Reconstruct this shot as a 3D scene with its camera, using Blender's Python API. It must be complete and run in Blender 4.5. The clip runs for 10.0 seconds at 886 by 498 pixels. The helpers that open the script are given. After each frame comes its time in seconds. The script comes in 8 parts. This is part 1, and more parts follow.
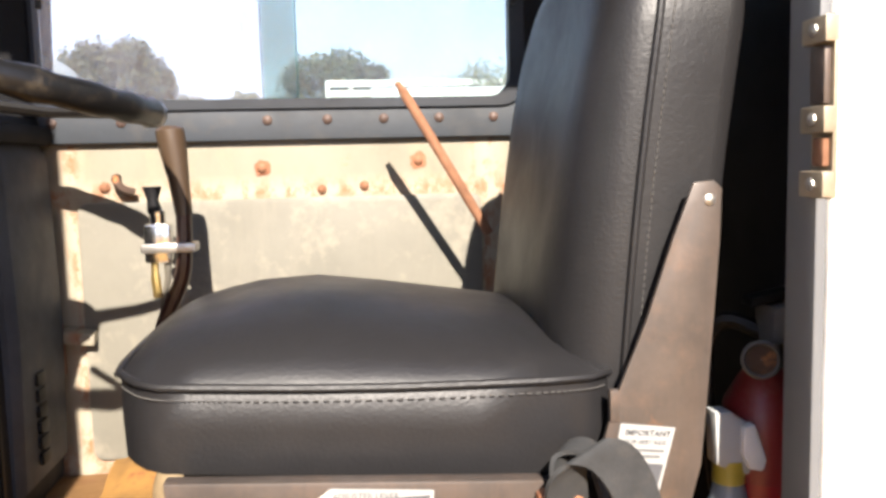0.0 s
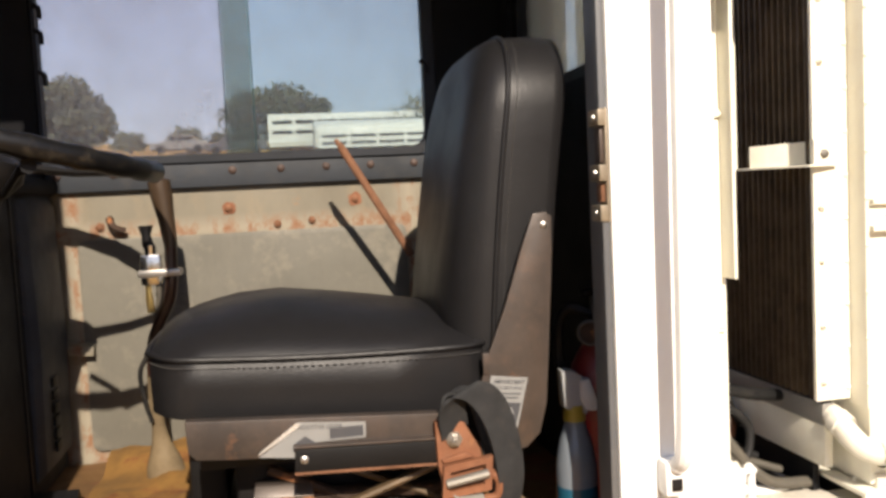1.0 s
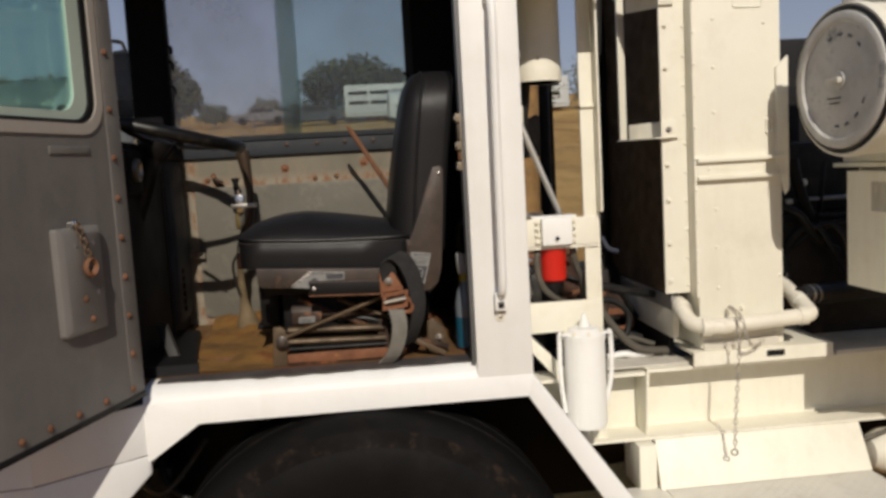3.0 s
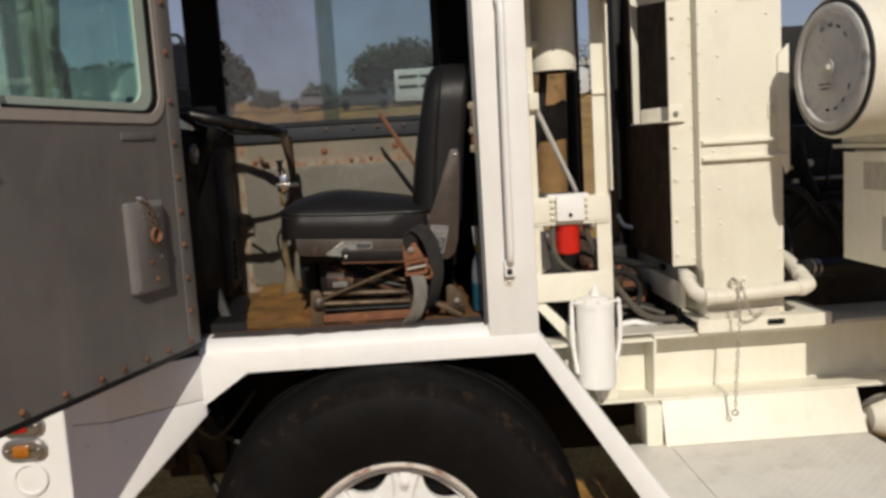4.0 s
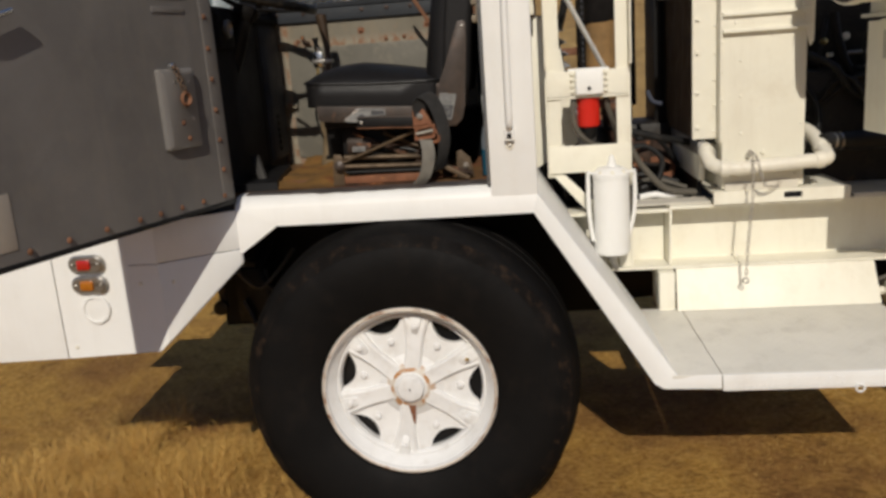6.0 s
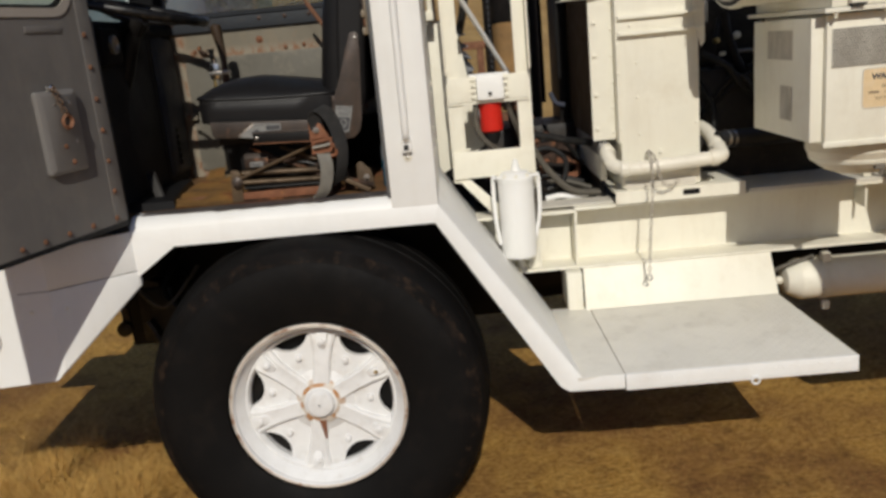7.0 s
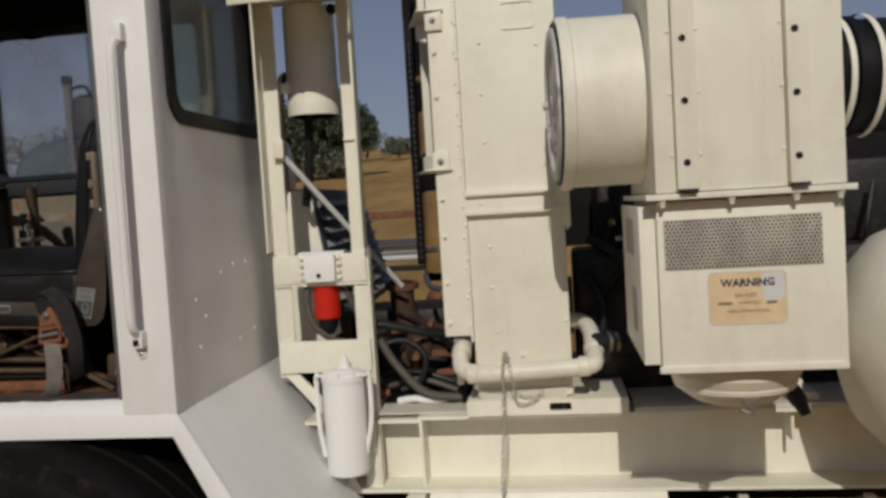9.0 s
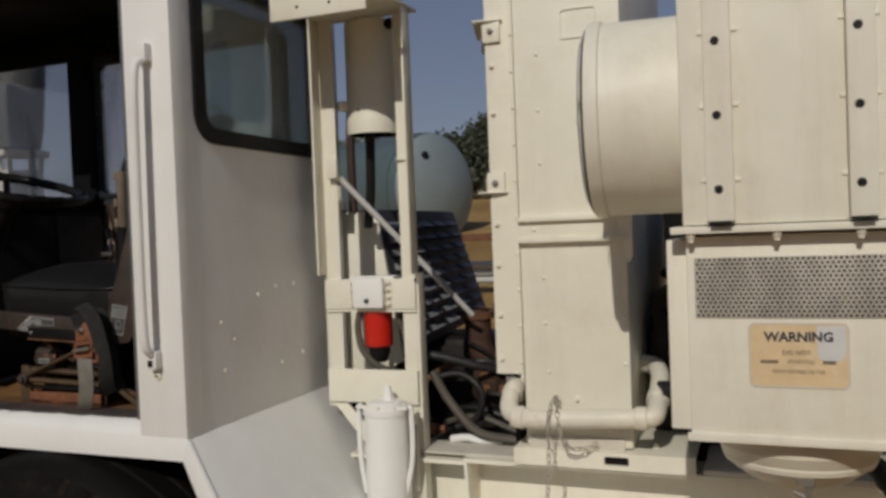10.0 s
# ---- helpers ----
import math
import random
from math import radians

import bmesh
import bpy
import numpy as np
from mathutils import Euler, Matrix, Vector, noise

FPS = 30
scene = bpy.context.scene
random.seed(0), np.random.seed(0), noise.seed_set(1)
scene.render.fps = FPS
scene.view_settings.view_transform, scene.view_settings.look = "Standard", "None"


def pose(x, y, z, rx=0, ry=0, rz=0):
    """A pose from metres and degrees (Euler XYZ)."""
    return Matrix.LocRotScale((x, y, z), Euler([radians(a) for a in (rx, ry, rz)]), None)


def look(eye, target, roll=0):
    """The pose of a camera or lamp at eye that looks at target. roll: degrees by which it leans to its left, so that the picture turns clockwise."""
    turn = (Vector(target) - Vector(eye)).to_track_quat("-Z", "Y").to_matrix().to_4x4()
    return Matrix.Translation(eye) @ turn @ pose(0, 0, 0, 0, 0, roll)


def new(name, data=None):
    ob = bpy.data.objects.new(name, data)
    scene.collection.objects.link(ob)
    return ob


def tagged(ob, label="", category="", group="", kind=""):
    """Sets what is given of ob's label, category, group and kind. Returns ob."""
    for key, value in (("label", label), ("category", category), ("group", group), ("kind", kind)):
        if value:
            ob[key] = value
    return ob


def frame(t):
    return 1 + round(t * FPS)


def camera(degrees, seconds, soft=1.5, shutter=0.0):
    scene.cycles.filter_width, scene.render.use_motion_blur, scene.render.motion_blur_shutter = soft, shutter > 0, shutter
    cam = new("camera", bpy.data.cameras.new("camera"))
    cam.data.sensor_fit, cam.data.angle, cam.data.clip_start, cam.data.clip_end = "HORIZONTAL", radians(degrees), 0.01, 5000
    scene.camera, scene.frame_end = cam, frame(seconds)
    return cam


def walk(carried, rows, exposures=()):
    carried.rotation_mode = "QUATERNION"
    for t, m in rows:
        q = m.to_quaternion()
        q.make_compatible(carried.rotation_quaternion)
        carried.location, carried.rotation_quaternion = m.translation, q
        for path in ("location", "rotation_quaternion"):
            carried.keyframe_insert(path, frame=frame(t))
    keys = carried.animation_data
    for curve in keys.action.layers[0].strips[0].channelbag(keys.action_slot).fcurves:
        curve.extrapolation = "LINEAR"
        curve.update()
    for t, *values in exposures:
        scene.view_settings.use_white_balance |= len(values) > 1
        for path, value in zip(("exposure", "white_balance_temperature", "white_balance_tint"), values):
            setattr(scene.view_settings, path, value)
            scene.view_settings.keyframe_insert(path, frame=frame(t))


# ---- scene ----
cam = camera(57.2, 10.0, soft=3.2)
EXPOSURES = [(0, 2.23, 6950, 14), (0.5, 1.55, 7150, 14), (1.0, 0.85, 7350, 15), (1.5, 0.29, 7750, 16), (2.0, -0.11, 7300, 14), (2.5, -0.36, 7050, 12.5), (4.0, -0.39, 6950, 12), (5.0, -0.45, 6950, 11.5), (6.5, -0.45, 6820, 11), (7.5, -0.53, 6580, 9.3), (8.0, -0.65, 6580, 9.3), (8.5, -0.79, 6720, 10.5), (9.0, -0.88, 6720, 10.5), (10.0, -0.96, 6720, 10.5)]
PATH = [
    (0, (0.052, -0.033, 1.855), (0.3, 1.941, 1.649), -1.4),
    (0.5, (0.042, -0.201, 1.884), (0.43, 1.754, 1.723), -2.1),
    (1, (0.034, -0.427, 1.869), (0.414, 1.532, 1.731), -2.8),
    (1.5, (0.022, -0.689, 1.892), (0.427, 1.265, 1.758), -1.9),
    (2, (0.023, -1.015, 1.865), (0.346, 0.954, 1.728), -2.9),
    (2.5, (0.071, -1.274, 1.857), (0.33, 0.696, 1.634), -5.3),
    (2.7, (0.124, -1.405, 1.845), (0.364, 0.57, 1.641), -4.4),
    (4, (0.27, -1.875, 1.828), (0.332, 0.11, 1.59), -3.5),
    (4.5, (0.269, -1.991, 1.812), (0.285, -0.007, 1.56), -4.4),
    (5, (0.327, -2.057, 1.737), (0.249, -0.095, 1.357), -4.9),
    (5.2, (0.381, -2.075, 1.704), (0.239, -0.124, 1.289), -4.5),
    (6.3, (0.63, -2.126, 1.737), (0.42, -0.194, 1.261), -4.3),
    (6.5, (0.641, -2.124, 1.764), (0.428, -0.196, 1.274), -4.4),
    (7, (0.709, -2.091, 1.777), (0.658, -0.154, 1.283), -5.5),
    (7.5, (0.852, -1.961, 1.773), (0.868, 0.018, 1.489), -4.1),
    (8, (1.08, -1.791, 1.793), (1.043, 0.195, 1.56), -5.4),
    (8.5, (1.398, -1.636, 1.762), (1.175, 0.348, 1.648), -4.3),
    (9, (1.697, -1.451, 1.77), (1.416, 0.526, 1.662), -3.5),
    (9.5, (1.889, -1.288, 1.758), (1.405, 0.65, 1.666), -0.5),
    (10, (2.086, -1.144, 1.773), (1.361, 0.719, 1.73), -2.2),
]
walk(cam, [(t, look(eye, target, roll)) for t, eye, target, roll in PATH], EXPOSURES)

# ---- world, sun ----
world = bpy.data.worlds.new("sky")
scene.world = world
world.use_nodes = True
_n = world.node_tree.nodes
_bg = _n["Background"]
_sky = _n.new("ShaderNodeTexSky")
_sky.sky_type = "NISHITA"
_sky.sun_disc = False
SUN_ELEV = 35.5
_sky.sun_elevation = radians(SUN_ELEV)
_sky.sun_rotation = radians(177.4)
_sky.air_density, _sky.dust_density, _sky.ozone_density = 1.0, 0.6, 2.5
# a smoky haze veils the whole sky
_veil = _n.new("ShaderNodeMix")
_veil.data_type = "RGBA"
_veil.inputs[0].default_value = 0.6
world.node_tree.links.new(_sky.outputs[0], _veil.inputs[6])
_where = _n.new("ShaderNodeTexCoord")
_axes = _n.new("ShaderNodeSeparateXYZ")
_height = _n.new("ShaderNodeValToRGB")
_height.color_ramp.elements[0].position, _height.color_ramp.elements[0].color = 0.0, (1.36, 1.50, 2.00, 1)
_height.color_ramp.elements[1].position, _height.color_ramp.elements[1].color = 0.60, (0.41, 0.64, 1.28, 1)
_gain = _n.new("ShaderNodeMix")
_gain.data_type, _gain.blend_type = "RGBA", "MULTIPLY"
_gain.inputs[0].default_value = 1.0
_gain.inputs[7].default_value = (4.9, 4.9, 5.0, 1)
world.node_tree.links.new(_where.outputs["Generated"], _axes.inputs[0])
world.node_tree.links.new(_axes.outputs[2], _height.inputs[0])
world.node_tree.links.new(_height.outputs[0], _gain.inputs[6])
world.node_tree.links.new(_gain.outputs[2], _veil.inputs[7])
world.node_tree.links.new(_veil.outputs[2], _bg.inputs[0])
_bg.inputs[1].default_value = 0.066
sun = new("sun", bpy.data.lights.new("sun", "SUN"))
sun.data.energy, sun.data.angle, sun.data.color = 4.3, radians(0.55), (1.0, 0.96, 0.88)
sun.matrix_world = look((0, 0, 0), (-0.045, 1.0, -math.tan(radians(SUN_ELEV))))


# ---- materials ----
def node(nt, kind, **inputs):
    n = nt.nodes.new(kind)
    for k, v in inputs.items():
        n.inputs[k.replace("_", " ")].default_value = v
    return n


def ramp(nt, src, stops):
    r = nt.nodes.new("ShaderNodeValToRGB")
    e = r.color_ramp.elements
    while len(e) < len(stops):
        e.new(0.5)
    for el, (p, c) in zip(e, stops):
        el.position, el.color = p, (*c, 1) if len(c) == 3 else c
    nt.links.new(src, r.inputs[0])
    return r.outputs[0]


def mix(nt, fac, a, b):
    m = nt.nodes.new("ShaderNodeMix")
    m.data_type = "RGBA"
    for sock, v in ((m.inputs[0], fac), (m.inputs[6], a), (m.inputs[7], b)):
        if isinstance(v, bpy.types.NodeSocket):
            nt.links.new(v, sock)
        else:
            sock.default_value = v if isinstance(v, (int, float)) else (*v, 1)
    return m.outputs[2]


def noise_of(nt, scale, detail=4.0, rough=0.6, stretch=(1, 1, 1)):
    tc = nt.nodes.new("ShaderNodeNewGeometry")
    mp = nt.nodes.new("ShaderNodeMapping")
    mp.inputs["Scale"].default_value = stretch
    nt.links.new(tc.outputs["Position"], mp.inputs["Vector"])
    n = node(nt, "ShaderNodeTexNoise", Scale=scale, Detail=detail, Roughness=rough)
    nt.links.new(mp.outputs[0], n.inputs["Vector"])
    return n.outputs[0]


def base(name):
    m = bpy.data.materials.new(name)
    m.use_nodes = True
    return m, m.node_tree, m.node_tree.nodes["Principled BSDF"]


def bump(nt, bsdf, height, strength, distance=0.002):
    b = node(nt, "ShaderNodeBump", Strength=strength, Distance=distance)
    nt.links.new(height, b.inputs["Height"])
    nt.links.new(b.outputs[0], bsdf.inputs["Normal"])


BLACK, WHITE = (0, 0, 0), (1, 1, 1)
STAIN = (0.30, 0.13, 0.045)


def worn(name, colour, rough=0.5, metal=0.0, vary=0.15, scale=3.0, grain=60.0, relief=0.15, stain=STAIN, amount=0.0,
         stain_scale=6.0, dirt=(0.20, 0.16, 0.11), dirt_amount=0.25, stretch=(1, 1, 1), coat=0.0, spec=0.5, streak=0.0, dent=0.0, dent_depth=0.01):
    """Paint or metal with mottled tone, dirt film, rust or dirt spots and fine relief."""
    m, nt, p = base(name)
    big = noise_of(nt, scale, 5, 0.65, stretch)
    fine = noise_of(nt, grain, 3, 0.6)
    dark = tuple(c * (1 - vary) for c in colour)
    c = mix(nt, ramp(nt, big, [(0.35, BLACK), (0.65, WHITE)]), dark, colour)
    if dirt_amount:
        film = noise_of(nt, scale * 2.3, 8, 0.72, stretch)
        c = mix(nt, ramp(nt, film, [(0.52, BLACK), (0.85, (dirt_amount,) * 3)]), c, dirt)
    if streak:
        runs = noise_of(nt, 1.3, 8, 0.75, (5, 5, 0.6))
        c = mix(nt, ramp(nt, runs, [(0.50, BLACK), (0.80, (streak,) * 3)]), c, dirt)
    if amount:
        spots = noise_of(nt, stain_scale, 9, 0.7)
        c = mix(nt, ramp(nt, spots, [(0.72 - amount, BLACK), (0.80 - amount, WHITE)]), c, stain)
    nt.links.new(c, p.inputs["Base Color"])
    nt.links.new(ramp(nt, big, [(0.3, (min(1, rough * 1.2),) * 3), (0.7, (rough * 0.85,) * 3)]), p.inputs["Roughness"])
    p.inputs["Metallic"].default_value = metal
    p.inputs["Coat Weight"].default_value = coat
    p.inputs["Specular IOR Level"].default_value = spec
    if relief:
        bump(nt, p, fine, relief)
    if dent:
        wave = node(nt, "ShaderNodeBump", Strength=0.5, Distance=dent_depth)
        nt.links.new(noise_of(nt, dent, 3, 0.5), wave.inputs["Height"])
        had = p.inputs["Normal"].links
        if had:
            nt.links.new(wave.outputs[0], had[0].from_node.inputs["Normal"])
        else:
            nt.links.new(wave.outputs[0], p.inputs["Normal"])
    return m


def plain(name, colour, rough=0.5, metal=0.0, **kw):
    return worn(name, colour, rough, metal, vary=0.2, dirt_amount=0.15, relief=0.08, **kw)


WHITE_PAINT = worn("white_paint", (0.82, 0.82, 0.795), 0.45, vary=0.05, dirt=(0.42, 0.35, 0.25), dirt_amount=0.15, streak=0.14, amount=0.012, stain_scale=22, dent=5, dent_depth=0.012, relief=0.06, scale=2.0)
CREAM = worn("cream_paint", (0.80, 0.772, 0.655), 0.50, vary=0.06, dirt=(0.42, 0.32, 0.19), dirt_amount=0.28, streak=0.26, amount=0.018, stain_scale=20, dent=6, dent_depth=0.012, relief=0.08, scale=2.5)
DECK = worn("grey_cream_paint", (0.62, 0.585, 0.505), 0.6, vary=0.15, dirt_amount=0.65, relief=0.1, scale=4)
DOOR_GREY = worn("grey_door_paint", (0.155, 0.146, 0.138), 0.45, vary=0.22, dirt=(0.26, 0.225, 0.18), dirt_amount=0.35, streak=0.35, relief=0.10, scale=3, dent=4, dent_depth=0.015, amount=0.022, stain_scale=14)
DOOR_FRAME = worn("warm_grey_frame", (0.36, 0.325, 0.285), 0.5, vary=0.1, dirt_amount=0.25)
TRIM_DARK = worn("dark_blue_grey_paint", (0.020, 0.023, 0.029), 0.55, spec=0.25, vary=0.3, dirt=(0.10, 0.095, 0.085), dirt_amount=0.25, scale=5)
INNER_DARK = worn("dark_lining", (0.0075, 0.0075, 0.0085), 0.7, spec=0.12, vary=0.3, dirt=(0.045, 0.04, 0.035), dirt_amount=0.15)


def stained_wall():
    """Cream paint, rusted through along the joint round the inset panel and in runs below it."""
    m = worn("rusty_cream_wall", (0.185, 0.163, 0.120), 0.6, vary=0.2, scale=5, dirt=(0.32, 0.23, 0.13), dirt_amount=0.5, amount=0.07, stain_scale=11, stretch=(1, 1, 0.5))
    nt = m.node_tree
    p = nt.nodes["Principled BSDF"]
    had = p.inputs["Base Color"].links[0].from_socket
    geo = nt.nodes.new("ShaderNodeNewGeometry")
    xyz = nt.nodes.new("ShaderNodeSeparateXYZ")
    nt.links.new(geo.outputs["Position"], xyz.inputs[0])

    def near(out, at, width):
        a = nt.nodes.new("ShaderNodeMath")
        a.operation = "SUBTRACT"
        nt.links.new(out, a.inputs[0])
        a.inputs[1].default_value = at
        c = nt.nodes.new("ShaderNodeMath")
        c.operation = "ABSOLUTE"
        nt.links.new(a.outputs[0], c.inputs[0])
        d = nt.nodes.new("ShaderNodeMath")
        d.operation = "DIVIDE"
        nt.links.new(c.outputs[0], d.inputs[0])
        d.inputs[1].default_value = width
        e = nt.nodes.new("ShaderNodeMath")
        e.operation, e.use_clamp = "SUBTRACT", True
        e.inputs[0].default_value = 1.0
        nt.links.new(d.outputs[0], e.inputs[1])
        return e.outputs[0]
    lines = [near(xyz.outputs[2], 1.812, 0.035), near(xyz.outputs[0], -0.432, 0.028), near(xyz.outputs[0], 0.335, 0.045), near(xyz.outputs[2], 1.305, 0.05)]
    total = lines[0]
    for o in lines[1:]:
        k = nt.nodes.new("ShaderNodeMath")
        k.operation = "MAXIMUM"
        nt.links.new(total, k.inputs[0])
        nt.links.new(o, k.inputs[1])
        total = k.outputs[0]
    grain = noise_of(nt, 28, 8, 0.75, (1, 1, 0.6))
    f = nt.nodes.new("ShaderNodeMath")
    f.operation = "MULTIPLY"
    nt.links.new(total, f.inputs[0])
    nt.links.new(ramp(nt, grain, [(0.47, BLACK), (0.58, WHITE)]), f.inputs[1])
    pale = mix(nt, total, had, (0.255, 0.222, 0.165))
    nt.links.new(mix(nt, f.outputs[0], pale, (0.20, 0.085, 0.036)), p.inputs["Base Color"])
    return m


WALL_IN = stained_wall()
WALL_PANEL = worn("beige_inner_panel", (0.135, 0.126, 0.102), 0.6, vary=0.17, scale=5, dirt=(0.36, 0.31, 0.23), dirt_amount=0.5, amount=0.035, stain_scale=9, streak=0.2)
STRIP = worn("grey_blue_strip", (0.022, 0.027, 0.034), 0.6, vary=0.3, dirt=(0.12, 0.09, 0.06), dirt_amount=0.3, scale=9, amount=0.02, stain_scale=16)
FLOOR_CAB = worn("rusty_mustard_floor", (0.16, 0.078, 0.022), 0.8, vary=0.5, scale=6, dirt=(0.10, 0.045, 0.020), dirt_amount=1.0,
                 stain=(0.15, 0.05, 0.018), amount=0.24, stain_scale=5, relief=0.4, grain=40)
VINYL = worn("black_vinyl", (0.0122, 0.0116, 0.0121), 0.43, spec=0.25, dent=14, dent_depth=0.0014, vary=0.25, scale=7, grain=260, relief=0.22, dirt=(0.09, 0.08, 0.072), dirt_amount=0.06)
STITCH = plain("grey_thread", (0.05, 0.047, 0.044), 0.8)
ARM_STEEL = worn("brown_bare_steel", (0.080, 0.064, 0.055), 0.42, metal=0.35, vary=0.45, scale=9, dirt=(0.17, 0.105, 0.07), dirt_amount=0.5, streak=0.45, amount=0.09, stain_scale=11, stain=(0.155, 0.078, 0.045))
RUST = worn("rust", (0.21, 0.092, 0.046), 0.85, vary=0.5, scale=14, dirt=(0.12, 0.06, 0.03), dirt_amount=0.7, relief=0.5, grain=120)
RUST_ORANGE = worn("orange_rusty_paint", (0.22, 0.082, 0.036), 0.75, vary=0.4, scale=16, amount=0.12, stain_scale=18, relief=0.4)
SEAT_RUST = worn("dark_flaking_rust", (0.055, 0.028, 0.016), 0.8, vary=0.6, scale=12, dirt=(0.022, 0.016, 0.012), dirt_amount=0.9, amount=0.17, stain_scale=12, stain=(0.30, 0.115, 0.040), relief=0.5, grain=90)
KICK = worn("slate_kick_panel", (0.060, 0.066, 0.076), 0.6, spec=0.15, vary=0.3, scale=7, dirt=(0.11, 0.085, 0.06), dirt_amount=0.35, amount=0.04, stain_scale=9)
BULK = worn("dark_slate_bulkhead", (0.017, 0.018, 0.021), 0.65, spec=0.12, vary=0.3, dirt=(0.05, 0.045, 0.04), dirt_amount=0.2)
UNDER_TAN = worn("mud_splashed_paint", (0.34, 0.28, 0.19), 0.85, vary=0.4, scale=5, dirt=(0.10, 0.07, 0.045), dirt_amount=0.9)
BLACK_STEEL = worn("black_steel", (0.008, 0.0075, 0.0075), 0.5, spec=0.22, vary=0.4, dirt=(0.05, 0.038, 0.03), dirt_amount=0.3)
STEEL = worn("worn_steel", (0.42, 0.40, 0.37), 0.38, metal=0.9, vary=0.25, scale=20)
CHROME = worn("chrome", (0.75, 0.74, 0.72), 0.16, metal=1.0, vary=0.1, dirt_amount=0.2)
BRASS = plain("brass", (0.62, 0.43, 0.16), 0.3, 0.9)
RUBBER = worn("tyre_rubber", (0.0062, 0.0057, 0.0055), 0.65, spec=0.12, vary=0.35, scale=4, dirt=(0.030, 0.021, 0.016), dirt_amount=0.35, relief=0.3, grain=90)
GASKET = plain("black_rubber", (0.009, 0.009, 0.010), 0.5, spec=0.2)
HOSE = worn("dusty_hose", (0.013, 0.013, 0.013), 0.5, spec=0.3, dirt=(0.10, 0.085, 0.07), dirt_amount=0.35, scale=10)
HOSE_GREY = worn("grey_hose", (0.088, 0.078, 0.061), 0.6, dirt_amount=0.4, scale=10)
RIM_WHITE = worn("white_wheel_paint", (0.78, 0.78, 0.77), 0.45, vary=0.10, scale=8, dirt=(0.34, 0.27, 0.19), dirt_amount=0.45, amount=0.045, stain_scale=26, stain=(0.36, 0.20, 0.09), relief=0.2)
BELT = worn("grey_webbing", (0.030, 0.030, 0.030), 0.85, spec=0.2, vary=0.25, scale=20, grain=400, relief=0.5, dirt=(0.11, 0.09, 0.07), dirt_amount=0.2)
BELT_PALE = worn("pale_webbing", (0.20, 0.19, 0.165), 0.85, vary=0.25, scale=20, grain=400, relief=0.5)
RED = worn("red_paint", (0.56, 0.016, 0.008), 0.35, vary=0.12, dirt_amount=0.1)
RED_DUSTY = worn("dusty_red_paint", (0.20, 0.018, 0.018), 0.4, vary=0.3, dirt=(0.25, 0.2, 0.16), dirt_amount=0.5, scale=9)
PLASTIC_WHITE = plain("white_plastic", (0.66, 0.66, 0.64), 0.35)
# white plastic with the pillar's shade put into its colour
PLASTIC_SHADED = plain("shaded_white_plastic", (0.36, 0.37, 0.37), 0.4)
JAMB = worn("grey_jamb_paint", (0.105, 0.108, 0.112), 0.55, vary=0.2, dirt=(0.30, 0.26, 0.21), dirt_amount=0.3, amount=0.03, stain_scale=18)
DUSTY_TAN = worn("dust_caked_metal", (0.16, 0.115, 0.062), 0.85, vary=0.4, scale=14, dirt=(0.07, 0.045, 0.025), dirt_amount=0.6, relief=0.4)
FOIL = worn("torn_foil", (0.80, 0.80, 0.78), 0.25, metal=0.6, vary=0.05, dirt_amount=0.0)
# near-black for the shadow bands on the exhaust pipe and black parts beside it
SHADE_BLACK = worn("black_and_cast_shade", (0.009, 0.007, 0.006), 0.85, spec=0.2, vary=0.5, scale=8, dirt=(0.10, 0.06, 0.03), dirt_amount=0.3)
CAR_DUSTY = worn("dusty_far_paint", (0.15, 0.155, 0.16), 0.5)
PLASTIC_BLUE = plain("blue_plastic", (0.012, 0.085, 0.135), 0.2)
PLASTIC_CLEAR = plain("dull_clear_plastic", (0.16, 0.185, 0.21), 0.15)
PLASTIC_YELLOW = plain("yellow_plastic", (0.34, 0.26, 0.04), 0.35)
LABEL_PALE = plain("pale_label", (0.24, 0.24, 0.23), 0.5)
LABEL_TAN = worn("faded_tan_label", (0.74, 0.56, 0.33), 0.5, vary=0.15, scale=14, dirt=(0.75, 0.70, 0.6), dirt_amount=0.7)
INK = plain("faded_ink", (0.055, 0.055, 0.06), 0.6)
INK_BLUE = plain("blue_ink", (0.035, 0.042, 0.065), 0.6)
INK_TAN = plain("faded_brown_ink", (0.20, 0.15, 0.10), 0.6)
INK_BROWN = plain("dark_brown_ink", (0.075, 0.058, 0.045), 0.6)
INK_GREY = plain("pale_grey_ink", (0.09, 0.09, 0.09), 0.6)
LENS_RED = plain("red_lens", (0.45, 0.018, 0.012), 0.2, coat=0.5)
LENS_AMBER = plain("amber_lens", (0.42, 0.14, 0.015), 0.2, coat=0.5)
PIPE_TAN = worn("tan_rusty_pipe", (0.37, 0.215, 0.085), 0.7, vary=0.45, scale=5, stain=(0.10, 0.05, 0.025), amount=0.16, stain_scale=7, dirt_amount=0.4)
LOUVRE_GREY = worn("dark_grey_cover", (0.055, 0.060, 0.070), 0.5, vary=0.2, spec=0.3)
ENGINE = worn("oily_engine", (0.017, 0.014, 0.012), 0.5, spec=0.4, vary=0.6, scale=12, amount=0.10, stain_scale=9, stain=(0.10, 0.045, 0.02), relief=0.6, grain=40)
# far tank in two colours: shade put into the side, sun into the end
TANK_SHADED = worn("shaded_teal_tank", (0.085, 0.125, 0.135), 0.5, vary=0.2, scale=0.8, dirt_amount=0.25)
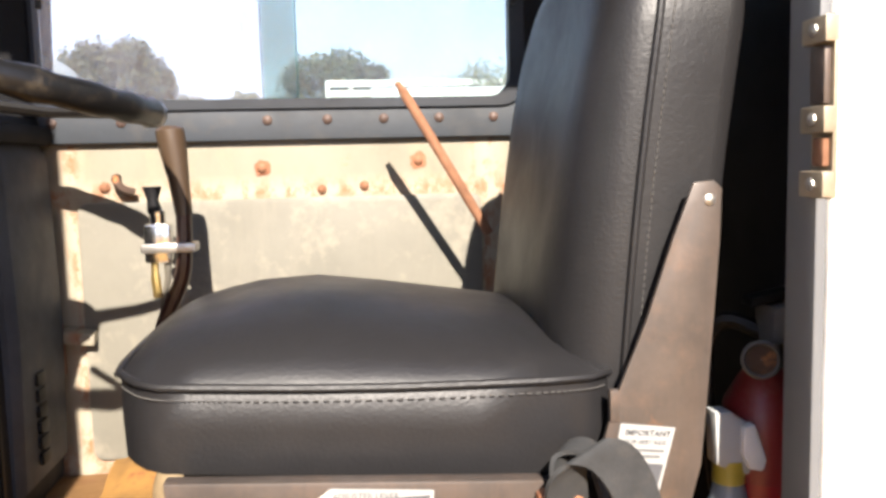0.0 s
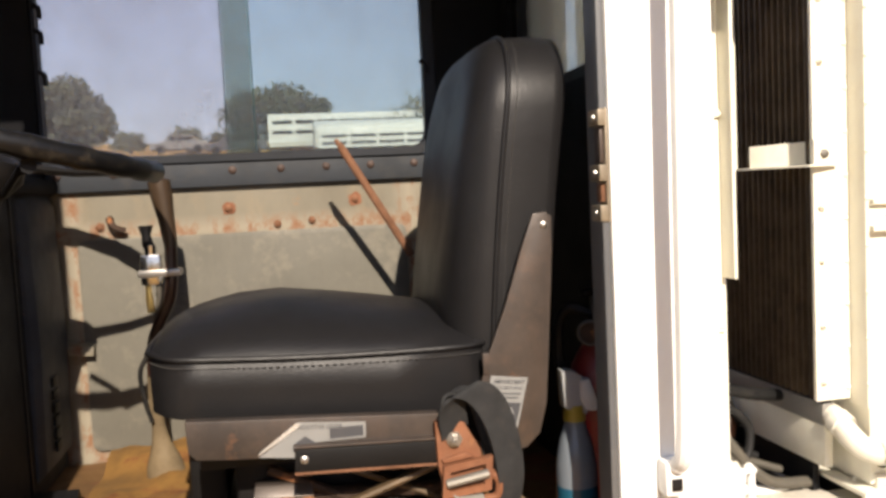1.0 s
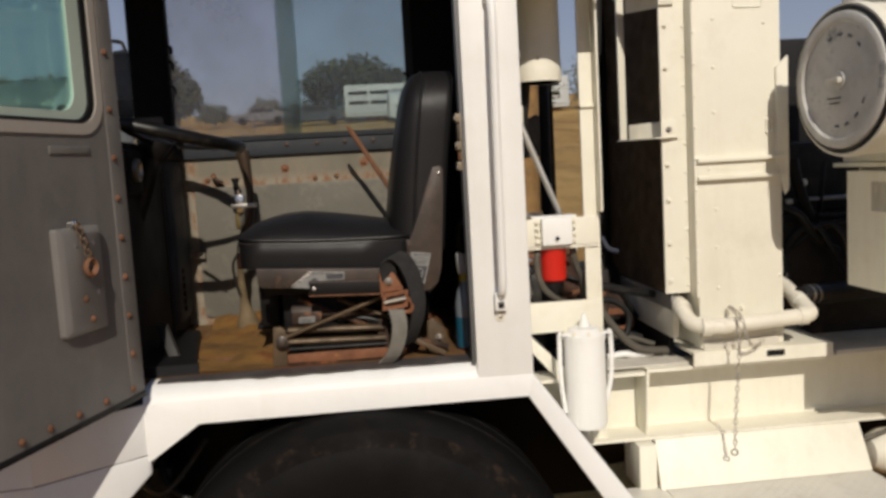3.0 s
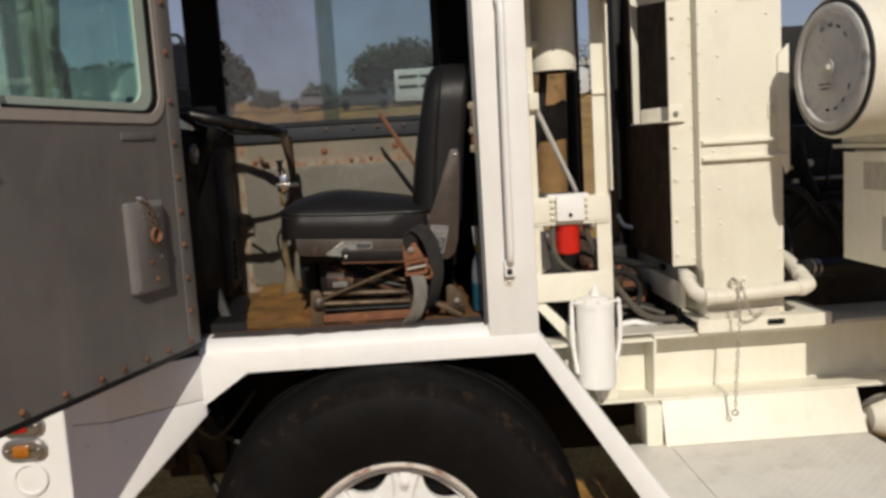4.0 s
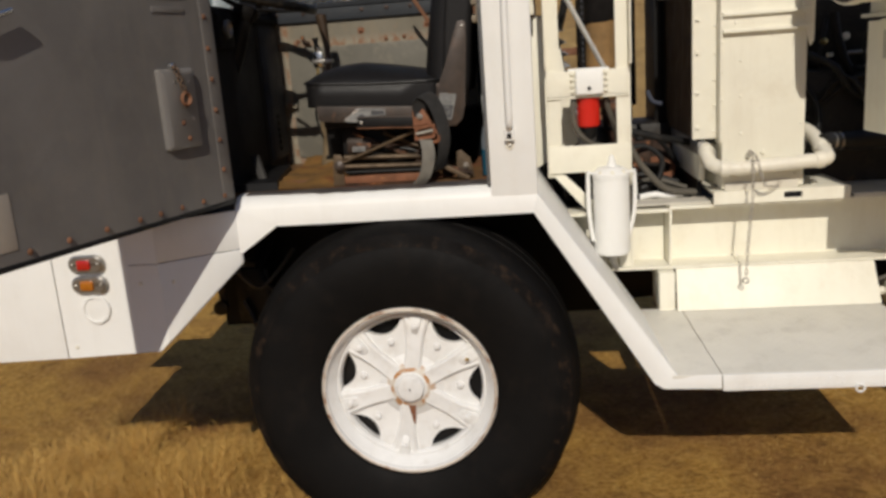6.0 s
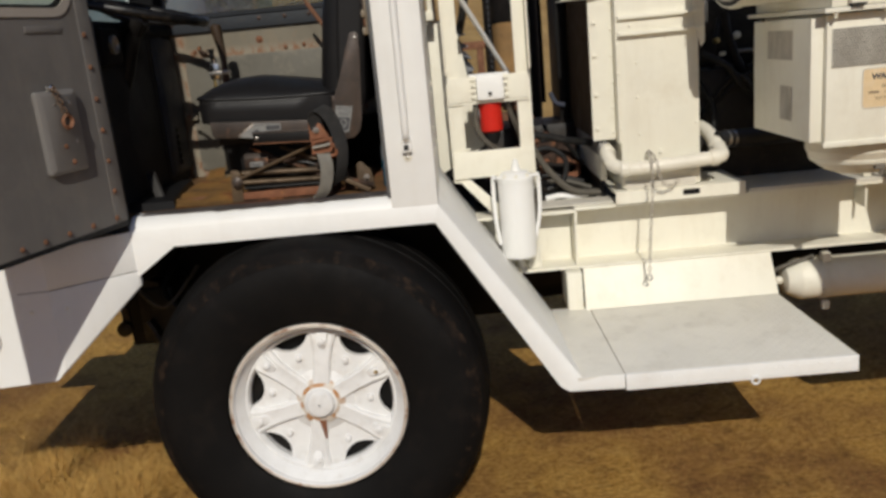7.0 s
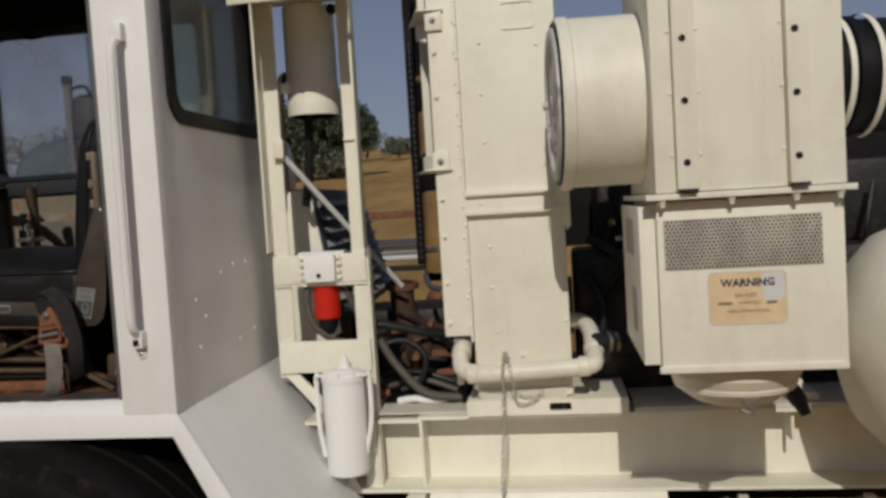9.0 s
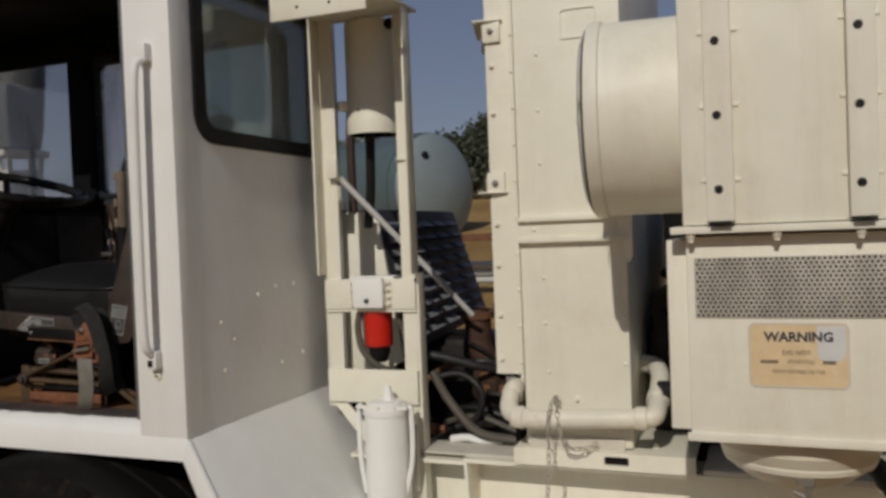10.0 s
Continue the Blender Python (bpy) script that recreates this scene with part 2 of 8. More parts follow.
TANK_SUNLIT = worn("sunlit_blue_grey_tank", (0.23, 0.28, 0.29), 0.45, vary=0.1, scale=0.8, dirt_amount=0.3)
FAR_WHITE = worn("far_white_paint", (0.47, 0.49, 0.48), 0.5, vary=0.06, scale=0.7)
MESH_METAL = worn("dusty_cream_screen", (0.50, 0.465, 0.395), 0.7, vary=0.35, scale=16, dirt=(0.62, 0.56, 0.46), dirt_amount=0.8, stretch=(1, 1, 0.4))
BARK = worn("bark", (0.10, 0.075, 0.055), 0.9, vary=0.4, scale=3, relief=0.6, grain=12)


def leaf_material(name, a, b):
    m, nt, p = base(name)
    geo = nt.nodes.new("ShaderNodeNewGeometry")
    nt.links.new(ramp(nt, geo.outputs["Random Per Island"], [(0.0, a), (1.0, b)]), p.inputs["Base Color"])
    p.inputs["Roughness"].default_value = 0.65
    return m


LEAVES = leaf_material("oak_leaves", (0.030, 0.036, 0.020), (0.075, 0.088, 0.048))
LEAVES_PALE = leaf_material("pale_leaves", (0.075, 0.085, 0.055), (0.17, 0.175, 0.12))
STRAW = leaf_material("dry_straw", (0.46, 0.24, 0.050), (0.80, 0.51, 0.15))


def glass_material(name, tint, dust):
    """Thin glass: a clear, faintly tinted pane with a film of dust."""
    m, nt, p = base(name)
    out = nt.nodes["Material Output"]
    nt.nodes.remove(p)
    clear = nt.nodes.new("ShaderNodeBsdfTransparent")
    clear.inputs[0].default_value = (*tint, 1)
    gloss = nt.nodes.new("ShaderNodeBsdfGlossy")
    gloss.inputs["Roughness"].default_value = 0.02
    fr = node(nt, "ShaderNodeFresnel", IOR=1.45)
    a = nt.nodes.new("ShaderNodeMixShader")
    half = nt.nodes.new("ShaderNodeMath")
    half.operation = "MULTIPLY"
    half.inputs[1].default_value = 0.5
    nt.links.new(fr.outputs[0], half.inputs[0])
    nt.links.new(half.outputs[0], a.inputs[0])
    nt.links.new(clear.outputs[0], a.inputs[1])
    nt.links.new(gloss.outputs[0], a.inputs[2])
    back = nt.nodes.new("ShaderNodeBsdfDiffuse")
    back.inputs[0].default_value = (0.55, 0.53, 0.49, 1)
    glow = nt.nodes.new("ShaderNodeBsdfTranslucent")
    glow.inputs[0].default_value = (0.86, 0.86, 0.84, 1)
    film = nt.nodes.new("ShaderNodeMixShader")
    film.inputs[0].default_value = 0.8
    nt.links.new(back.outputs[0], film.inputs[1])
    nt.links.new(glow.outputs[0], film.inputs[2])
    b = nt.nodes.new("ShaderNodeMixShader")
    nt.links.new(ramp(nt, noise_of(nt, 4, 6, 0.7), [(0.35, (dust * 0.5,) * 3), (0.75, (dust,) * 3)]), b.inputs[0])
    nt.links.new(a.outputs[0], b.inputs[1])
    nt.links.new(film.outputs[0], b.inputs[2])
    nt.links.new(b.outputs[0], out.inputs[0])
    return m


GLASS = glass_material("window_glass", (0.985, 0.98, 0.98), 0.36)
GLASS_CLEAR = glass_material("clean_window_glass", (0.99, 0.99, 0.99), 0.02)
GLASS_GREEN = glass_material("green_tinted_glass", (0.87, 0.95, 0.93), 0.30)
GLASS_EDGE = glass_material("green_glass_edge", (0.84, 0.91, 0.88), 0.16)
GLASS_DOOR = glass_material("deep_green_door_glass", (0.74, 0.97, 0.91), 0.06)


def ground_material():
    """Trampled dry grass: matted straw over brown earth, mottled at three scales."""
    m, nt, p = base("dry_ground")
    patch = noise_of(nt, 0.9, 6, 0.65)
    clump = noise_of(nt, 7.0, 8, 0.72)
    straw = noise_of(nt, 34, 8, 0.8, (1.0, 1.7, 1.0))
    far = noise_of(nt, 0.06, 4, 0.6)
    col = ramp(nt, straw, [(0.35, (0.17, 0.072, 0.015)), (0.46, (0.50, 0.265, 0.056)), (0.56, (0.68, 0.395, 0.102)), (0.67, (0.80, 0.56, 0.20))])
    bare = ramp(nt, straw, [(0.35, (0.16, 0.073, 0.022)), (0.66, (0.47, 0.235, 0.075))])
    col = mix(nt, ramp(nt, patch, [(0.40, BLACK), (0.56, WHITE)]), bare, col)
    col = mix(nt, ramp(nt, clump, [(0.32, (0.7,) * 3), (0.48, BLACK)]), col, (0.16, 0.075, 0.018))
    col = mix(nt, ramp(nt, clump, [(0.56, BLACK), (0.78, (0.5,) * 3)]), col, (0.68, 0.42, 0.125))
    geo = nt.nodes.new("ShaderNodeNewGeometry")
    xyz = nt.nodes.new("ShaderNodeSeparateXYZ")
    nt.links.new(geo.outputs["Position"], xyz.inputs[0])
    away = nt.nodes.new("ShaderNodeMapRange")
    away.inputs["From Min"].default_value, away.inputs["From Max"].default_value = 5.0, 12.0
    nt.links.new(xyz.outputs[1], away.inputs["Value"])
    hill = ramp(nt, far, [(0.40, (0.36, 0.22, 0.080)), (0.62, (0.48, 0.315, 0.12))])
    tuft = noise_of(nt, 0.55, 8, 0.75, (1.0, 0.35, 1.0))
    hill = mix(nt, ramp(nt, tuft, [(0.36, (0.75,) * 3), (0.55, BLACK)]), hill, (0.20, 0.115, 0.042))
    hill = mix(nt, ramp(nt, tuft, [(0.58, BLACK), (0.74, (0.6,) * 3)]), hill, (0.58, 0.41, 0.18))
    col = mix(nt, away.outputs[0], col, hill)
    nt.links.new(col, p.inputs["Base Color"])
    p.inputs["Roughness"].default_value = 0.95
    p.inputs["Specular IOR Level"].default_value = 0.2
    bump(nt, p, mix(nt, 0.5, straw, clump), 1.0, 0.05)
    return m


GROUND = ground_material()


# ---- building helpers ----
def mesh_from(name, bm, material, smooth=35):
    me = bpy.data.meshes.new(name)
    bm.normal_update()
    bm.to_mesh(me)
    bm.free()
    me.materials.append(material)
    if smooth:
        me.polygons.foreach_set("use_smooth", [True] * len(me.polygons))
        me.set_sharp_from_angle(angle=radians(smooth))
    return me


def thing(name, place, label, category, group="", kind=""):
    ob = new(name)
    ob.location = place
    ob.empty_display_size = 0.1
    return tagged(ob, label, category, group, kind)


def part(name, bm, material, parent, label="", smooth=35):
    """Links a bmesh, in world coordinates, as one mesh under a thing or a part."""
    ob = new(name, mesh_from(name, bm, material, smooth))
    hang(ob, parent)
    return tagged(ob, label)


def hang(ob, parent):
    if parent is None:
        return ob
    ob.parent = parent
    at = Vector(parent.location)
    up = parent.parent
    if up is not None and parent.type == "EMPTY":
        at = at + Vector(up.location)
    ob.matrix_parent_inverse = Matrix.Translation(-at) if parent.type == "EMPTY" else Matrix.Identity(4)
    return ob


def piece(name, me, place, parent, turn=(0, 0, 0)):
    """One of many alike pieces that share a mesh."""
    ob = new(name, me)
    ob.parent = parent
    m = Matrix.Translation(place) @ Euler([radians(a) for a in turn]).to_matrix().to_4x4()
    if parent.type == "EMPTY":
        m = Matrix.Translation(-Vector(parent.location)) @ m
    elif parent.parent is not None or parent.matrix_basis != Matrix.Identity(4):
        m = parent.matrix_basis.inverted() @ m
    ob.matrix_basis = m
    return ob


def bevel(bm, width, segments=2, angle=30):
    if width:
        edges = [e for e in bm.edges if len(e.link_faces) == 2 and e.calc_face_angle(0) > radians(angle)]
        bmesh.ops.bevel(bm, geom=edges, offset=width, segments=segments, affect="EDGES", profile=0.6, clamp_overlap=True)
    return bm


def box(x0, x1, y0, y1, z0, z1, round_by=0.004, m=None, segments=2, bm=None):
    b = bmesh.new()
    bmesh.ops.create_cube(b, size=1, matrix=Matrix.Translation(((x0 + x1) / 2, (y0 + y1) / 2, (z0 + z1) / 2))
                          @ Matrix.Diagonal((abs(x1 - x0), abs(y1 - y0), abs(z1 - z0), 1)))
    bevel(b, round_by, segments)
    if m is not None:
        bmesh.ops.transform(b, matrix=m, verts=b.verts)
    return merge(bm, b)


def merge(bm, b):
    if bm is None:
        return b
    me = bpy.data.meshes.new("tmp")
    b.to_mesh(me)
    b.free()
    bm.from_mesh(me)
    bpy.data.meshes.remove(me)
    return bm


def loft(rings, closed=True, caps=True, bm=None):
    """A skin over rings of points."""
    b = bmesh.new()
    rows = [[b.verts.new(p) for p in r] for r in rings]
    n = len(rows[0])
    for r0, r1 in zip(rows, rows[1:]):
        for i in range(n if closed else n - 1):
            j = (i + 1) % n
            b.faces.new((r0[i], r0[j], r1[j], r1[i]))
    if caps:
        b.faces.new(rows[0][::-1])
        b.faces.new(rows[-1])
    bmesh.ops.recalc_face_normals(b, faces=b.faces)
    return merge(bm, b)


def tube(points, r, n=12, bm=None, caps=True, flat=1.0):
    """A round bar along points; r a number or one for each point."""
    pts = [Vector(p) for p in points]
    rs = r if isinstance(r, (list, tuple)) else [r] * len(pts)
    rings, side = [], None
    for i, p in enumerate(pts):
        d = (pts[min(i + 1, len(pts) - 1)] - pts[max(i - 1, 0)]).normalized()
        if side is None:
            side = d.cross(Vector((0, 0, 1)) if abs(d.z) < 0.9 else Vector((0, 1, 0))).normalized()
        side = (side - d * side.dot(d)).normalized()
        other = d.cross(side)
        rings.append([p + rs[i] * (math.cos(a) * side + flat * math.sin(a) * other) for a in (2 * math.pi * k / n for k in range(n))])
    return loft(rings, True, caps, bm)


def bent(points, step=6):
    """Points on a smooth curve through the given ones."""
    p = [Vector(q) for q in points]
    p = [2 * p[0] - p[1]] + p + [2 * p[-1] - p[-2]]
    out = []
    for i in range(1, len(p) - 2):
        for k in range(step):
            t = k / step
            out.append(0.5 * ((2 * p[i]) + (p[i + 1] - p[i - 1]) * t + (2 * p[i - 1] - 5 * p[i] + 4 * p[i + 1] - p[i + 2]) * t * t
                              + (3 * p[i] - p[i - 1] - 3 * p[i + 1] + p[i + 2]) * t ** 3))
    return out + [p[-2]]


def lathe(profile, centre, axis, n=48, bm=None, caps=False):
    """Turns (along, radius) pairs about an axis through centre."""
    a = Vector(axis).normalized()
    s = a.cross(Vector((0, 0, 1)) if abs(a.z) < 0.9 else Vector((1, 0, 0))).normalized()
    o = a.cross(s)
    c = Vector(centre)
    rings = [[c + a * h + r * (math.cos(t) * s + math.sin(t) * o) for t in (2 * math.pi * k / n for k in range(n))] for h, r in profile]
    return loft(rings, True, caps, bm)


def rounded(u0, u1, v0, v1, r, n=5):
    """Corner-rounded rectangle in a plane."""
    out = []
    for cu, cv, a in ((u1 - r, v0 + r, -90), (u1 - r, v1 - r, 0), (u0 + r, v1 - r, 90), (u0 + r, v0 + r, 180)):
        out += [(cu + r * math.cos(radians(a + 90 * k / n)), cv + r * math.sin(radians(a + 90 * k / n))) for k in range(n + 1)]
    return out


def plate(outer, axis, at, thick, holes=(), round_by=0.0, bm=None, m=None):
    """A flat plate with holes, cut in a plane across an axis, thick towards plus."""
    put = {"x": lambda u, v: (at, u, v), "y": lambda u, v: (u, at, v), "z": lambda u, v: (u, v, at)}[axis]
    b = bmesh.new()
    edges = []
    for loop in (outer, *holes):
        vs = [b.verts.new(put(u, v)) for u, v in loop]
        edges += [b.edges.new((vs[i], vs[(i + 1) % len(vs)])) for i in range(len(vs))]
    if holes:
        bmesh.ops.triangle_fill(b, edges=edges, use_beauty=True, use_dissolve=False)
    else:
        b.faces.new(list(b.verts))
    ext = bmesh.ops.extrude_face_region(b, geom=list(b.faces))
    way = {"x": (thick, 0, 0), "y": (0, thick, 0), "z": (0, 0, thick)}[axis]
    bmesh.ops.translate(b, vec=way, verts=[v for v in ext["geom"] if isinstance(v, bmesh.types.BMVert)])
    bmesh.ops.recalc_face_normals(b, faces=b.faces)
    bevel(b, round_by, 2, 50)
    if m is not None:
        bmesh.ops.transform(b, matrix=m, verts=b.verts)
    return merge(bm, b)


def frame_ring(outer, inner, axis, at, thick, bm=None, m=None):
    return plate(outer, axis, at, thick, holes=(inner,), bm=bm, m=m)


def slab(corners, thick_vec, round_by=0.003, bm=None):
    """A sheet on four or more corners, thickened along a vector."""
    t = Vector(thick_vec)
    b = loft([[Vector(c) for c in corners], [Vector(c) + t for c in corners]])
    bevel(b, round_by)
    return merge(bm, b)


def dome_mesh(name, r, h, material, n=10):
    b = lathe([(0, r), (h * 0.35, r * 0.97), (h * 0.8, r * 0.6), (h, r * 0.05)], (0, 0, 0), (0, -1, 0), n, caps=True)
    return mesh_from(name, b, material)


def hex_mesh(name, r, h, material):
    b = lathe([(0, r * 1.5), (h * 0.25, r * 1.5), (h * 0.26, r), (h, r), (h * 1.01, r * 0.5), (h * 1.6, r * 0.5)], (0, 0, 0), (0, -1, 0), 6, caps=True)
    return mesh_from(name, b, material, 20)


RIVET = dome_mesh("rivet", 0.009, 0.007, RUST)
RIVET_DARK = dome_mesh("rivet_dark", 0.0095, 0.007, worn("rivet_brown", (0.075, 0.045, 0.035), 0.6, vary=0.4))
RIVET_CREAM = dome_mesh("rivet_cream", 0.007, 0.005, CREAM)
BOLT = hex_mesh("bolt", 0.008, 0.008, CREAM)
BOLT_STEEL = hex_mesh("bolt_steel", 0.008, 0.009, STEEL)
SCREW = dome_mesh("screw", 0.006, 0.003, STEEL)


# ---- ground ----
def rise(y):
    """Height of the land: level round the truck, then a long slope up to the hill."""
    t = max(0.0, y - 5.0)
    return 0.097 * t * min(1.0, t / 8.0) if y < 105 else 0.097 * 100 - 0.03 * (y - 105)


def build_ground():
    xs = [-600, -300, -150, -80, -40, -20, -12, -8, -6] + [-5 + 0.25 * i for i in range(45)] + [7, 9, 12, 20, 40, 80, 150, 300, 600]
    ys = [-600, -300, -150, -80, -40, -20, -10, -6] + [-4 + 0.25 * i for i in range(37)] + [6, 7, 8, 10, 13, 17, 22, 30, 40, 55, 75, 95, 105, 120, 160, 250, 400]
    b = bmesh.new()
    rows = []
    for y in ys:
        row = []
        for x in xs:
            near = max(0.0, 1 - (abs(x) + abs(y)) / 30)
            z = max(rise(y), -4.0) + 0.02 * near * (noise.noise((x * 0.9, y * 0.9, 0)) - 0.2)
            if y > 30:
                z += 1.6 * noise.noise((x * 0.02, y * 0.02, 3)) * min(1, (y - 30) / 40)
            row.append(b.verts.new((x, y, z)))
        rows.append(row)
    for r0, r1 in zip(rows, rows[1:]):
        for i in range(len(xs) - 1):
            b.faces.new((r0[i], r0[i + 1], r1[i + 1], r1[i]))
    ob = new("ground", mesh_from("ground", b, GROUND, 180))
    return tagged(ob, "dry trampled straw-coloured grass and bare brown earth", "ground", kind="structure")


build_ground()


# ---- the truck ----
truck = thing("truck", (0.15, 1.3, 0.0), "old cream and white half-cab truck on dry grass, door open", "truck")

# cab shell
WIN_Z0, WIN_Z1 = 1.972, 2.53
cab_back = part("cab_back_wall", plate([(0.632, 1.24), (1.555, 1.24), (1.555, 2.75), (0.632, 2.75)], "x", 0.605, 0.030,
                holes=(rounded(0.735, 1.44, 2.065, 2.55, 0.07),)), WHITE_PAINT, truck, "plain white steel rear cab wall")
part("window_gasket", frame_ring(rounded(0.718, 1.457, 2.048, 2.567, 0.085), rounded(0.762, 1.413, 2.092, 2.523, 0.05), "x", 0.592, 0.054), GASKET, cab_back,
     "black rubber window seal")
pane = part("pane", plate(rounded(0.765, 1.41, 2.095, 2.52, 0.05), "x", 0.615, 0.005), GLASS_GREEN, cab_back, "dark tinted rear window glass")
pane.visible_shadow = False
for y, z in ((0.80, 1.535), (0.81, 1.395), (1.09, 1.62), (1.20, 1.62), (1.11, 1.37), (1.24, 1.385), (0.86, 1.48), (0.99, 1.60)):
    piece("rivet", RIVET_CREAM, (0.636, y, z), cab_back, (0, 0, 90))
latch_ = part("corner_latch", box(0.6365, 0.668, 1.475, 1.530, 1.865, 1.905, 0.004), CREAM, cab_back, "small cream latch bracket")
part("latch_pin", tube([(0.655, 1.50, 1.89), (0.655, 1.50, 1.955)], 0.012, 10), CREAM, latch_)
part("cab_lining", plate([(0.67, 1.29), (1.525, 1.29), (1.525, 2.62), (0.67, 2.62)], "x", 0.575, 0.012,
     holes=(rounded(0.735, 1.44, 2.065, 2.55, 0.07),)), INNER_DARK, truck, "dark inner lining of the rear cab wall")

pillar = part("rear_pillar", box(0.477, 0.637, 0.628, 0.700, 1.236, 2.75, 0.008), WHITE_PAINT, truck, "white door pillar")
part("pillar_edge", box(0.466, 0.4765, 0.632, 0.680, 1.285, 2.6, 0.002), JAMB, pillar, "grey inner door jamb")
STRIKE = worn("worn_cream_steel", (0.27, 0.22, 0.155), 0.45, metal=0.3, vary=0.3, scale=25, amount=0.10, stain_scale=30)
strike = part("strike_plate", box(0.461, 0.4660, 0.602, 0.634, 1.818, 1.972, 0.002), STRIKE, pillar, "worn steel door strike plate")
for z0, z1 in ((1.948, 1.970), (1.874, 1.896), (1.820, 1.842)):
    part("strike_block", box(0.450, 0.461, 0.598, 0.634, z0, z1, 0.002), STRIKE, strike)
part("strike_tongue", box(0.4545, 0.461, 0.606, 0.628, 1.898, 1.946, 0.002), ARM_STEEL, strike, "dark bolt keeper")
part("strike_tongue", box(0.4545, 0.461, 0.606, 0.622, 1.846, 1.870, 0.002), RUST, strike, "rusty bolt hole lining")
for z in (1.959, 1.885, 1.831):
    piece("screw", SCREW, (0.4495, 0.615, z), strike, (0, 0, -90))

# handrail on the pillar
rail_pts = bent([(0.551, 0.600, 1.472), (0.552, 0.578, 1.53), (0.554, 0.574, 1.85), (0.558, 0.576, 2.20), (0.559, 0.600, 2.262)], 8)
handrail = part("handrail", tube(rail_pts, 0.012, 10), WHITE_PAINT, truck, "white painted grab rail")
for z, x in ((1.452, 0.550), (2.28, 0.560)):
    part("rail_bracket", box(x - 0.017, x + 0.017, 0.600, 0.629, z - 0.022, z + 0.028, 0.006), WHITE_PAINT, handrail)
part("rail_foot", lathe([(0, 0.014), (0.004, 0.014), (0.006, 0.005)], (0.549, 0.628, 1.412), (0, -1, 0), 14, caps=True), CREAM, handrail)
piece("screw", SCREW, (0.549, 0.622, 1.412), handrail)
part("rail_socket", box(0.541, 0.557, 0.598, 0.602, 1.438, 1.456, 0.001), GASKET, handrail)

sill_prof = [(0.628, 1.178), (0.628, 1.240), (0.640, 1.262), (0.668, 1.283), (0.730, 1.286), (0.730, 1.178)]
sill = part("door_sill", loft([[(x, y, z) for y, z in sill_prof] for x in (-0.43, 0.634)]), WHITE_PAINT, truck, "white door sill with worn edge")
rag = random.Random(12)
edge_ = [(-0.40 + 0.868 * k / 44, 0.652 + (0.020 * max(0.0, 1 - (k / 44) / 0.35)) + 0.010 * noise.noise((k * 0.45, 2, 7)) + 0.004 * rag.random()) for k in range(45)]
part("tread", plate([(x, 0.729) for x in (-0.40, 0.468)][::-1] + edge_, "z", 1.2862, 0.0022), worn("worn_sill_metal", (0.105, 0.092, 0.090), 0.5, metal=0.25, scale=12, vary=0.4, amount=0.08, dirt=(0.30, 0.27, 0.25), dirt_amount=0.6, stain=(0.10, 0.05, 0.03)), sill,
     "worn bare metal tread with ragged paint edge")
part("cab_floor", box(-0.50, 0.60, 0.732, 1.53, 1.25, 1.288, 0.002), FLOOR_CAB, truck, "rusty mustard-painted cab floor")
part("cab_roof", box(-1.34, 0.66, 0.60, 1.58, 2.72, 2.78, 0.02), WHITE_PAINT, truck, "white cab roof")
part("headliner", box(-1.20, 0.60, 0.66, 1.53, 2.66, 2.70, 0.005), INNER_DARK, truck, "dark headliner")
part("door_header", box(-0.47, 0.477, 0.63, 0.70, 2.62, 2.72, 0.006), WHITE_PAINT, truck)

# far side wall with the sliding window
far_wall = part("cab_side_wall", plate([(-1.203, 1.20), (0.604, 1.20), (0.604, 2.70), (-1.203, 2.70)], "y", 1.532, 0.03,
                holes=(rounded(-0.478, 0.388, WIN_Z0, WIN_Z1, 0.045), rounded(-1.180, -0.612, 1.965, 2.56, 0.05))), WALL_IN, truck, "cream inner cab wall with rust stains")
part("sheet_panel", plate(rounded(-0.425, 0.325, 1.315, 1.80, 0.02), "y", 1.524, 0.010, round_by=0.003), WALL_PANEL, far_wall, "plain beige inset panel")
part("belt_rail", box(-0.50, 0.60, 1.515, 1.534, 1.908, 1.984, 0.004), STRIP, far_wall, "grey-blue riveted belt rail")
for x in (-0.455, -0.335, -0.075, 0.035, 0.140, 0.245, 0.35, 0.45):
    piece("rivet", RIVET_DARK, (x, 1.5155, 1.945), far_wall)
part("window_frame", frame_ring(rounded(-0.505, 0.415, WIN_Z0 - 0.006, WIN_Z1 + 0.03, 0.05), rounded(-0.472, 0.382, WIN_Z0 + 0.012, WIN_Z1 - 0.01, 0.04), "y", 1.508, 0.03),
     TRIM_DARK, far_wall, "dark blue-grey window frame")
# black box added in place of the shade behind and under the seat
part("dark_filler_box", box(-0.06, 0.409, 1.38, 1.513, 1.2905, 1.50, 0.008), INNER_DARK, far_wall, "black box added for the dark behind the seat")
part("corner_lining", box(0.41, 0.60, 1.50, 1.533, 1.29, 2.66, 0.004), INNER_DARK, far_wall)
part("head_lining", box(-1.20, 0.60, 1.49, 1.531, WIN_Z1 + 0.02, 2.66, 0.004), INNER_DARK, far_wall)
g1 = part("pane", box(-0.474, -0.022, 1.545, 1.549, WIN_Z0, WIN_Z1, 0), GLASS, far_wall, "dusty clear sliding pane")
g2 = part("pane", box(-0.080, 0.386, 1.553, 1.557, WIN_Z0, WIN_Z1, 0), GLASS_GREEN, far_wall, "green tinted pane")
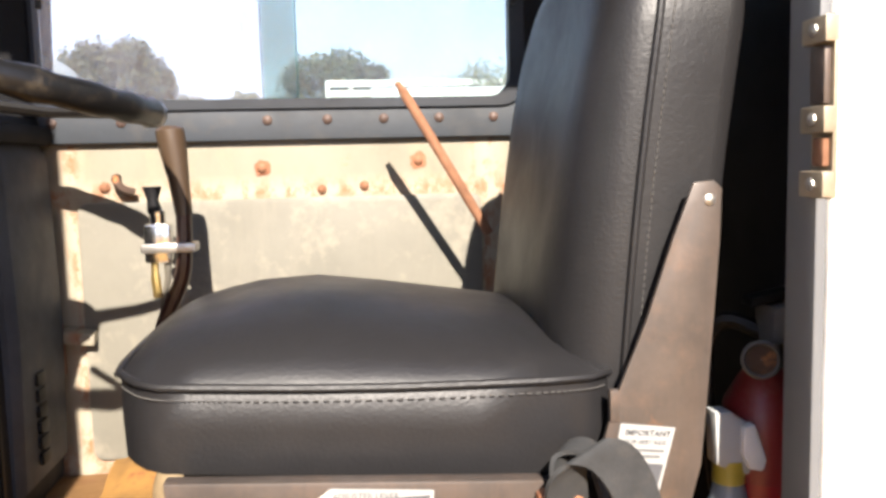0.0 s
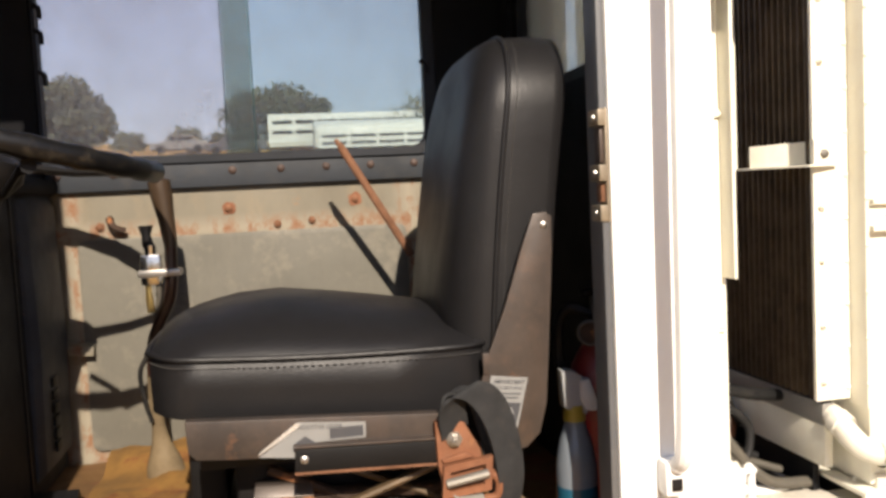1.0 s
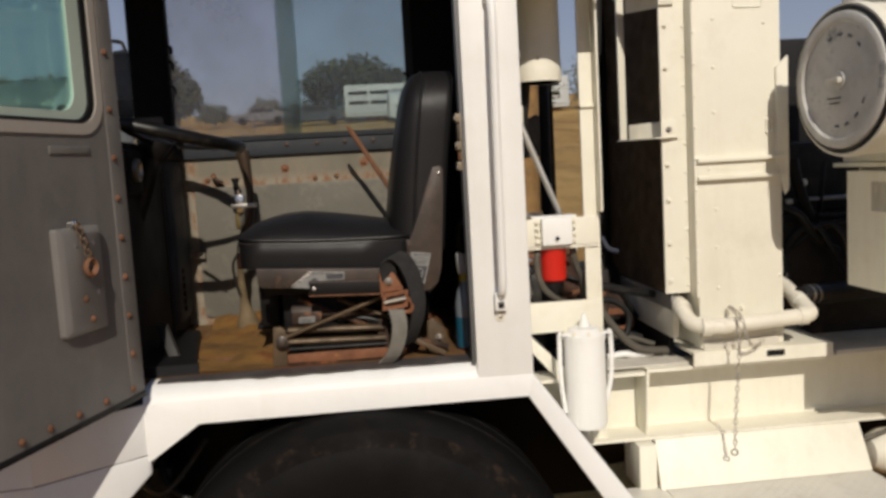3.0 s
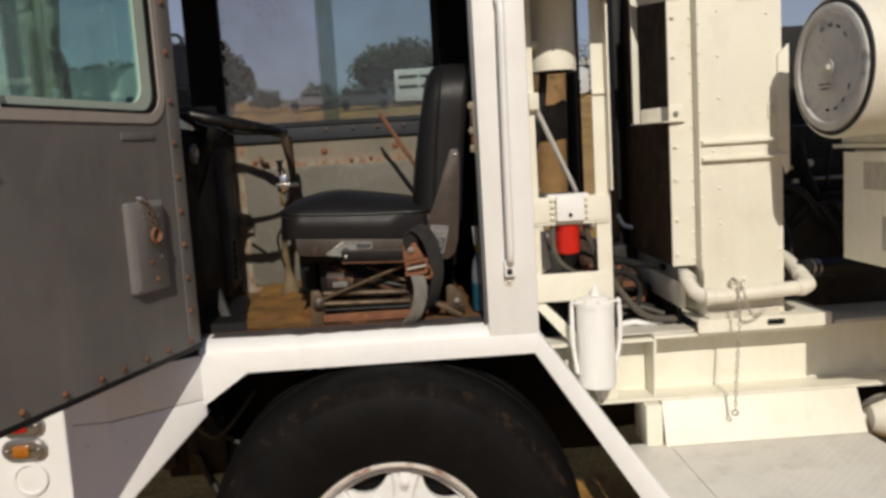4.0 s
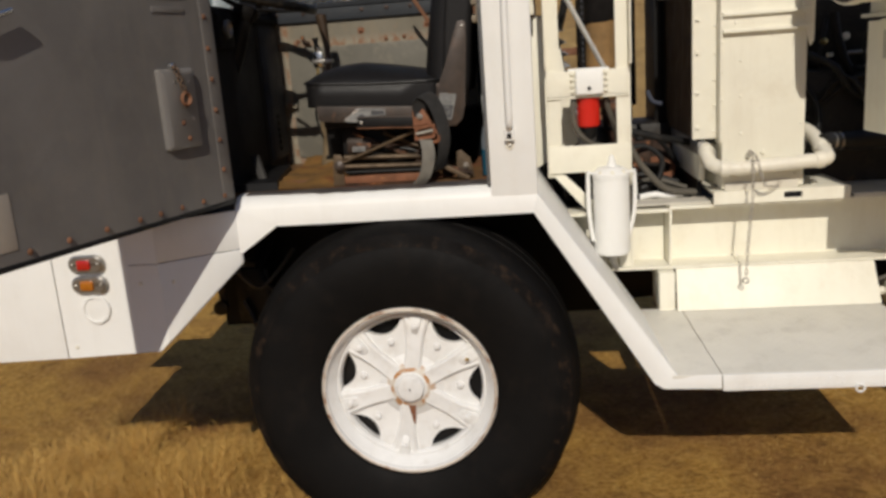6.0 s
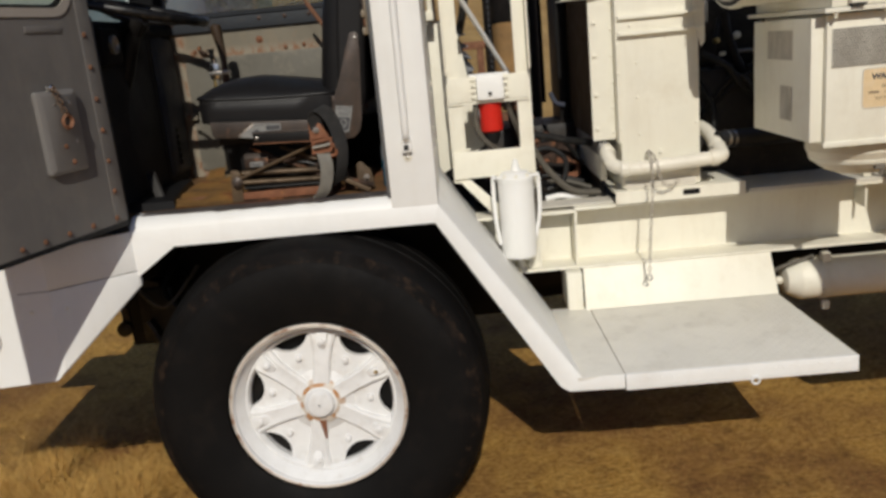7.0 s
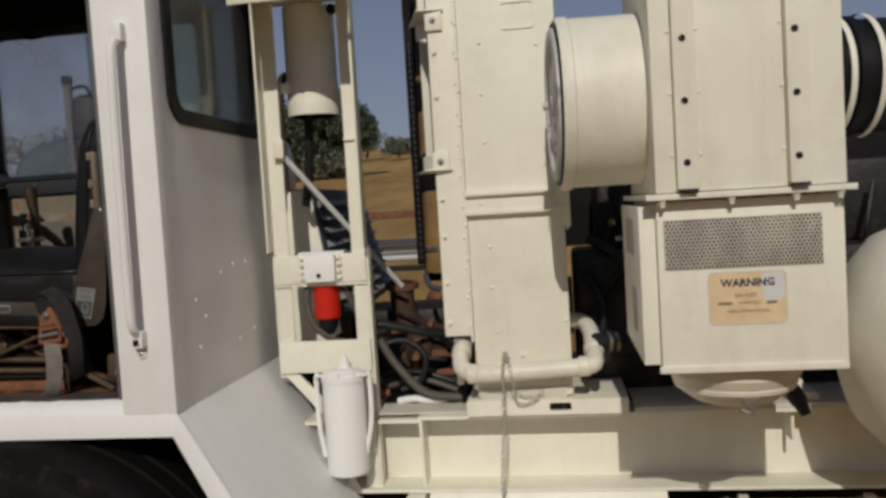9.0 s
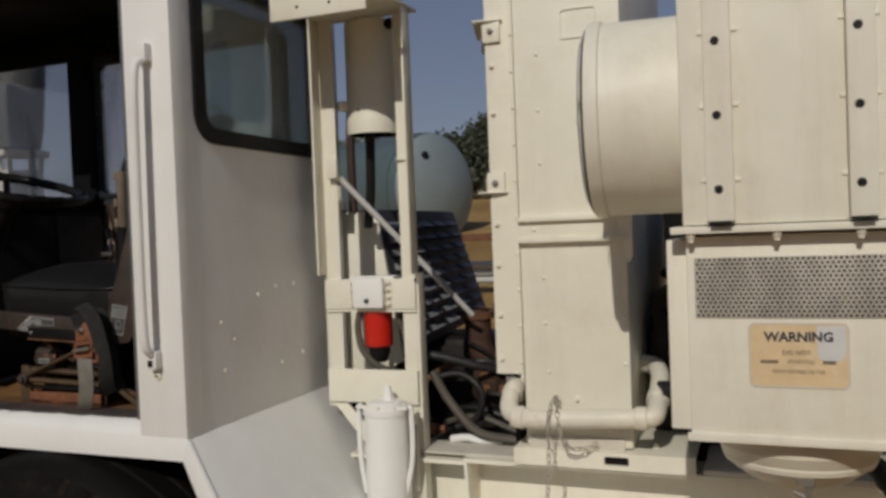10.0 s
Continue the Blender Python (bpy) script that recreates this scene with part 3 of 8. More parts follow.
g3 = part("pane_stile", box(-0.082, -0.019, 1.5585, 1.5615, WIN_Z0, WIN_Z1, 0), GLASS_EDGE, far_wall, "deep green glass where the panes overlap")
for g in (g1, g2, g3):
    g.visible_shadow = False
for x in (-0.0835, -0.0185):
    part("pane_edge", box(x - 0.0012, x + 0.0012, 1.5500, 1.5525, WIN_Z0, WIN_Z1, 0), worn("glass_edge_green", (0.10, 0.22, 0.20), 0.2, vary=0.1, dirt_amount=0.1), far_wall)
for x, z, in ((-0.472, 2.245), (-0.472, 2.30), (-0.470, 2.155), (0.376, 2.165)):
    part("window_clip", tube(bent([(x, 1.51, z + 0.02), (x + 0.012, 1.50, z + 0.01), (x + 0.012, 1.50, z - 0.012)], 3), 0.006, 6), GASKET, far_wall)
# rust blooms round old screw holes
for x, z, r in ((-0.090, 1.857, 0.020), (0.205, 1.865, 0.022), (-0.375, 1.828, 0.014), (0.02, 1.815, 0.007), (0.10, 1.82, 0.006)):
    b = bmesh.new()
    vs = [b.verts.new((x + r * (0.75 + 0.35 * noise.noise((k * 1.3, x * 9, z * 5))) * math.cos(k * 0.449), 1.5305,
                       z + r * (0.75 + 0.35 * noise.noise((k * 1.7, z * 7, x))) * math.sin(k * 0.449))) for k in range(14)]
    b.faces.new(vs)
    part("rust_patch", b, RUST_ORANGE, far_wall, "rust bloom round a screw", 0)
    piece("rivet", RIVET, (x, 1.530, z), far_wall)

clip = part("wall_clip", slab([(-0.462, 1.531, 1.552), (-0.402, 1.531, 1.548), (-0.402, 1.498, 1.540), (-0.462, 1.498, 1.546)], (0, 0, 0.022), 0.004), WALL_IN, far_wall, "bent cream sheet-metal clip")
part("rusty_tab", box(-0.480, -0.463, 1.505, 1.531, 1.485, 1.580, 0.002), RUST, clip, "rusty mounting tab")
part("wall_hook", tube(bent([(-0.352, 1.530, 1.846), (-0.350, 1.512, 1.842), (-0.338, 1.506, 1.826), (-0.318, 1.512, 1.818)], 4), 0.008, 8), SEAT_RUST, far_wall, "small rusty hook")

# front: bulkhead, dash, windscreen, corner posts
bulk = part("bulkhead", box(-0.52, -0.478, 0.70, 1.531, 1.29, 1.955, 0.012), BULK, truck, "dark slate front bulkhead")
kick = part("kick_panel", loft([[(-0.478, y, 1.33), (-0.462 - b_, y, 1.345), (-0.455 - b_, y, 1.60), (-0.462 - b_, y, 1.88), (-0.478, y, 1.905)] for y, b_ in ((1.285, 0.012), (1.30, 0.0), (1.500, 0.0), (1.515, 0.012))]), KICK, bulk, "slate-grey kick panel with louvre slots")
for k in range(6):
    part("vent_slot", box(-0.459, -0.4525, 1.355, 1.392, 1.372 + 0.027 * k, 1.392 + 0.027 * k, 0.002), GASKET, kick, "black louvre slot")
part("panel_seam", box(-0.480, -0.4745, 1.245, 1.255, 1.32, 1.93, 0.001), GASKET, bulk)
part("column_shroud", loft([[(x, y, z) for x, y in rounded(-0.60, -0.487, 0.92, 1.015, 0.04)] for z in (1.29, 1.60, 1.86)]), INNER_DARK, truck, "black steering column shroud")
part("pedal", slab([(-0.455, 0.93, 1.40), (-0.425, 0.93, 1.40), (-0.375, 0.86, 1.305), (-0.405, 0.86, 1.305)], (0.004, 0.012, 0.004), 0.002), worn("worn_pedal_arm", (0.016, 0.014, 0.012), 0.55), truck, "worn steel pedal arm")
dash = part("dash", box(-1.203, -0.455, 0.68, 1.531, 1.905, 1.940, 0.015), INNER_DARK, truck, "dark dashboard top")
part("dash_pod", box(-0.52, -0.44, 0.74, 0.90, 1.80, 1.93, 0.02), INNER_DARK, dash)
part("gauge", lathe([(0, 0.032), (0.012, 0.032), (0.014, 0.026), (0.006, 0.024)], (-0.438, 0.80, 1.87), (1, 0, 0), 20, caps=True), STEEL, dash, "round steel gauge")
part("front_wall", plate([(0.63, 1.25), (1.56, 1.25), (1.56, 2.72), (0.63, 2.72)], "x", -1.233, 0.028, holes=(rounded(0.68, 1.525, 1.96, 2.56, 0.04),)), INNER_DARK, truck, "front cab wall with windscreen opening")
ws = part("windscreen", box(-1.222, -1.218, 0.67, 1.535, 1.95, 2.57, 0), GLASS, truck, "dusty windscreen")
ws.visible_shadow = False
qg = part("pane", box(-1.19, -0.605, 1.545, 1.549, 1.96, 2.565, 0), GLASS_CLEAR, far_wall, "clear quarter window pane")
qg.visible_shadow = False
part("corner_post", box(-0.610, -0.480, 1.495, 1.531, 1.945, 2.66, 0.008), INNER_DARK, truck, "dark corner post")
part("front_pillar", box(-1.203, -0.435, 0.632, 0.668, 1.24, 1.96, 0.004), TRIM_DARK, truck)
part("screen_pillar", box(-1.204, -1.15, 0.632, 0.668, 1.96, 2.72, 0.004), WHITE_PAINT, truck)

# crumpled felt mat in front of the seat
mb = bmesh.new()
nx, ny = 26, 46
grid = []
for i in range(nx):
    row = []
    for j in range(ny):
        u, v = i / (nx - 1), j / (ny - 1)
        x, y = -0.385 + 0.33 * u + 0.018 * noise.noise((v * 5, u * 2, 1)), 0.745 + 0.775 * v
        edge = min(u, 1 - u, v * 2, (1 - v) * 2) * 6
        z = 1.2915 + max(0.0, 0.012 + 0.020 * noise.noise((x * 9, y * 7, 2)) + 0.010 * noise.noise((x * 23, y * 21, 5))) * min(1.0, max(0.15, edge))
        z += 0.05 * max(0.0, v - 0.86) / 0.14 * (0.6 + 0.5 * noise.noise((x * 12, 0, 4)))
        row.append(mb.verts.new((x, min(y, 1.518), z)))
    grid.append(row)
for i in range(nx - 1):
    for j in range(ny - 1):
        mb.faces.new((grid[i][j], grid[i + 1][j], grid[i + 1][j + 1], grid[i][j + 1]))
solid = bmesh.ops.extrude_face_region(mb, geom=list(mb.faces))
bmesh.ops.translate(mb, vec=(0, 0, -0.0025), verts=[v for v in solid["geom"] if isinstance(v, bmesh.types.BMVert)])
bmesh.ops.recalc_face_normals(mb, faces=mb.faces)
mat_ob = thing("floor_mat", (-0.22, 1.1, 1.29), "crumpled tan felt mat on the cab floor", "mat")
part("felt", mb, worn("tan_felt", (0.225, 0.112, 0.024), 0.95, vary=0.55, scale=6, dirt=(0.050, 0.022, 0.007), dirt_amount=1.0, amount=0.16, stain_scale=6, stain=(0.140, 0.050, 0.013), relief=0.9, grain=42), mat_ob, "", 60)

toe = thing("rubber_mat", (-0.41, 0.98, 1.29), "black rubber mat under the pedals", "mat")
part("rubber", loft([[(x, y, 1.2885) for x, y in ((-0.476, 0.738), (-0.298, 0.738), (-0.318, 0.84), (-0.352, 1.02), (-0.372, 1.15), (-0.392, 1.27), (-0.476, 1.28))], [(x - 0.004, y, 1.318) for x, y in ((-0.472, 0.742), (-0.298, 0.742), (-0.318, 0.84), (-0.352, 1.02), (-0.372, 1.15), (-0.392, 1.265), (-0.472, 1.275))]]), GASKET, toe)

# steering wheel and column
SW = Vector((-0.424, 1.012, 1.994))
tilt = Matrix.Translation(SW) @ Matrix.Rotation(radians(15), 4, "Y") @ Matrix.Rotation(radians(0.5), 4, "X")
b = bmesh.new()
R = 0.258
ring = [tilt @ Vector((R * math.cos(t), R * math.sin(t), 0)) for t in (2 * math.pi * k / 64 for k in range(65))]
rings = []
for k in range(64):
    t = 2 * math.pi * k / 64
    w = 0.016 + 0.0015 * math.cos(40 * t)
    rings.append([tilt @ Vector(((R + w * math.cos(a)) * math.cos(t), (R + w * math.cos(a)) * math.sin(t), w * 1.1 * math.sin(a))) for a in (2 * math.pi * j / 12 for j in range(12))])
wheel_rim = part("steering_wheel", loft(rings + [rings[0]], caps=False), worn("black_wheel_grip", (0.008, 0.008, 0.0085), 0.36, spec=0.3, vary=0.4, scale=18, relief=0.15), truck, "black steering wheel with worn grip")
part("wheel_hub", lathe([(-0.05, 0.03), (-0.02, 0.05), (0.01, 0.05), (0.018, 0.03), (0.02, 0.005)], SW - Vector((0, 0, 0.045)), (0.27, 0, 0.96), 24, caps=True), BLACK_STEEL, wheel_rim)
for a in (20, 140, 260):
    e = tilt @ Vector((R * math.cos(radians(a)), R * math.sin(radians(a)), 0))
    part("spoke", tube([SW - Vector((0, 0, 0.045)), (SW + e) / 2 - Vector((0, 0, 0.03)), e], [0.016, 0.012, 0.012], 8, flat=0.6), BLACK_STEEL, wheel_rim)
column = part("steering_column", tube([SW - Vector((0.0, 0, 0.04)), (-0.475, 1.00, 1.80), (-0.56, 1.0, 1.60), (-0.60, 1.0, 1.45)], [0.03, 0.032, 0.034, 0.04], 14), BLACK_STEEL, truck)
part("column_switch", tube([(-0.39, 0.95, 1.90), (-0.34, 0.86, 1.93), (-0.31, 0.80, 1.935)], [0.006, 0.006, 0.012], 8), BLACK_STEEL, column)

# gear lever with valve clamped on it
lever = part("gear_lever", tube(bent([(-0.252, 1.34, 1.52), (-0.246, 1.325, 1.585), (-0.228, 1.31, 1.632), (-0.200, 1.30, 1.695), (-0.194, 1.30, 1.792)], 6), 0.0125, 10), worn("lever_paint", (0.05, 0.018, 0.012), 0.35, vary=0.5, scale=25, amount=0.1), truck,
             "bent gear lever with worn wooden grip")
part("grip", tube([(-0.194, 1.30, 1.786), (-0.199, 1.30, 1.842), (-0.206, 1.30, 1.897), (-0.209, 1.30, 1.920), (-0.209, 1.30, 1.926)], [0.0135, 0.0165, 0.0225, 0.0225, 0.015], 16),
     worn("worn_brown_grip", (0.055, 0.034, 0.020), 0.4, vary=0.35, scale=20, stretch=(1, 1, 0.2)), lever, "worn brown wooden grip")
part("lever_foot", tube(bent([(-0.252, 1.34, 1.56), (-0.256, 1.35, 1.47), (-0.252, 1.36, 1.39), (-0.246, 1.36, 1.335), (-0.244, 1.36, 1.289)], 4), [0.012] * 5 + [0.0135] * 3 + [0.016, 0.019, 0.023, 0.028, 0.033, 0.037, 0.039, 0.040, 0.041], 14, flat=0.7), DUSTY_TAN, lever, "dust-caked lever foot and boot")
part("lever_cable", tube(bent([(-0.253, 1.317, 1.572), (-0.275, 1.32, 1.53), (-0.272, 1.33, 1.47), (-0.262, 1.34, 1.42)], 5), 0.005, 8), HOSE, lever)
valve = part("valve", box(-0.254, -0.214, 1.278, 1.314, 1.712, 1.774, 0.006), CHROME, lever, "bright metal air valve")
part("valve_knob", tube([(-0.236, 1.296, 1.774), (-0.238, 1.296, 1.795), (-0.240, 1.296, 1.811), (-0.240, 1.296, 1.832)], [0.005, 0.0115, 0.009, 0.015], 14), GASKET, valve, "black push knob")
part("clamp", box(-0.259, -0.175, 1.274, 1.318, 1.728, 1.743, 0.004), STEEL, valve, "steel clamp band")
part("valve_cap", lathe([(0, 0.012), (0.018, 0.012), (0.022, 0.008)], (-0.234, 1.296, 1.774), (0, 0, 1), 14, caps=True), CHROME, valve)
part("fitting", tube([(-0.242, 1.292, 1.712), (-0.242, 1.292, 1.696), (-0.242, 1.292, 1.687), (-0.240, 1.294, 1.656)], [0.006, 0.006, 0.0075, 0.0075], 8), BRASS, valve, "brass hose fitting")
part("fitting", tube([(-0.222, 1.292, 1.712), (-0.222, 1.292, 1.687), (-0.232, 1.304, 1.656), (-0.253, 1.317, 1.57)], [0.006, 0.005, 0.004, 0.004], 8), HOSE_GREY, valve)

# rusty rod behind the seat
part("parking_brake_rod", tube([(0.308, 1.36, 1.735), (0.166, 1.338, 1.974), (0.159, 1.341, 1.986), (0.154, 1.344, 1.993)], [0.0085, 0.0085, 0.0055, 0.005], 10), RUST, truck, "bare rusty steel rod")

# open cab door, hinged at the front jamb
HINGE, DIRN = Vector((-0.428, 0.598, 0)), Vector((-0.300, -0.954, 0)).normalized()
DOOR = Matrix(((DIRN.x, DIRN.y * -1, 0, HINGE.x), (DIRN.y, DIRN.x, 0, HINGE.y), (0, 0, 1, 0), (0, 0, 0, 1)))
# door coordinates: u along the leaf from the hinge, w through it (minus towards the inner face), z up
win = rounded(0.085, 0.92, 1.962, 2.53, 0.07)
door = part("door", plate([(0.0, 1.292), (1.0, 1.292), (1.0, 2.62), (0.0, 2.62)], "y", -0.018, 0.036, holes=(win,), m=DOOR, round_by=0.0), DOOR_GREY, truck, "open grey-painted steel cab door with rusty rivets")
DOOR_IN = 1 if (DOOR.to_3x3() @ Vector((0, 1, 0))).x > 0 else -1


def on_door(u, w, z):
    return DOOR @ Vector((u, DOOR_IN * w, z))


def door_box(u0, u1, w0, w1, z0, z1, r=0.003):
    return box(u0, u1, min(DOOR_IN * w0, DOOR_IN * w1), max(DOOR_IN * w0, DOOR_IN * w1), z0, z1, r, DOOR)


part("edge_strip", door_box(0.004, 0.060, 0.018, 0.0215, 1.30, 2.60, 0.001), DOOR_GREY, door)
part("edge_strip", door_box(0.975, 1.004, 0.0, 0.026, 1.285, 2.60, 0.003), WHITE_PAINT, door, "pale door edge")
part("door_seal", door_box(-0.004, 1.0, -0.012, 0.020, 1.276, 1.292, 0.003), GASKET, door, "black rubber door seal")
part("window_surround", frame_ring(rounded(0.068, 0.938, 1.955, 2.548, 0.085), rounded(0.094, 0.912, 1.981, 2.522, 0.062), "y", DOOR_IN * 0.0182 if DOOR_IN > 0 else -0.0222, 0.004, m=DOOR), DOOR_FRAME, door, "warm grey window surround")
part("window_seal", frame_ring(rounded(0.084, 0.922, 1.971, 2.532, 0.072), rounded(0.104, 0.902, 1.991, 2.512, 0.056), "y", -0.010, 0.020, m=DOOR), GASKET, door)
part("glass_channel", frame_ring(rounded(0.103, 0.903, 1.990, 2.513, 0.056), rounded(0.150, 0.892, 2.010, 2.50, 0.05), "y", -0.006, 0.010, m=DOOR), worn("pale_green_channel", (0.42, 0.50, 0.43), 0.5), door, "pale green glass channel")
dg = part("pane", box(0.10, 0.905, -0.002, 0.002, 1.985, 2.515, 0, DOOR), GLASS_DOOR, door, "green tinted door glass")
dg.visible_shadow = False
part("glass_divider", slab([on_door(0.672, 0.012, 1.965), on_door(0.692, 0.012, 1.965), on_door(0.770, 0.012, 2.515), on_door(0.750, 0.012, 2.515)], DOOR.to_3x3() @ Vector((0, DOOR_IN * 0.006, 0)), 0.001), WHITE_PAINT, door, "white window divider")
latch = part("latch_cover", loft([[on_door(u, w, z) for u, z in rounded(0.150 - g, 0.305 + g, 1.495 - g, 1.742 + g, 0.008)] for w, g in ((0.018, 0.0), (0.034, 0.0), (0.042, -0.012))]), worn("scuffed_grey_plate", (0.205, 0.195, 0.185), 0.4, vary=0.2, dirt_amount=0.3, amount=0.03, stain_scale=20), door, "scuffed grey latch cover plate")
part("lock_stud", lathe([(0, 0.011), (0.014, 0.010), (0.018, 0.004)], on_door(0.248, 0.030, 1.750), DOOR.to_3x3() @ Vector((0, DOOR_IN, 0)), 12, caps=True), CHROME, latch)
for k in range(7):
    c_ = on_door(0.248, 0.050, 1.745).lerp(on_door(0.224, 0.056, 1.668), k / 6)
    part("chain_link", lathe([(-0.0028, 0.0075), (0.0, 0.0098), (0.0028, 0.0075), (0.0, 0.0052), (-0.0028, 0.0075)], c_, DOOR.to_3x3() @ Vector((0.9 * (k % 2), DOOR_IN, 0.5 * (k % 2))), 12), worn("chain_brown", (0.16, 0.10, 0.06), 0.6, metal=0.4, amount=0.1), latch)
part("latch_ring", lathe([(-0.005, 0.019), (0.003, 0.025), (0.009, 0.019), (0.0, 0.012), (-0.005, 0.019)], on_door(0.222, 0.052, 1.648), DOOR.to_3x3() @ Vector((0, DOOR_IN, 0)), 14), RUST, latch, "rusty ring")
for u, z in ((0.185, 1.70), (0.25, 1.70), (0.235, 1.575), (0.215, 1.525), (0.185, 1.585)):
    piece("screw", RIVET if z < 1.58 else SCREW, on_door(u, 0.041, z), latch, (0, 0, math.degrees(math.atan2(DIRN.y, DIRN.x)) + (180 if DOOR_IN > 0 else 0)))
yaw = math.degrees(math.atan2(DIRN.y, DIRN.x)) + (180 if DOOR_IN > 0 else 0)
for u in (0.055, 0.168, 0.272, 0.37, 0.459, 0.59, 0.724, 0.85):
    piece("rivet", RIVET, on_door(u, 0.020, 1.312), door, (0, 0, yaw))
for z in (1.40, 1.50, 1.60, 1.70, 1.80, 1.90, 2.02, 2.16, 2.30):
    piece("rivet", RIVET, on_door(0.045, 0.0215, z), door, (0, 0, yaw))
for z in (1.379, 1.562, 1.74):
    piece("rivet", RIVET, on_door(0.965, 0.020, z), door, (0, 0, yaw))
part("name_plate", door_box(0.136, 0.280, 0.018, 0.022, 1.910, 1.928, 0.002), DOOR_GREY, door)
part("inner_handle", tube(bent([on_door(0.925, 0.02, 1.865), on_door(0.925, 0.040, 1.865), on_door(0.895, 0.046, 1.872), on_door(0.80, 0.046, 1.900)], 6), [0.016] * 7 + [0.014] * 6 + [0.012] * 6, 10, flat=0.7), CHROME, door, "worn metal door handle")
part("scuff_plate", door_box(0.880, 0.940, 0.018, 0.0205, 1.325, 1.467, 0.001), worn("bare_scuffed_metal", (0.36, 0.32, 0.27), 0.5, amount=0.1), door, "scuffed bare metal patch")

# rear fender: slanted sheet and its outer lip, running into the step
A, B_, C, D = (0.634, 0.628, 1.240), (0.634, 1.50, 1.240), (1.06, 1.25, 0.612), (1.075, 0.515, 0.612)
fender = part("rear_fender", slab([A, B_, C, D], (0.0, 0, -0.012), 0.002), WHITE_PAINT, truck, "white slanted rear fender sheet")
part("fender_lip", slab([A, (0.618, 0.628, 1.178), (1.000, 0.512, 0.585), (1.03, 0.510, 0.566), (1.222, 0.510, 0.560), (1.222, 0.510, 0.612), D], (0.004, 0.012, 0), 0.002), WHITE_PAINT, fender, "white fender lip")
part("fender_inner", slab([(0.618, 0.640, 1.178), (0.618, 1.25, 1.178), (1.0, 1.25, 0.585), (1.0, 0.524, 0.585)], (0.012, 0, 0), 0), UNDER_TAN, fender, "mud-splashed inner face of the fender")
STEP_PAINT = worn("diamond_plate_paint", (0.74, 0.715, 0.645), 0.55, vary=0.1, dirt_amount=0.4, relief=0.2)
part("fender_foot", box(1.06, 1.2225, 0.513, 1.25, 0.600, 0.6125, 0.002), STEP_PAINT, fender)

# front fender, flared out from the sill to the bumper side
ff = part("front_fender", slab([(-0.285, 0.628, 1.179), (-0.40, 0.628, 1.243), (-0.43, 0.626, 1.243), (-0.43, 0.626, 1.08)], (0, 0.01, 0), 0.001), WHITE_PAINT, truck, "white front fender with shadowed panel")
part("fender_panel", slab([(-0.43, 0.626, 1.243), (-0.66, 0.452, 1.243), (-0.66, 0.452, 1.106), (-0.43, 0.626, 1.104)], (0.006, 0.010, 0), 0.001), WHITE_PAINT, ff)
part("fender_panel", slab([(-0.66, 0.452, 1.243), (-0.76, 0.440, 1.243), (-0.76, 0.440, 1.107), (-0.66, 0.452, 1.106)], (0.001, 0.012, 0), 0), WHITE_PAINT, ff)
part("fender_panel", slab([(-0.43, 0.626, 1.101), (-0.66, 0.452, 1.103), (-0.66, 0.452, 0.823), (-0.43, 0.626, 1.050)], (0.006, 0.010, 0), 0.001), WHITE_PAINT, ff)
part("fender_panel", slab([(-0.66, 0.452, 1.103), (-0.76, 0.440, 1.104), (-0.76, 0.440, 0.792), (-0.692, 0.448, 0.792), (-0.66, 0.452, 0.823)], (0.001, 0.012, 0), 0), WHITE_PAINT, ff)
part("fender_panel", slab([(-0.7603, 0.4399, 1.36), (-1.02, 0.428, 1.36), (-1.02, 0.428, 0.785), (-0.7603, 0.4399, 0.792)], (0, 0.012, 0), 0), WHITE_PAINT, ff)
part("fender_panel", slab([(-1.024, 0.428, 1.36), (-1.46, 0.414, 1.36), (-1.46, 0.414, 0.779), (-1.024, 0.428, 0.785)], (0, 0.012, 0), 0.001), WHITE_PAINT, ff)
for x, y, z in ((-0.625, 0.478, 1.035), (-0.725, 0.444, 1.04), (-0.985, 0.4295, 0.825)):
    piece("rivet", RIVET_CREAM, (x, y, z), ff)
for z, mat, nm in ((1.122, LENS_RED, "red lens"), (1.050, LENS_AMBER, "amber lens")):
    lamp = part("marker_lamp", loft([[(x, y, v) for x, v in rounded(-0.958 + g, -0.834 - g, z - 0.031 + g, z + 0.031 - g, 0.030 - g * 0.5)] for y, g in ((0.428, 0), (0.418, 0.0), (0.412, 0.006))]), STEEL, ff, "marker lamp with " + nm)
    part("lens", loft([[(x, y, v) for x, v in rounded(-0.922 + g, -0.876 - g, z - 0.017 + g, z + 0.017 - g, 0.008)] for y, g in ((0.414, 0), (0.406, 0.0), (0.402, 0.005))]), mat, lamp, nm)
    for x in (-0.942, -0.852):
        piece("screw", SCREW, (x, 0.4115, z), lamp)
part("blank_ring", lathe([(0.0, 0.052), (0.006, 0.050), (0.007, 0.042), (0.001, 0.039), (0.003, 0.0)], (-0.893, 0.432, 0.958), (0, -1, 0), 28), WHITE_PAINT, ff, "painted-over round lamp blank")
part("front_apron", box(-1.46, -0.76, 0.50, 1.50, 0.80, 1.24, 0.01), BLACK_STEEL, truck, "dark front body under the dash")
part("nose", box(-1.45, -1.236, 0.50, 1.55, 1.24, 1.93, 0.02), WHITE_PAINT, truck, "white nose panel below the windscreen")

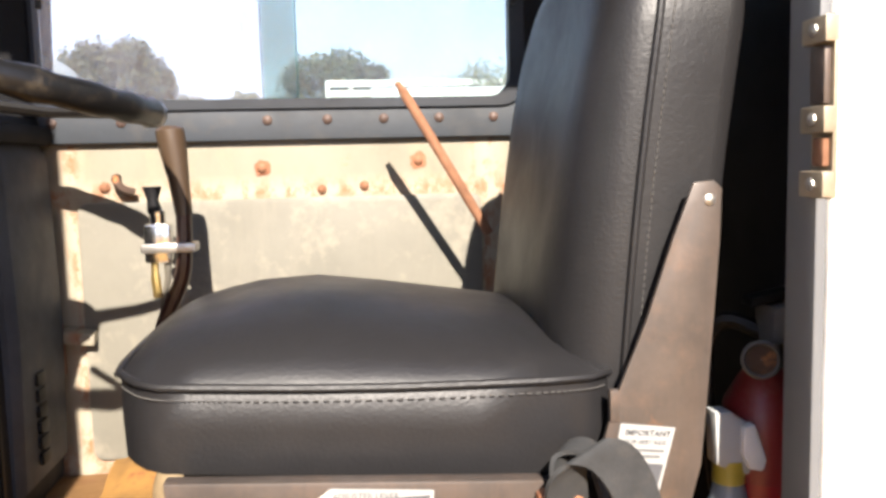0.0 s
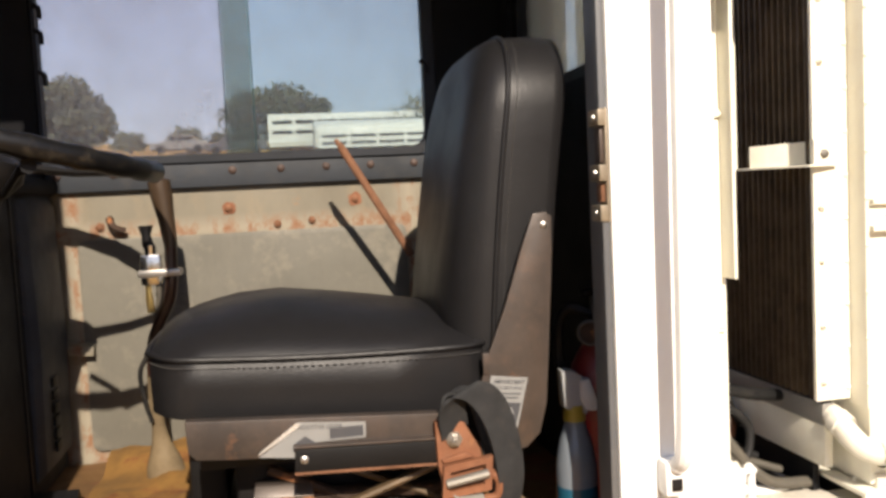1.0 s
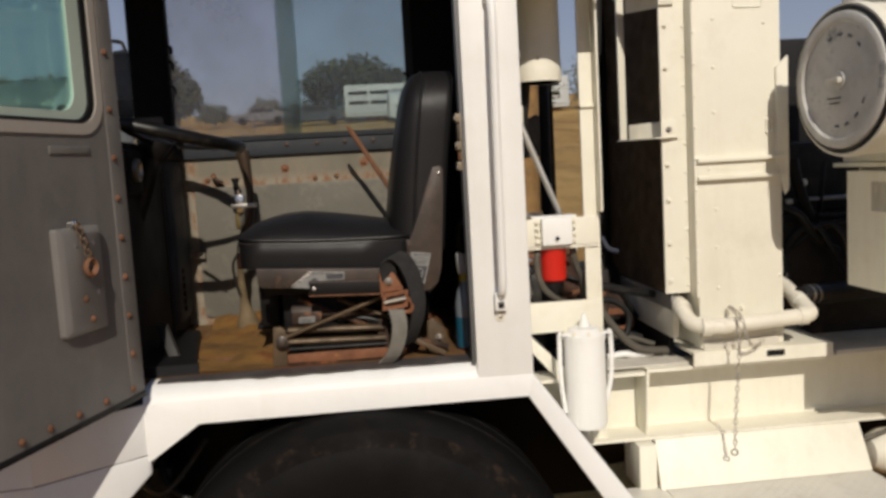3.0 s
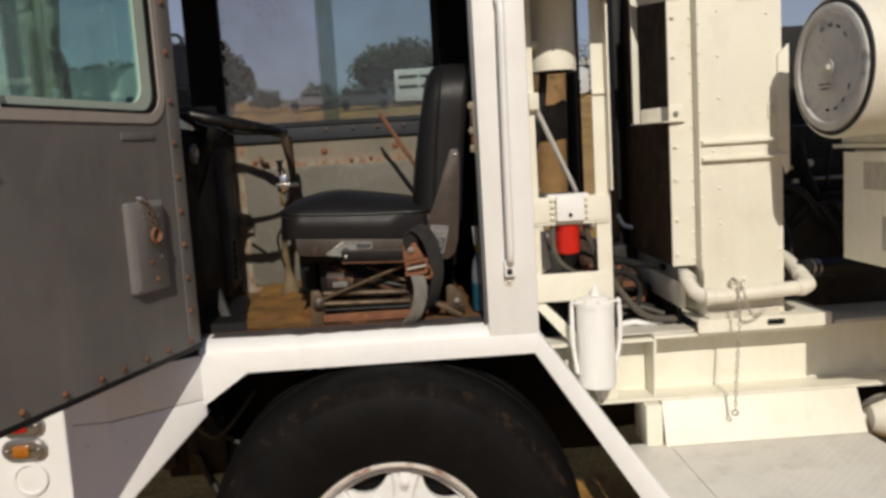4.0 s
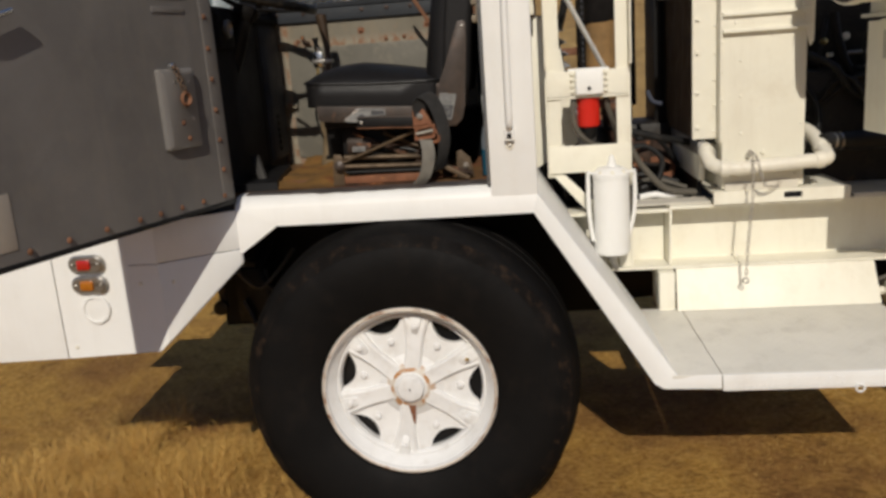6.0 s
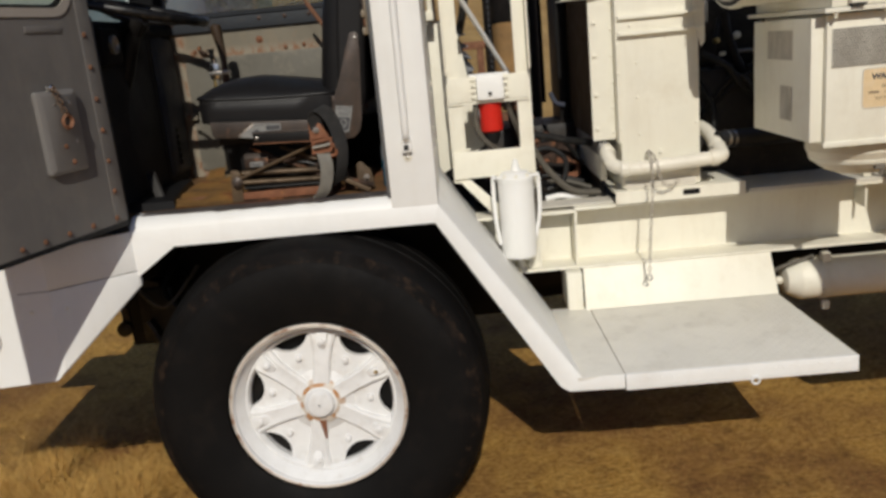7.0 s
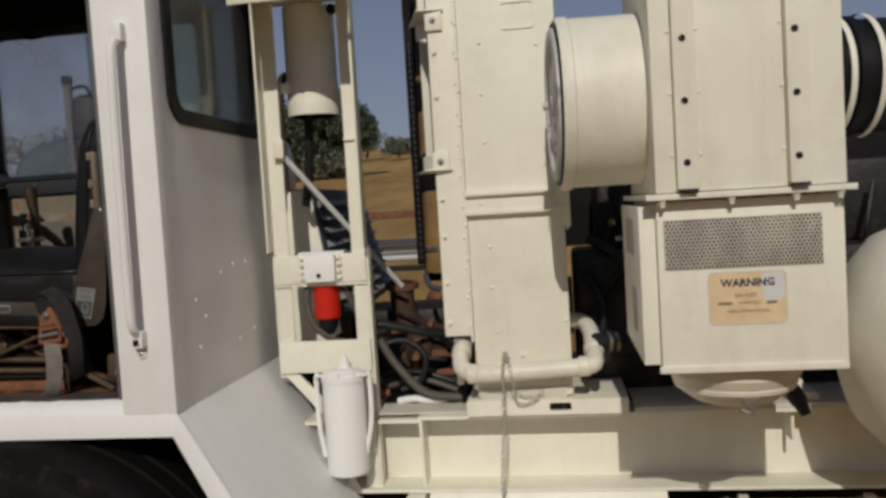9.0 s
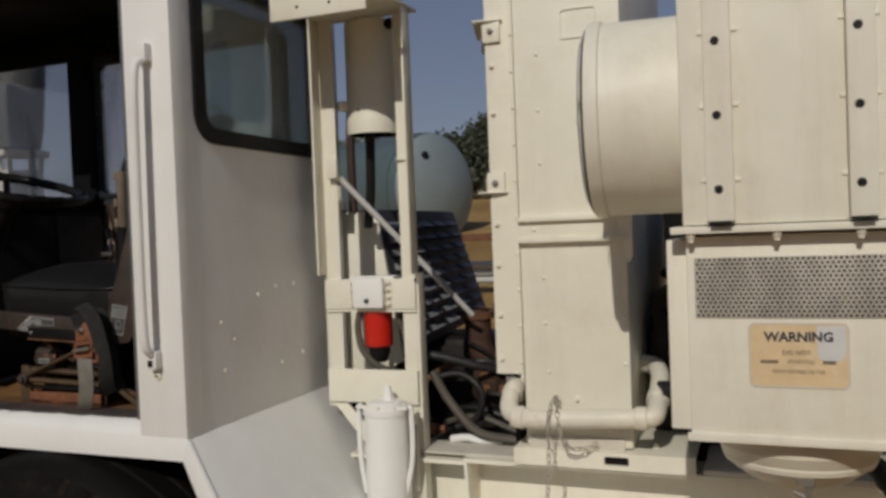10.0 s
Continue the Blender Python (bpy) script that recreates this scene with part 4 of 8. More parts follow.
# underbody
WHEEL_Z = 0.592
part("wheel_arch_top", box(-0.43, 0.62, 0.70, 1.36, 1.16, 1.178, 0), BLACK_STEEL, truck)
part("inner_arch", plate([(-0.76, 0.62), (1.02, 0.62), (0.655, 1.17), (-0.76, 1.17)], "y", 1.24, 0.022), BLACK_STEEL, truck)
part("front_axle", tube([(0.15, 0.92, 0.56), (0.15, 1.3, 0.50), (0.15, 2.6, 0.50)], 0.07, 12), BLACK_STEEL, truck)
for k in range(4):
    part("spring_leaf", slab([(-0.42 + 0.07 * k, 1.16, 0.66 + 0.02 * k - 0.03), (0.72 - 0.07 * k, 1.16, 0.66 - 0.03 + 0.02 * k), (0.72 - 0.07 * k, 1.235, 0.66 - 0.03 + 0.02 * k), (-0.42 + 0.07 * k, 1.235, 0.63 + 0.02 * k)], (0, 0, 0.012), 0), BLACK_STEEL, truck)
part("steering_box", box(-0.62, -0.47, 1.02, 1.22, 0.70, 0.93, 0.02), ENGINE, truck)
part("drag_link", tube([(-0.58, 1.0, 0.80), (-0.50, 0.99, 0.62), (-0.30, 0.98, 0.58), (0.05, 0.98, 0.60)], 0.016, 8), ENGINE, truck)
part("spring_shackle", slab([(-0.62, 1.04, 0.93), (-0.575, 1.04, 0.96), (-0.525, 1.04, 0.945), (-0.55, 1.04, 0.88), (-0.585, 1.04, 0.82), (-0.61, 1.04, 0.83)], (0, 0.03, 0), 0.006), DUSTY_TAN, truck, "dusty spring shackle")
part("pitman_arm", slab([(-0.70, 1.03, 0.85), (-0.672, 1.03, 0.855), (-0.668, 1.03, 0.78), (-0.695, 1.03, 0.77)], (0, 0.03, 0), 0.005), DUSTY_TAN, truck, "dusty steering arm")
part("ball_joint", lathe([(-0.02, 0.02), (0.0, 0.032), (0.025, 0.030), (0.03, 0.015)], (-0.682, 1.02, 0.772), (0, -1, 0), 16, caps=True), ENGINE, truck)
part("bump_stop", lathe([(0, 0.035), (0.05, 0.032), (0.07, 0.015)], (-0.46, 1.08, 0.80), (0, -0.2, -1), 16, caps=True), HOSE, truck)
part("air_line", tube(bent([(-0.62, 1.00, 0.98), (-0.56, 0.98, 0.90), (-0.50, 0.98, 0.86), (-0.44, 1.0, 0.90), (-0.36, 1.05, 1.00)], 6), 0.009, 8), HOSE_GREY, truck)
part("brake_hose", tube(bent([(-0.45, 1.15, 1.05), (-0.50, 1.02, 0.92), (-0.40, 0.98, 0.82), (-0.20, 1.0, 0.75)], 6), 0.012, 8), HOSE, truck)

# black mass and sheet added between the rails to keep the underside dark
part("underside_mass", loft([[(x, y, z) for y, z in rounded(1.46 + g, 2.22 - g, 0.36 + g, 0.80, 0.12)] for x, g in ((-0.55, 0.12), (-0.4, 0.0), (0.55, 0.0), (0.75, 0.14), (1.5, 0.18), (1.52, 0.10), (2.6, 0.10), (2.7, 0.16), (4.2, 0.16))]), BLACK_STEEL, truck, "black mass added between the rails to darken the underside")
part("underside_sheet", box(-1.4, 4.2, 1.43, 2.29, 0.80, 0.83, 0.002), BLACK_STEEL, truck)
for x0 in (0.152,):
    part("far_tyre", lathe([(1.95, 0.3), (1.93, 0.45), (1.95, 0.56), (2.0, 0.59), (2.28, 0.59), (2.32, 0.55), (2.32, 0.3)], (x0, 0, WHEEL_Z), (0, 1, 0), 48), RUBBER, truck, "black tyre on the far side")

# front wheel
WC = Vector((0.148, 0.0, 0.566))
tyre_prof = [(0.575, 0.312), (0.548, 0.322), (0.532, 0.350), (0.520, 0.40), (0.514, 0.45), (0.520, 0.492), (0.534, 0.520), (0.548, 0.536), (0.562, 0.549), (0.590, 0.562), (0.62, 0.569),
             (0.655, 0.573), (0.658, 0.562), (0.668, 0.562), (0.671, 0.574), (0.735, 0.576), (0.738, 0.564), (0.748, 0.564), (0.751, 0.576), (0.83, 0.574), (0.87, 0.56), (0.90, 0.52), (0.91, 0.43), (0.87, 0.312)]
wheel = part("wheel", lathe([(0.548, 0.302), (0.546, 0.310), (0.552, 0.316), (0.560, 0.308), (0.564, 0.302), (0.572, 0.297), (0.588, 0.288), (0.606, 0.276), (0.614, 0.271), (0.66, 0.268), (0.70, 0.262), (0.80, 0.262), (0.80, 0.29), (0.60, 0.30), (0.560, 0.300), (0.548, 0.302)], (WC.x, 0, WC.z), (0, 1, 0), 96), RIM_WHITE, truck, "white cast-spoke truck wheel with black tyre")
tyre_prof = [(h_, 0.312 + (r_ - 0.312) * 1.150) for h_, r_ in tyre_prof]
tb = lathe(tyre_prof, (WC.x, 0, WC.z), (0, 1, 0), 120)
for v in tb.verts:
    v.co.z = max(v.co.z, -0.004)
part("tyre", tb, RUBBER, wheel, "smooth worn wide black tyre")
WORN_RUBBER = worn("scuffed_rubber", (0.0075, 0.0065, 0.006), 0.75, spec=0.1, vary=0.4, scale=9, dirt=(0.060, 0.036, 0.022), dirt_amount=1.0, relief=0.4, grain=60, stretch=(1, 1, 1))
wb = lathe([(0.5270, 0.5390), (0.5330, 0.5515), (0.5470, 0.5700), (0.5530, 0.5770)], (WC.x, 0, WC.z), (0, 1, 0), 120)
for v in wb.verts:
    v.co.z = max(v.co.z, -0.0045)
part("shoulder_band", wb, WORN_RUBBER, wheel, "brown scuffed tyre shoulder")
part("rim_lip", lathe([(0.5475, 0.3035), (0.5445, 0.3075), (0.5475, 0.3135), (0.5515, 0.3155)], (WC.x, 0, WC.z), (0, 1, 0), 96), worn("lip_rust", (0.62, 0.55, 0.47), 0.6, amount=0.2, stain_scale=16, stain=(0.24, 0.12, 0.06)), wheel, "rust-edged rim lip")
part("brake_drum", lathe([(0.66, 0.262), (0.672, 0.15), (0.70, 0.02)], (WC.x, 0, WC.z), (0, 1, 0), 48), BLACK_STEEL, wheel)
hub = part("hub", lathe([(0.640, 0.135), (0.622, 0.118), (0.610, 0.088), (0.603, 0.080), (0.600, 0.068), (0.596, 0.060), (0.594, 0.053), (0.580, 0.050), (0.574, 0.045), (0.571, 0.032), (0.570, 0.004)], (WC.x, 0, WC.z), (0, 1, 0), 40), RIM_WHITE, wheel, "white hub with rusty rim")
part("hub_stain", lathe([(0.6085, 0.088), (0.6018, 0.081), (0.5988, 0.070), (0.5945, 0.061)], (WC.x, 0, WC.z), (0, 1, 0), 40), worn("hub_rust", (0.68, 0.62, 0.54), 0.6, amount=0.24, stain_scale=22, stain=(0.42, 0.20, 0.07)), hub)
def lens_hole(angle, r0, r1, half, n=8):
    """Crescent window near the edge of the wheel disc, as (x, z) points."""
    pts = []
    for k in range(n + 1):
        t = -1 + 2 * k / n
        a = radians(angle + half * t)
        pts.append((r1 * math.cos(a), r1 * math.sin(a)))
    for k in range(n - 1):
        t = 1 - 2 * (k + 1) / n
        a = radians(angle + half * t)
        r = r1 - (r1 - r0) * (1 - t * t) ** 0.7
        pts.append((r * math.cos(a), r * math.sin(a)))
    return pts


circle = [(0.268 * math.cos(2 * math.pi * k / 72), 0.268 * math.sin(2 * math.pi * k / 72)) for k in range(72)]
b = plate(circle, "y", 0.0, 0.02, holes=[lens_hole(a, 0.208, 0.258, 16) for a in (-2, 54, 110, 166, 222, 298)])
for v in b.verts:
    r = math.hypot(v.co.x, v.co.z)
    v.co.y += 0.616 + 0.012 * (r / 0.268) ** 2
    v.co.x += WC.x
    v.co.z += WC.z
disc = part("wheel_disc", b, RIM_WHITE, wheel, "white cast wheel centre with crescent windows", 40)
for a0 in (26, 82, 138, 194, 260, 328):
    a = radians(a0)
    rad, tan = Vector((math.cos(a), 0, math.sin(a))), Vector((-math.sin(a), 0, math.cos(a)))
    c = Vector((WC.x, 0, WC.z))

    def at(r, s, y):
        return c + rad * r + tan * s + Vector((0, y, 0))
    spoke = part("spoke", loft([[at(r, -h, 0.645), at(r, -h * 0.92, y + 0.006), at(r, -h * 0.72, y), at(r, 0, y + dip), at(r, h * 0.72, y), at(r, h * 0.92, y + 0.006), at(r, h, 0.645)]
                               for r, h, y, dip in ((0.055, 0.036, 0.599, 0.0), (0.10, 0.034, 0.600, 0.001), (0.15, 0.033, 0.601, 0.003), (0.20, 0.038, 0.602, 0.007), (0.235, 0.046, 0.604, 0.011), (0.262, 0.053, 0.609, 0.010))]), RIM_WHITE, wheel, "", 38)
    part("clamp_lug", loft([[at(r, -h, 0.635), at(r, -h * 0.75, y), at(r, h * 0.75, y), at(r, h, 0.635)] for r, h, y in ((0.200, 0.012, 0.606), (0.218, 0.020, 0.595), (0.246, 0.024, 0.594), (0.266, 0.024, 0.602))]), RIM_WHITE, spoke)
    part("nut", lathe([(0.597, 0.012), (0.587, 0.0115), (0.584, 0.007)], at(0.232, 0, 0), (0, 1, 0), 8, caps=True), RIM_WHITE, spoke)
for a0 in (-2, 54, 110, 166, 222, 296):
    a = radians(a0)
    part("stud", lathe([(0.624, 0.013), (0.611, 0.012), (0.607, 0.007)], (WC.x + 0.178 * math.cos(a), 0, WC.z + 0.178 * math.sin(a)), (0, 1, 0), 10, caps=True), RIM_WHITE, disc)
part("disc_ring", lathe([(0.624, 0.258), (0.612, 0.262), (0.606, 0.267), (0.608, 0.273)], (WC.x, 0, WC.z), (0, 1, 0), 72), RIM_WHITE, wheel)
part("valve_stem", tube([(WC.x + 0.20, 0.60, WC.z + 0.10), (WC.x + 0.215, 0.575, WC.z + 0.107)], 0.006, 8), BRASS, wheel)
part("rust_run", slab([(WC.x - 0.014, 0.5985, WC.z - 0.072), (WC.x + 0.014, 0.5985, WC.z - 0.072), (WC.x + 0.006, 0.5995, WC.z - 0.145), (WC.x + 0.001, 0.5995, WC.z - 0.145)], (0, 0.002, 0), 0), RUST_ORANGE, hub)

# chassis rail with flanges
W0, W1 = 1.40, 1.415
rail = part("chassis_rail", loft([[(x, y, z) for y, z in ((1.268, 0.780), (1.268, 0.791), (1.40, 0.793), (1.40, 1.033), (1.268, 1.035), (1.268, 1.047), (1.415, 1.047), (1.415, 0.780))] for x in (1.188, 4.2)]), CREAM, truck, "cream painted steel chassis rail")
part("rail_front", loft([[(x, y, z) for y, z in ((1.272, 0.780), (1.272, 0.791), (1.404, 0.793), (1.404, 1.020), (1.285, 1.022), (1.285, 1.034), (1.418, 1.034), (1.418, 0.780))] for x in (-1.7, 1.187)]), CREAM, rail)
part("gusset", slab([(1.188, 1.272, 1.034), (1.188, 1.40, 1.034), (1.188, 1.40, 0.791), (1.188, 1.30, 0.791)], (0.010, 0, 0), 0.001), CREAM, rail)
part("gusset", slab([(2.42, 1.30, 1.034), (2.42, 1.40, 1.034), (2.42, 1.40, 0.93), (2.42, 1.30, 0.93)], (0.010, 0, 0), 0.001), CREAM, rail)
part("chassis_rail", box(-1.7, 4.2, 2.30, 2.42, 0.78, 1.04, 0.004), BLACK_STEEL, truck, "far chassis rail")
deck = part("deck", box(1.0, 1.36, 1.30, 1.62, 1.0475, 1.056, 0.002), DECK, truck, "dusty painted steel deck")
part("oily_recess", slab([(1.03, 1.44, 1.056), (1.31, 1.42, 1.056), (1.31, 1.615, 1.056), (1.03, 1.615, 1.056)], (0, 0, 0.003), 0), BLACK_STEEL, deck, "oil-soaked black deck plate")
part("deck", box(1.92, 4.2, 1.268, 1.62, 1.0475, 1.062, 0.002), DECK, truck)
for x in (0.9, 2.2, 3.4):
    part("cross_member", box(x, x + 0.1, 1.42, 2.30, 0.84, 1.0, 0.004), BLACK_STEEL, truck)
mount = part("radiator_mount", plate(rounded(1.362, 1.900, 1.048, 1.100, 0.004), "y", 1.252, 0.012, holes=(rounded(1.640, 1.712, 1.062, 1.088, 0.006),)), CREAM, truck, "cream angle bracket with a slot")
part("mount_top", box(1.362, 1.90, 1.264, 1.62, 1.088, 1.100, 0.002), CREAM, mount)
part("mount_back", box(1.60, 1.75, 1.268, 1.30, 1.05, 1.087, 0), GASKET, mount)
for x in (1.405, 1.665, 1.78):
    piece("bolt", BOLT, (x, 1.34, 1.100), mount, (-90, 0, 0))

# step platform
step = part("step", box(1.226, 2.022, 0.522, 1.215, 0.592, 0.610, 0.003), STEP_PAINT, truck, "cream diamond-plate step platform")
part("step_edge", box(1.226, 2.022, 0.510, 0.522, 0.552, 0.611, 0.003), WHITE_PAINT, step, "raised-pattern step edge")
part("step_end", box(2.010, 2.022, 0.524, 1.215, 0.552, 0.592, 0.002), WHITE_PAINT, step)
b = bmesh.new()
tmp = []
for i in range(38):
    for j in range(33):
        x, y = 1.242 + i * 0.0208, 0.535 + j * 0.0205
        s = 1 if (i + j) % 2 else -1
        d, e = Vector((0.0085, s * 0.0085, 0)), Vector((s * -0.0022, 0.0022, 0))
        p = Vector((x, y, 0.6102))
        v = [b.verts.new(q) for q in (p - d, p + e, p + d, p - e)]
        t = b.verts.new(p + Vector((0, 0, 0.0018)))
        for k in range(4):
            b.faces.new((v[k], v[(k + 1) % 4], t))
tread = part("tread_pattern", b, step.data.materials[0], step, "raised diamond tread")
tread["kind"] = "stuff"
b = bmesh.new()
for i in range(38):
    for j in range(2):
        x, z = 1.242 + i * 0.0208, 0.568 + j * 0.0245
        s = 1 if (i + j) % 2 else -1
        p, d, e = Vector((x, 0.5098, z)), Vector((0.008, 0, s * 0.008)), Vector((s * -0.0022, 0, 0.0022))
        v = [b.verts.new(q) for q in (p - d, p + e, p + d, p - e)]
        t = b.verts.new(p - Vector((0, 0.0018, 0)))
        for k in range(4):
            b.faces.new((v[k], v[(k + 1) % 4], t))
part("edge_pattern", b, WHITE_PAINT, step)["kind"] = "stuff"
part("eyelet", lathe([(-0.004, 0.013), (0.0, 0.017), (0.004, 0.013), (0.0, 0.009), (-0.004, 0.013)], (1.668, 0.505, 0.552), (0.2, 1, 0), 16), WHITE_PAINT, step, "towing eyelet")
cover = part("battery_cover", slab([(1.212, 1.272, 0.778), (2.012, 1.272, 0.778), (2.022, 1.200, 0.612), (1.205, 1.200, 0.612)], (0, 0.02, 0.006), 0.003), CREAM, truck, "cream slanted battery box cover")
part("box_end", box(1.135, 1.200, 1.225, 1.40, 0.600, 0.775, 0.004), CREAM, cover)

# air tank under the rail
TANK_AT = Vector((2.105, 1.36, 0.618))
tank = part("air_tank", lathe([(-0.012, 0.008), (-0.010, 0.042), (0.0, 0.062), (0.045, 0.084), (0.062, 0.091), (1.2, 0.091), (1.23, 0.08), (1.26, 0.04)], TANK_AT, (1, 0, 0), 40, caps=True), CREAM, truck, "cream cylindrical air tank with straps")
for x in (2.262, 2.66):
    part("strap", lathe([(-0.009, 0.0915), (-0.009, 0.095), (0.009, 0.095), (0.009, 0.0915)], (x, 1.36, 0.618), (1, 0, 0), 40), CREAM, tank)
    part("strap_bolt", box(x - 0.014, x + 0.014, 1.285, 1.31, 0.492, 0.528, 0.003), CREAM, tank)
    part("strap_hanger", box(x - 0.016, x + 0.016, 1.29, 1.33, 0.705, 0.745, 0.003), CREAM, tank)
part("tank_port", lathe([(0, 0.018), (0.025, 0.018), (0.027, 0.011), (0.05, 0.011)], (2.095, 1.36, 0.618), (-1, 0, 0), 8, caps=True), CREAM, tank)
part("air_line", tube(bent([(2.05, 1.36, 0.62), (2.03, 1.33, 0.66), (2.08, 1.32, 0.69), (2.22, 1.33, 0.725)], 5), 0.010, 8), HOSE_GREY, tank)
# unseen panel added beyond the view to cast the shade on the tank
raised = part("sheet_panel", slab([(2.266, -0.15, 1.76), (2.330, -0.15, 1.44), (2.41, -0.15, 1.23), (4.0, -0.15, 1.23), (4.0, -0.15, 1.76)], (0, 0.02, 0), 0.004), CREAM, truck, "unseen cream panel added to shade the air tank")
for x in (3.30, 3.90):
    part("stay", tube([(x, -0.13, 1.35), (x, 1.36, 0.99)], 0.014, 8), CREAM, raised)


# ---- writing ----
def words(text, height, place, right, up, material, parent, out, name="lettering", bold=0.0):
    """Lettering as flat mesh: right and up are unit vectors, out the way it faces."""
    cu = bpy.data.curves.new(name, "FONT")
    cu.body, cu.size, cu.align_x, cu.align_y = text, height * 1.35, "CENTER", "CENTER"
    cu.resolution_u, cu.offset = 2, bold
    tmp = bpy.data.objects.new("tmp", cu)
    me = tmp.to_mesh().copy()
    tmp.to_mesh_clear()
    bpy.data.objects.remove(tmp)
    r, u, o = Vector(right).normalized(), Vector(up).normalized(), Vector(out).normalized()
    for v in me.vertices:
        v.co = Vector(place) + r * v.co.x + u * v.co.y + o * 0.0006
    me.materials.clear()
    me.materials.append(material)
    return hang(new(name, me), parent)


def bar(x0, x1, z0, z1, y, material, parent, name="bar"):
    return part(name, plate([(x0, z0), (x1, z0), (x1, z1), (x0, z1)], "y", y, 0.0008), material, parent)


# ---- driver's seat ----
seat = thing("driver_seat", (0.12, 0.95, 1.29), "black vinyl driver seat on a rusty suspension base", "seat", kind="")


def cushion_rings(g=0.0):
    """Sections across the cushion from front to back: flat sides, crowned top."""
    rings = []
    xs = [-0.166, -0.1645, -0.160, -0.152, -0.140, -0.12, -0.09, -0.05, 0.02, 0.10, 0.18, 0.25, 0.29, 0.310, 0.316]
    y0, y1 = 0.728, 1.185
    for x in xs:
        s = (x + 0.166) / 0.482
        bot = 1.576 - 0.040 * s
        pipe = 1.662 - 0.018 * s - 0.006 * math.sin(math.pi * s)
        crown = 0.070 * min(1, (max(0, x + 0.166) / 0.15)) ** 0.48 * (1 - 0.62 * max(0, (s - 0.38) / 0.62) ** 1.4)
        crown = max(crown, 0.004)
        # corners in plan rounded
        e = max(0.0, (0.05 - (x + 0.166)) / 0.05) ** 2 * 0.05 + max(0.0, (x - 0.27) / 0.046) ** 2 * 0.02
        a, c = y0 + e, y1 - e
        low = [(x, a + 0.004, bot), (x, a - 0.002, (bot + pipe) / 2), (x, a + 0.001, pipe - 0.003)]
        top = []
        for k in range(1, 16):
            u = k / 16
            top.append((x, a + (c - a) * u, pipe + crown * (1 - abs(2 * u - 1) ** 3.0)))
        rings.append(low + top + [(x, c - 0.001, pipe - 0.003), (x, c + 0.002, (bot + pipe) / 2), (x, c - 0.004, bot)])
    return rings


cr = cushion_rings()
cushion = part("cushion", bevel(loft(cr), 0.0), VINYL, seat, "black vinyl seat cushion with piped edge", 50)
near_edge = [Vector(r[2]) + Vector((0, -0.003, 0.002)) for r in cr]
front_edge = [Vector(p) + Vector((-0.003, 0, 0.0)) for p in cr[0][2:19]]
part("piping", tube(near_edge, 0.0042, 8), VINYL, cushion)
part("piping", tube([Vector((x, y, z)) for x, y, z in front_edge], 0.0042, 8), VINYL, cushion)
st = bmesh.new()
path = bent([p + Vector((0, -0.0012, -0.012)) for p in near_edge[1:-1]], 8)
for i in range(0, len(path) - 1, 1):
    p, q = path[i], path[i + 1]
    n = max(1, int((q - p).length / 0.006))
    for k in range(n):
        a_, b_ = p.lerp(q, k / n), p.lerp(q, (k + 0.6) / n)
        tube([a_, b_], 0.0009, 4, bm=st)
part("stitching", st, STITCH, cushion, "grey stitching")["kind"] = "stuff"


def backrest():
    """Rounded slab leaning back: front face towards minus x."""
    rings = []
    z0, z1 = 1.590, 2.112
    y0, y1 = 0.745, 1.170
    outline = []
    r = 0.125
    for cy, cz, a0 in ((y1 - r, z1 - r, 0), (y0 + r, z1 - r, 90)):
        outline += [(cy + r * math.cos(radians(a0 + 90 * k / 9)), cz + r * math.sin(radians(a0 + 90 * k / 9))) for k in range(10)]
    side = [(y0, z1 - r - (z1 - r - z0) * k / 8) for k in range(1, 9)]
    base_ = [(y0 + (y1 - y0) * k / 6, z0) for k in range(1, 6)]
    other = [(y1, z0 + (z1 - r - z0) * k / 8) for k in range(0, 8)]
    loop = outline + side + base_ + other
    cy, cz = (y0 + y1) / 2, (z0 + z1) / 2

    def lean(z):
        return 0.056 * (z - 1.60) / 0.5 - 0.006 - 0.006 * math.sin(math.pi * min(1, max(0, (z - 1.6) / 0.5)))
    for x, g in ((0.272, 0.40), (0.276, 0.22), (0.286, 0.12), (0.302, 0.045), (0.318, 0.014), (0.334, 0.002), (0.339, 0.0), (0.349, -0.004), (0.375, -0.006), (0.405, -0.002), (0.420, 0.004), (0.426, 0.05)):
        rings.append([(x + lean(z), y + (cy - y) * g, z + (cz - z) * g) for y, z in loop])
    return rings


br = backrest()
back = part("backrest", loft(br), VINYL, seat, "black vinyl backrest with stitched side panel", 60)
seam = [Vector(p) for p in br[5][:27]]
part("piping", tube([p + Vector((0.0, 0, 0)) + Vector((0, (p.y - 0.957) * 0.012, 0.001)) for p in seam], 0.0040, 8), VINYL, back)
st = bmesh.new()
for i in range(9, 26):
    p, q = Vector(br[6][i]), Vector(br[6][i + 1])
    n = max(1, int((q - p).length / 0.0065))
    for k in range(n):
        off = Vector((0.009, -0.0012, 0))
        tube([p.lerp(q, k / n) + off, p.lerp(q, (k + 0.6) / n) + off], 0.0009, 4, bm=st)
part("stitching", st, STITCH, back, "grey stitching")["kind"] = "stuff"

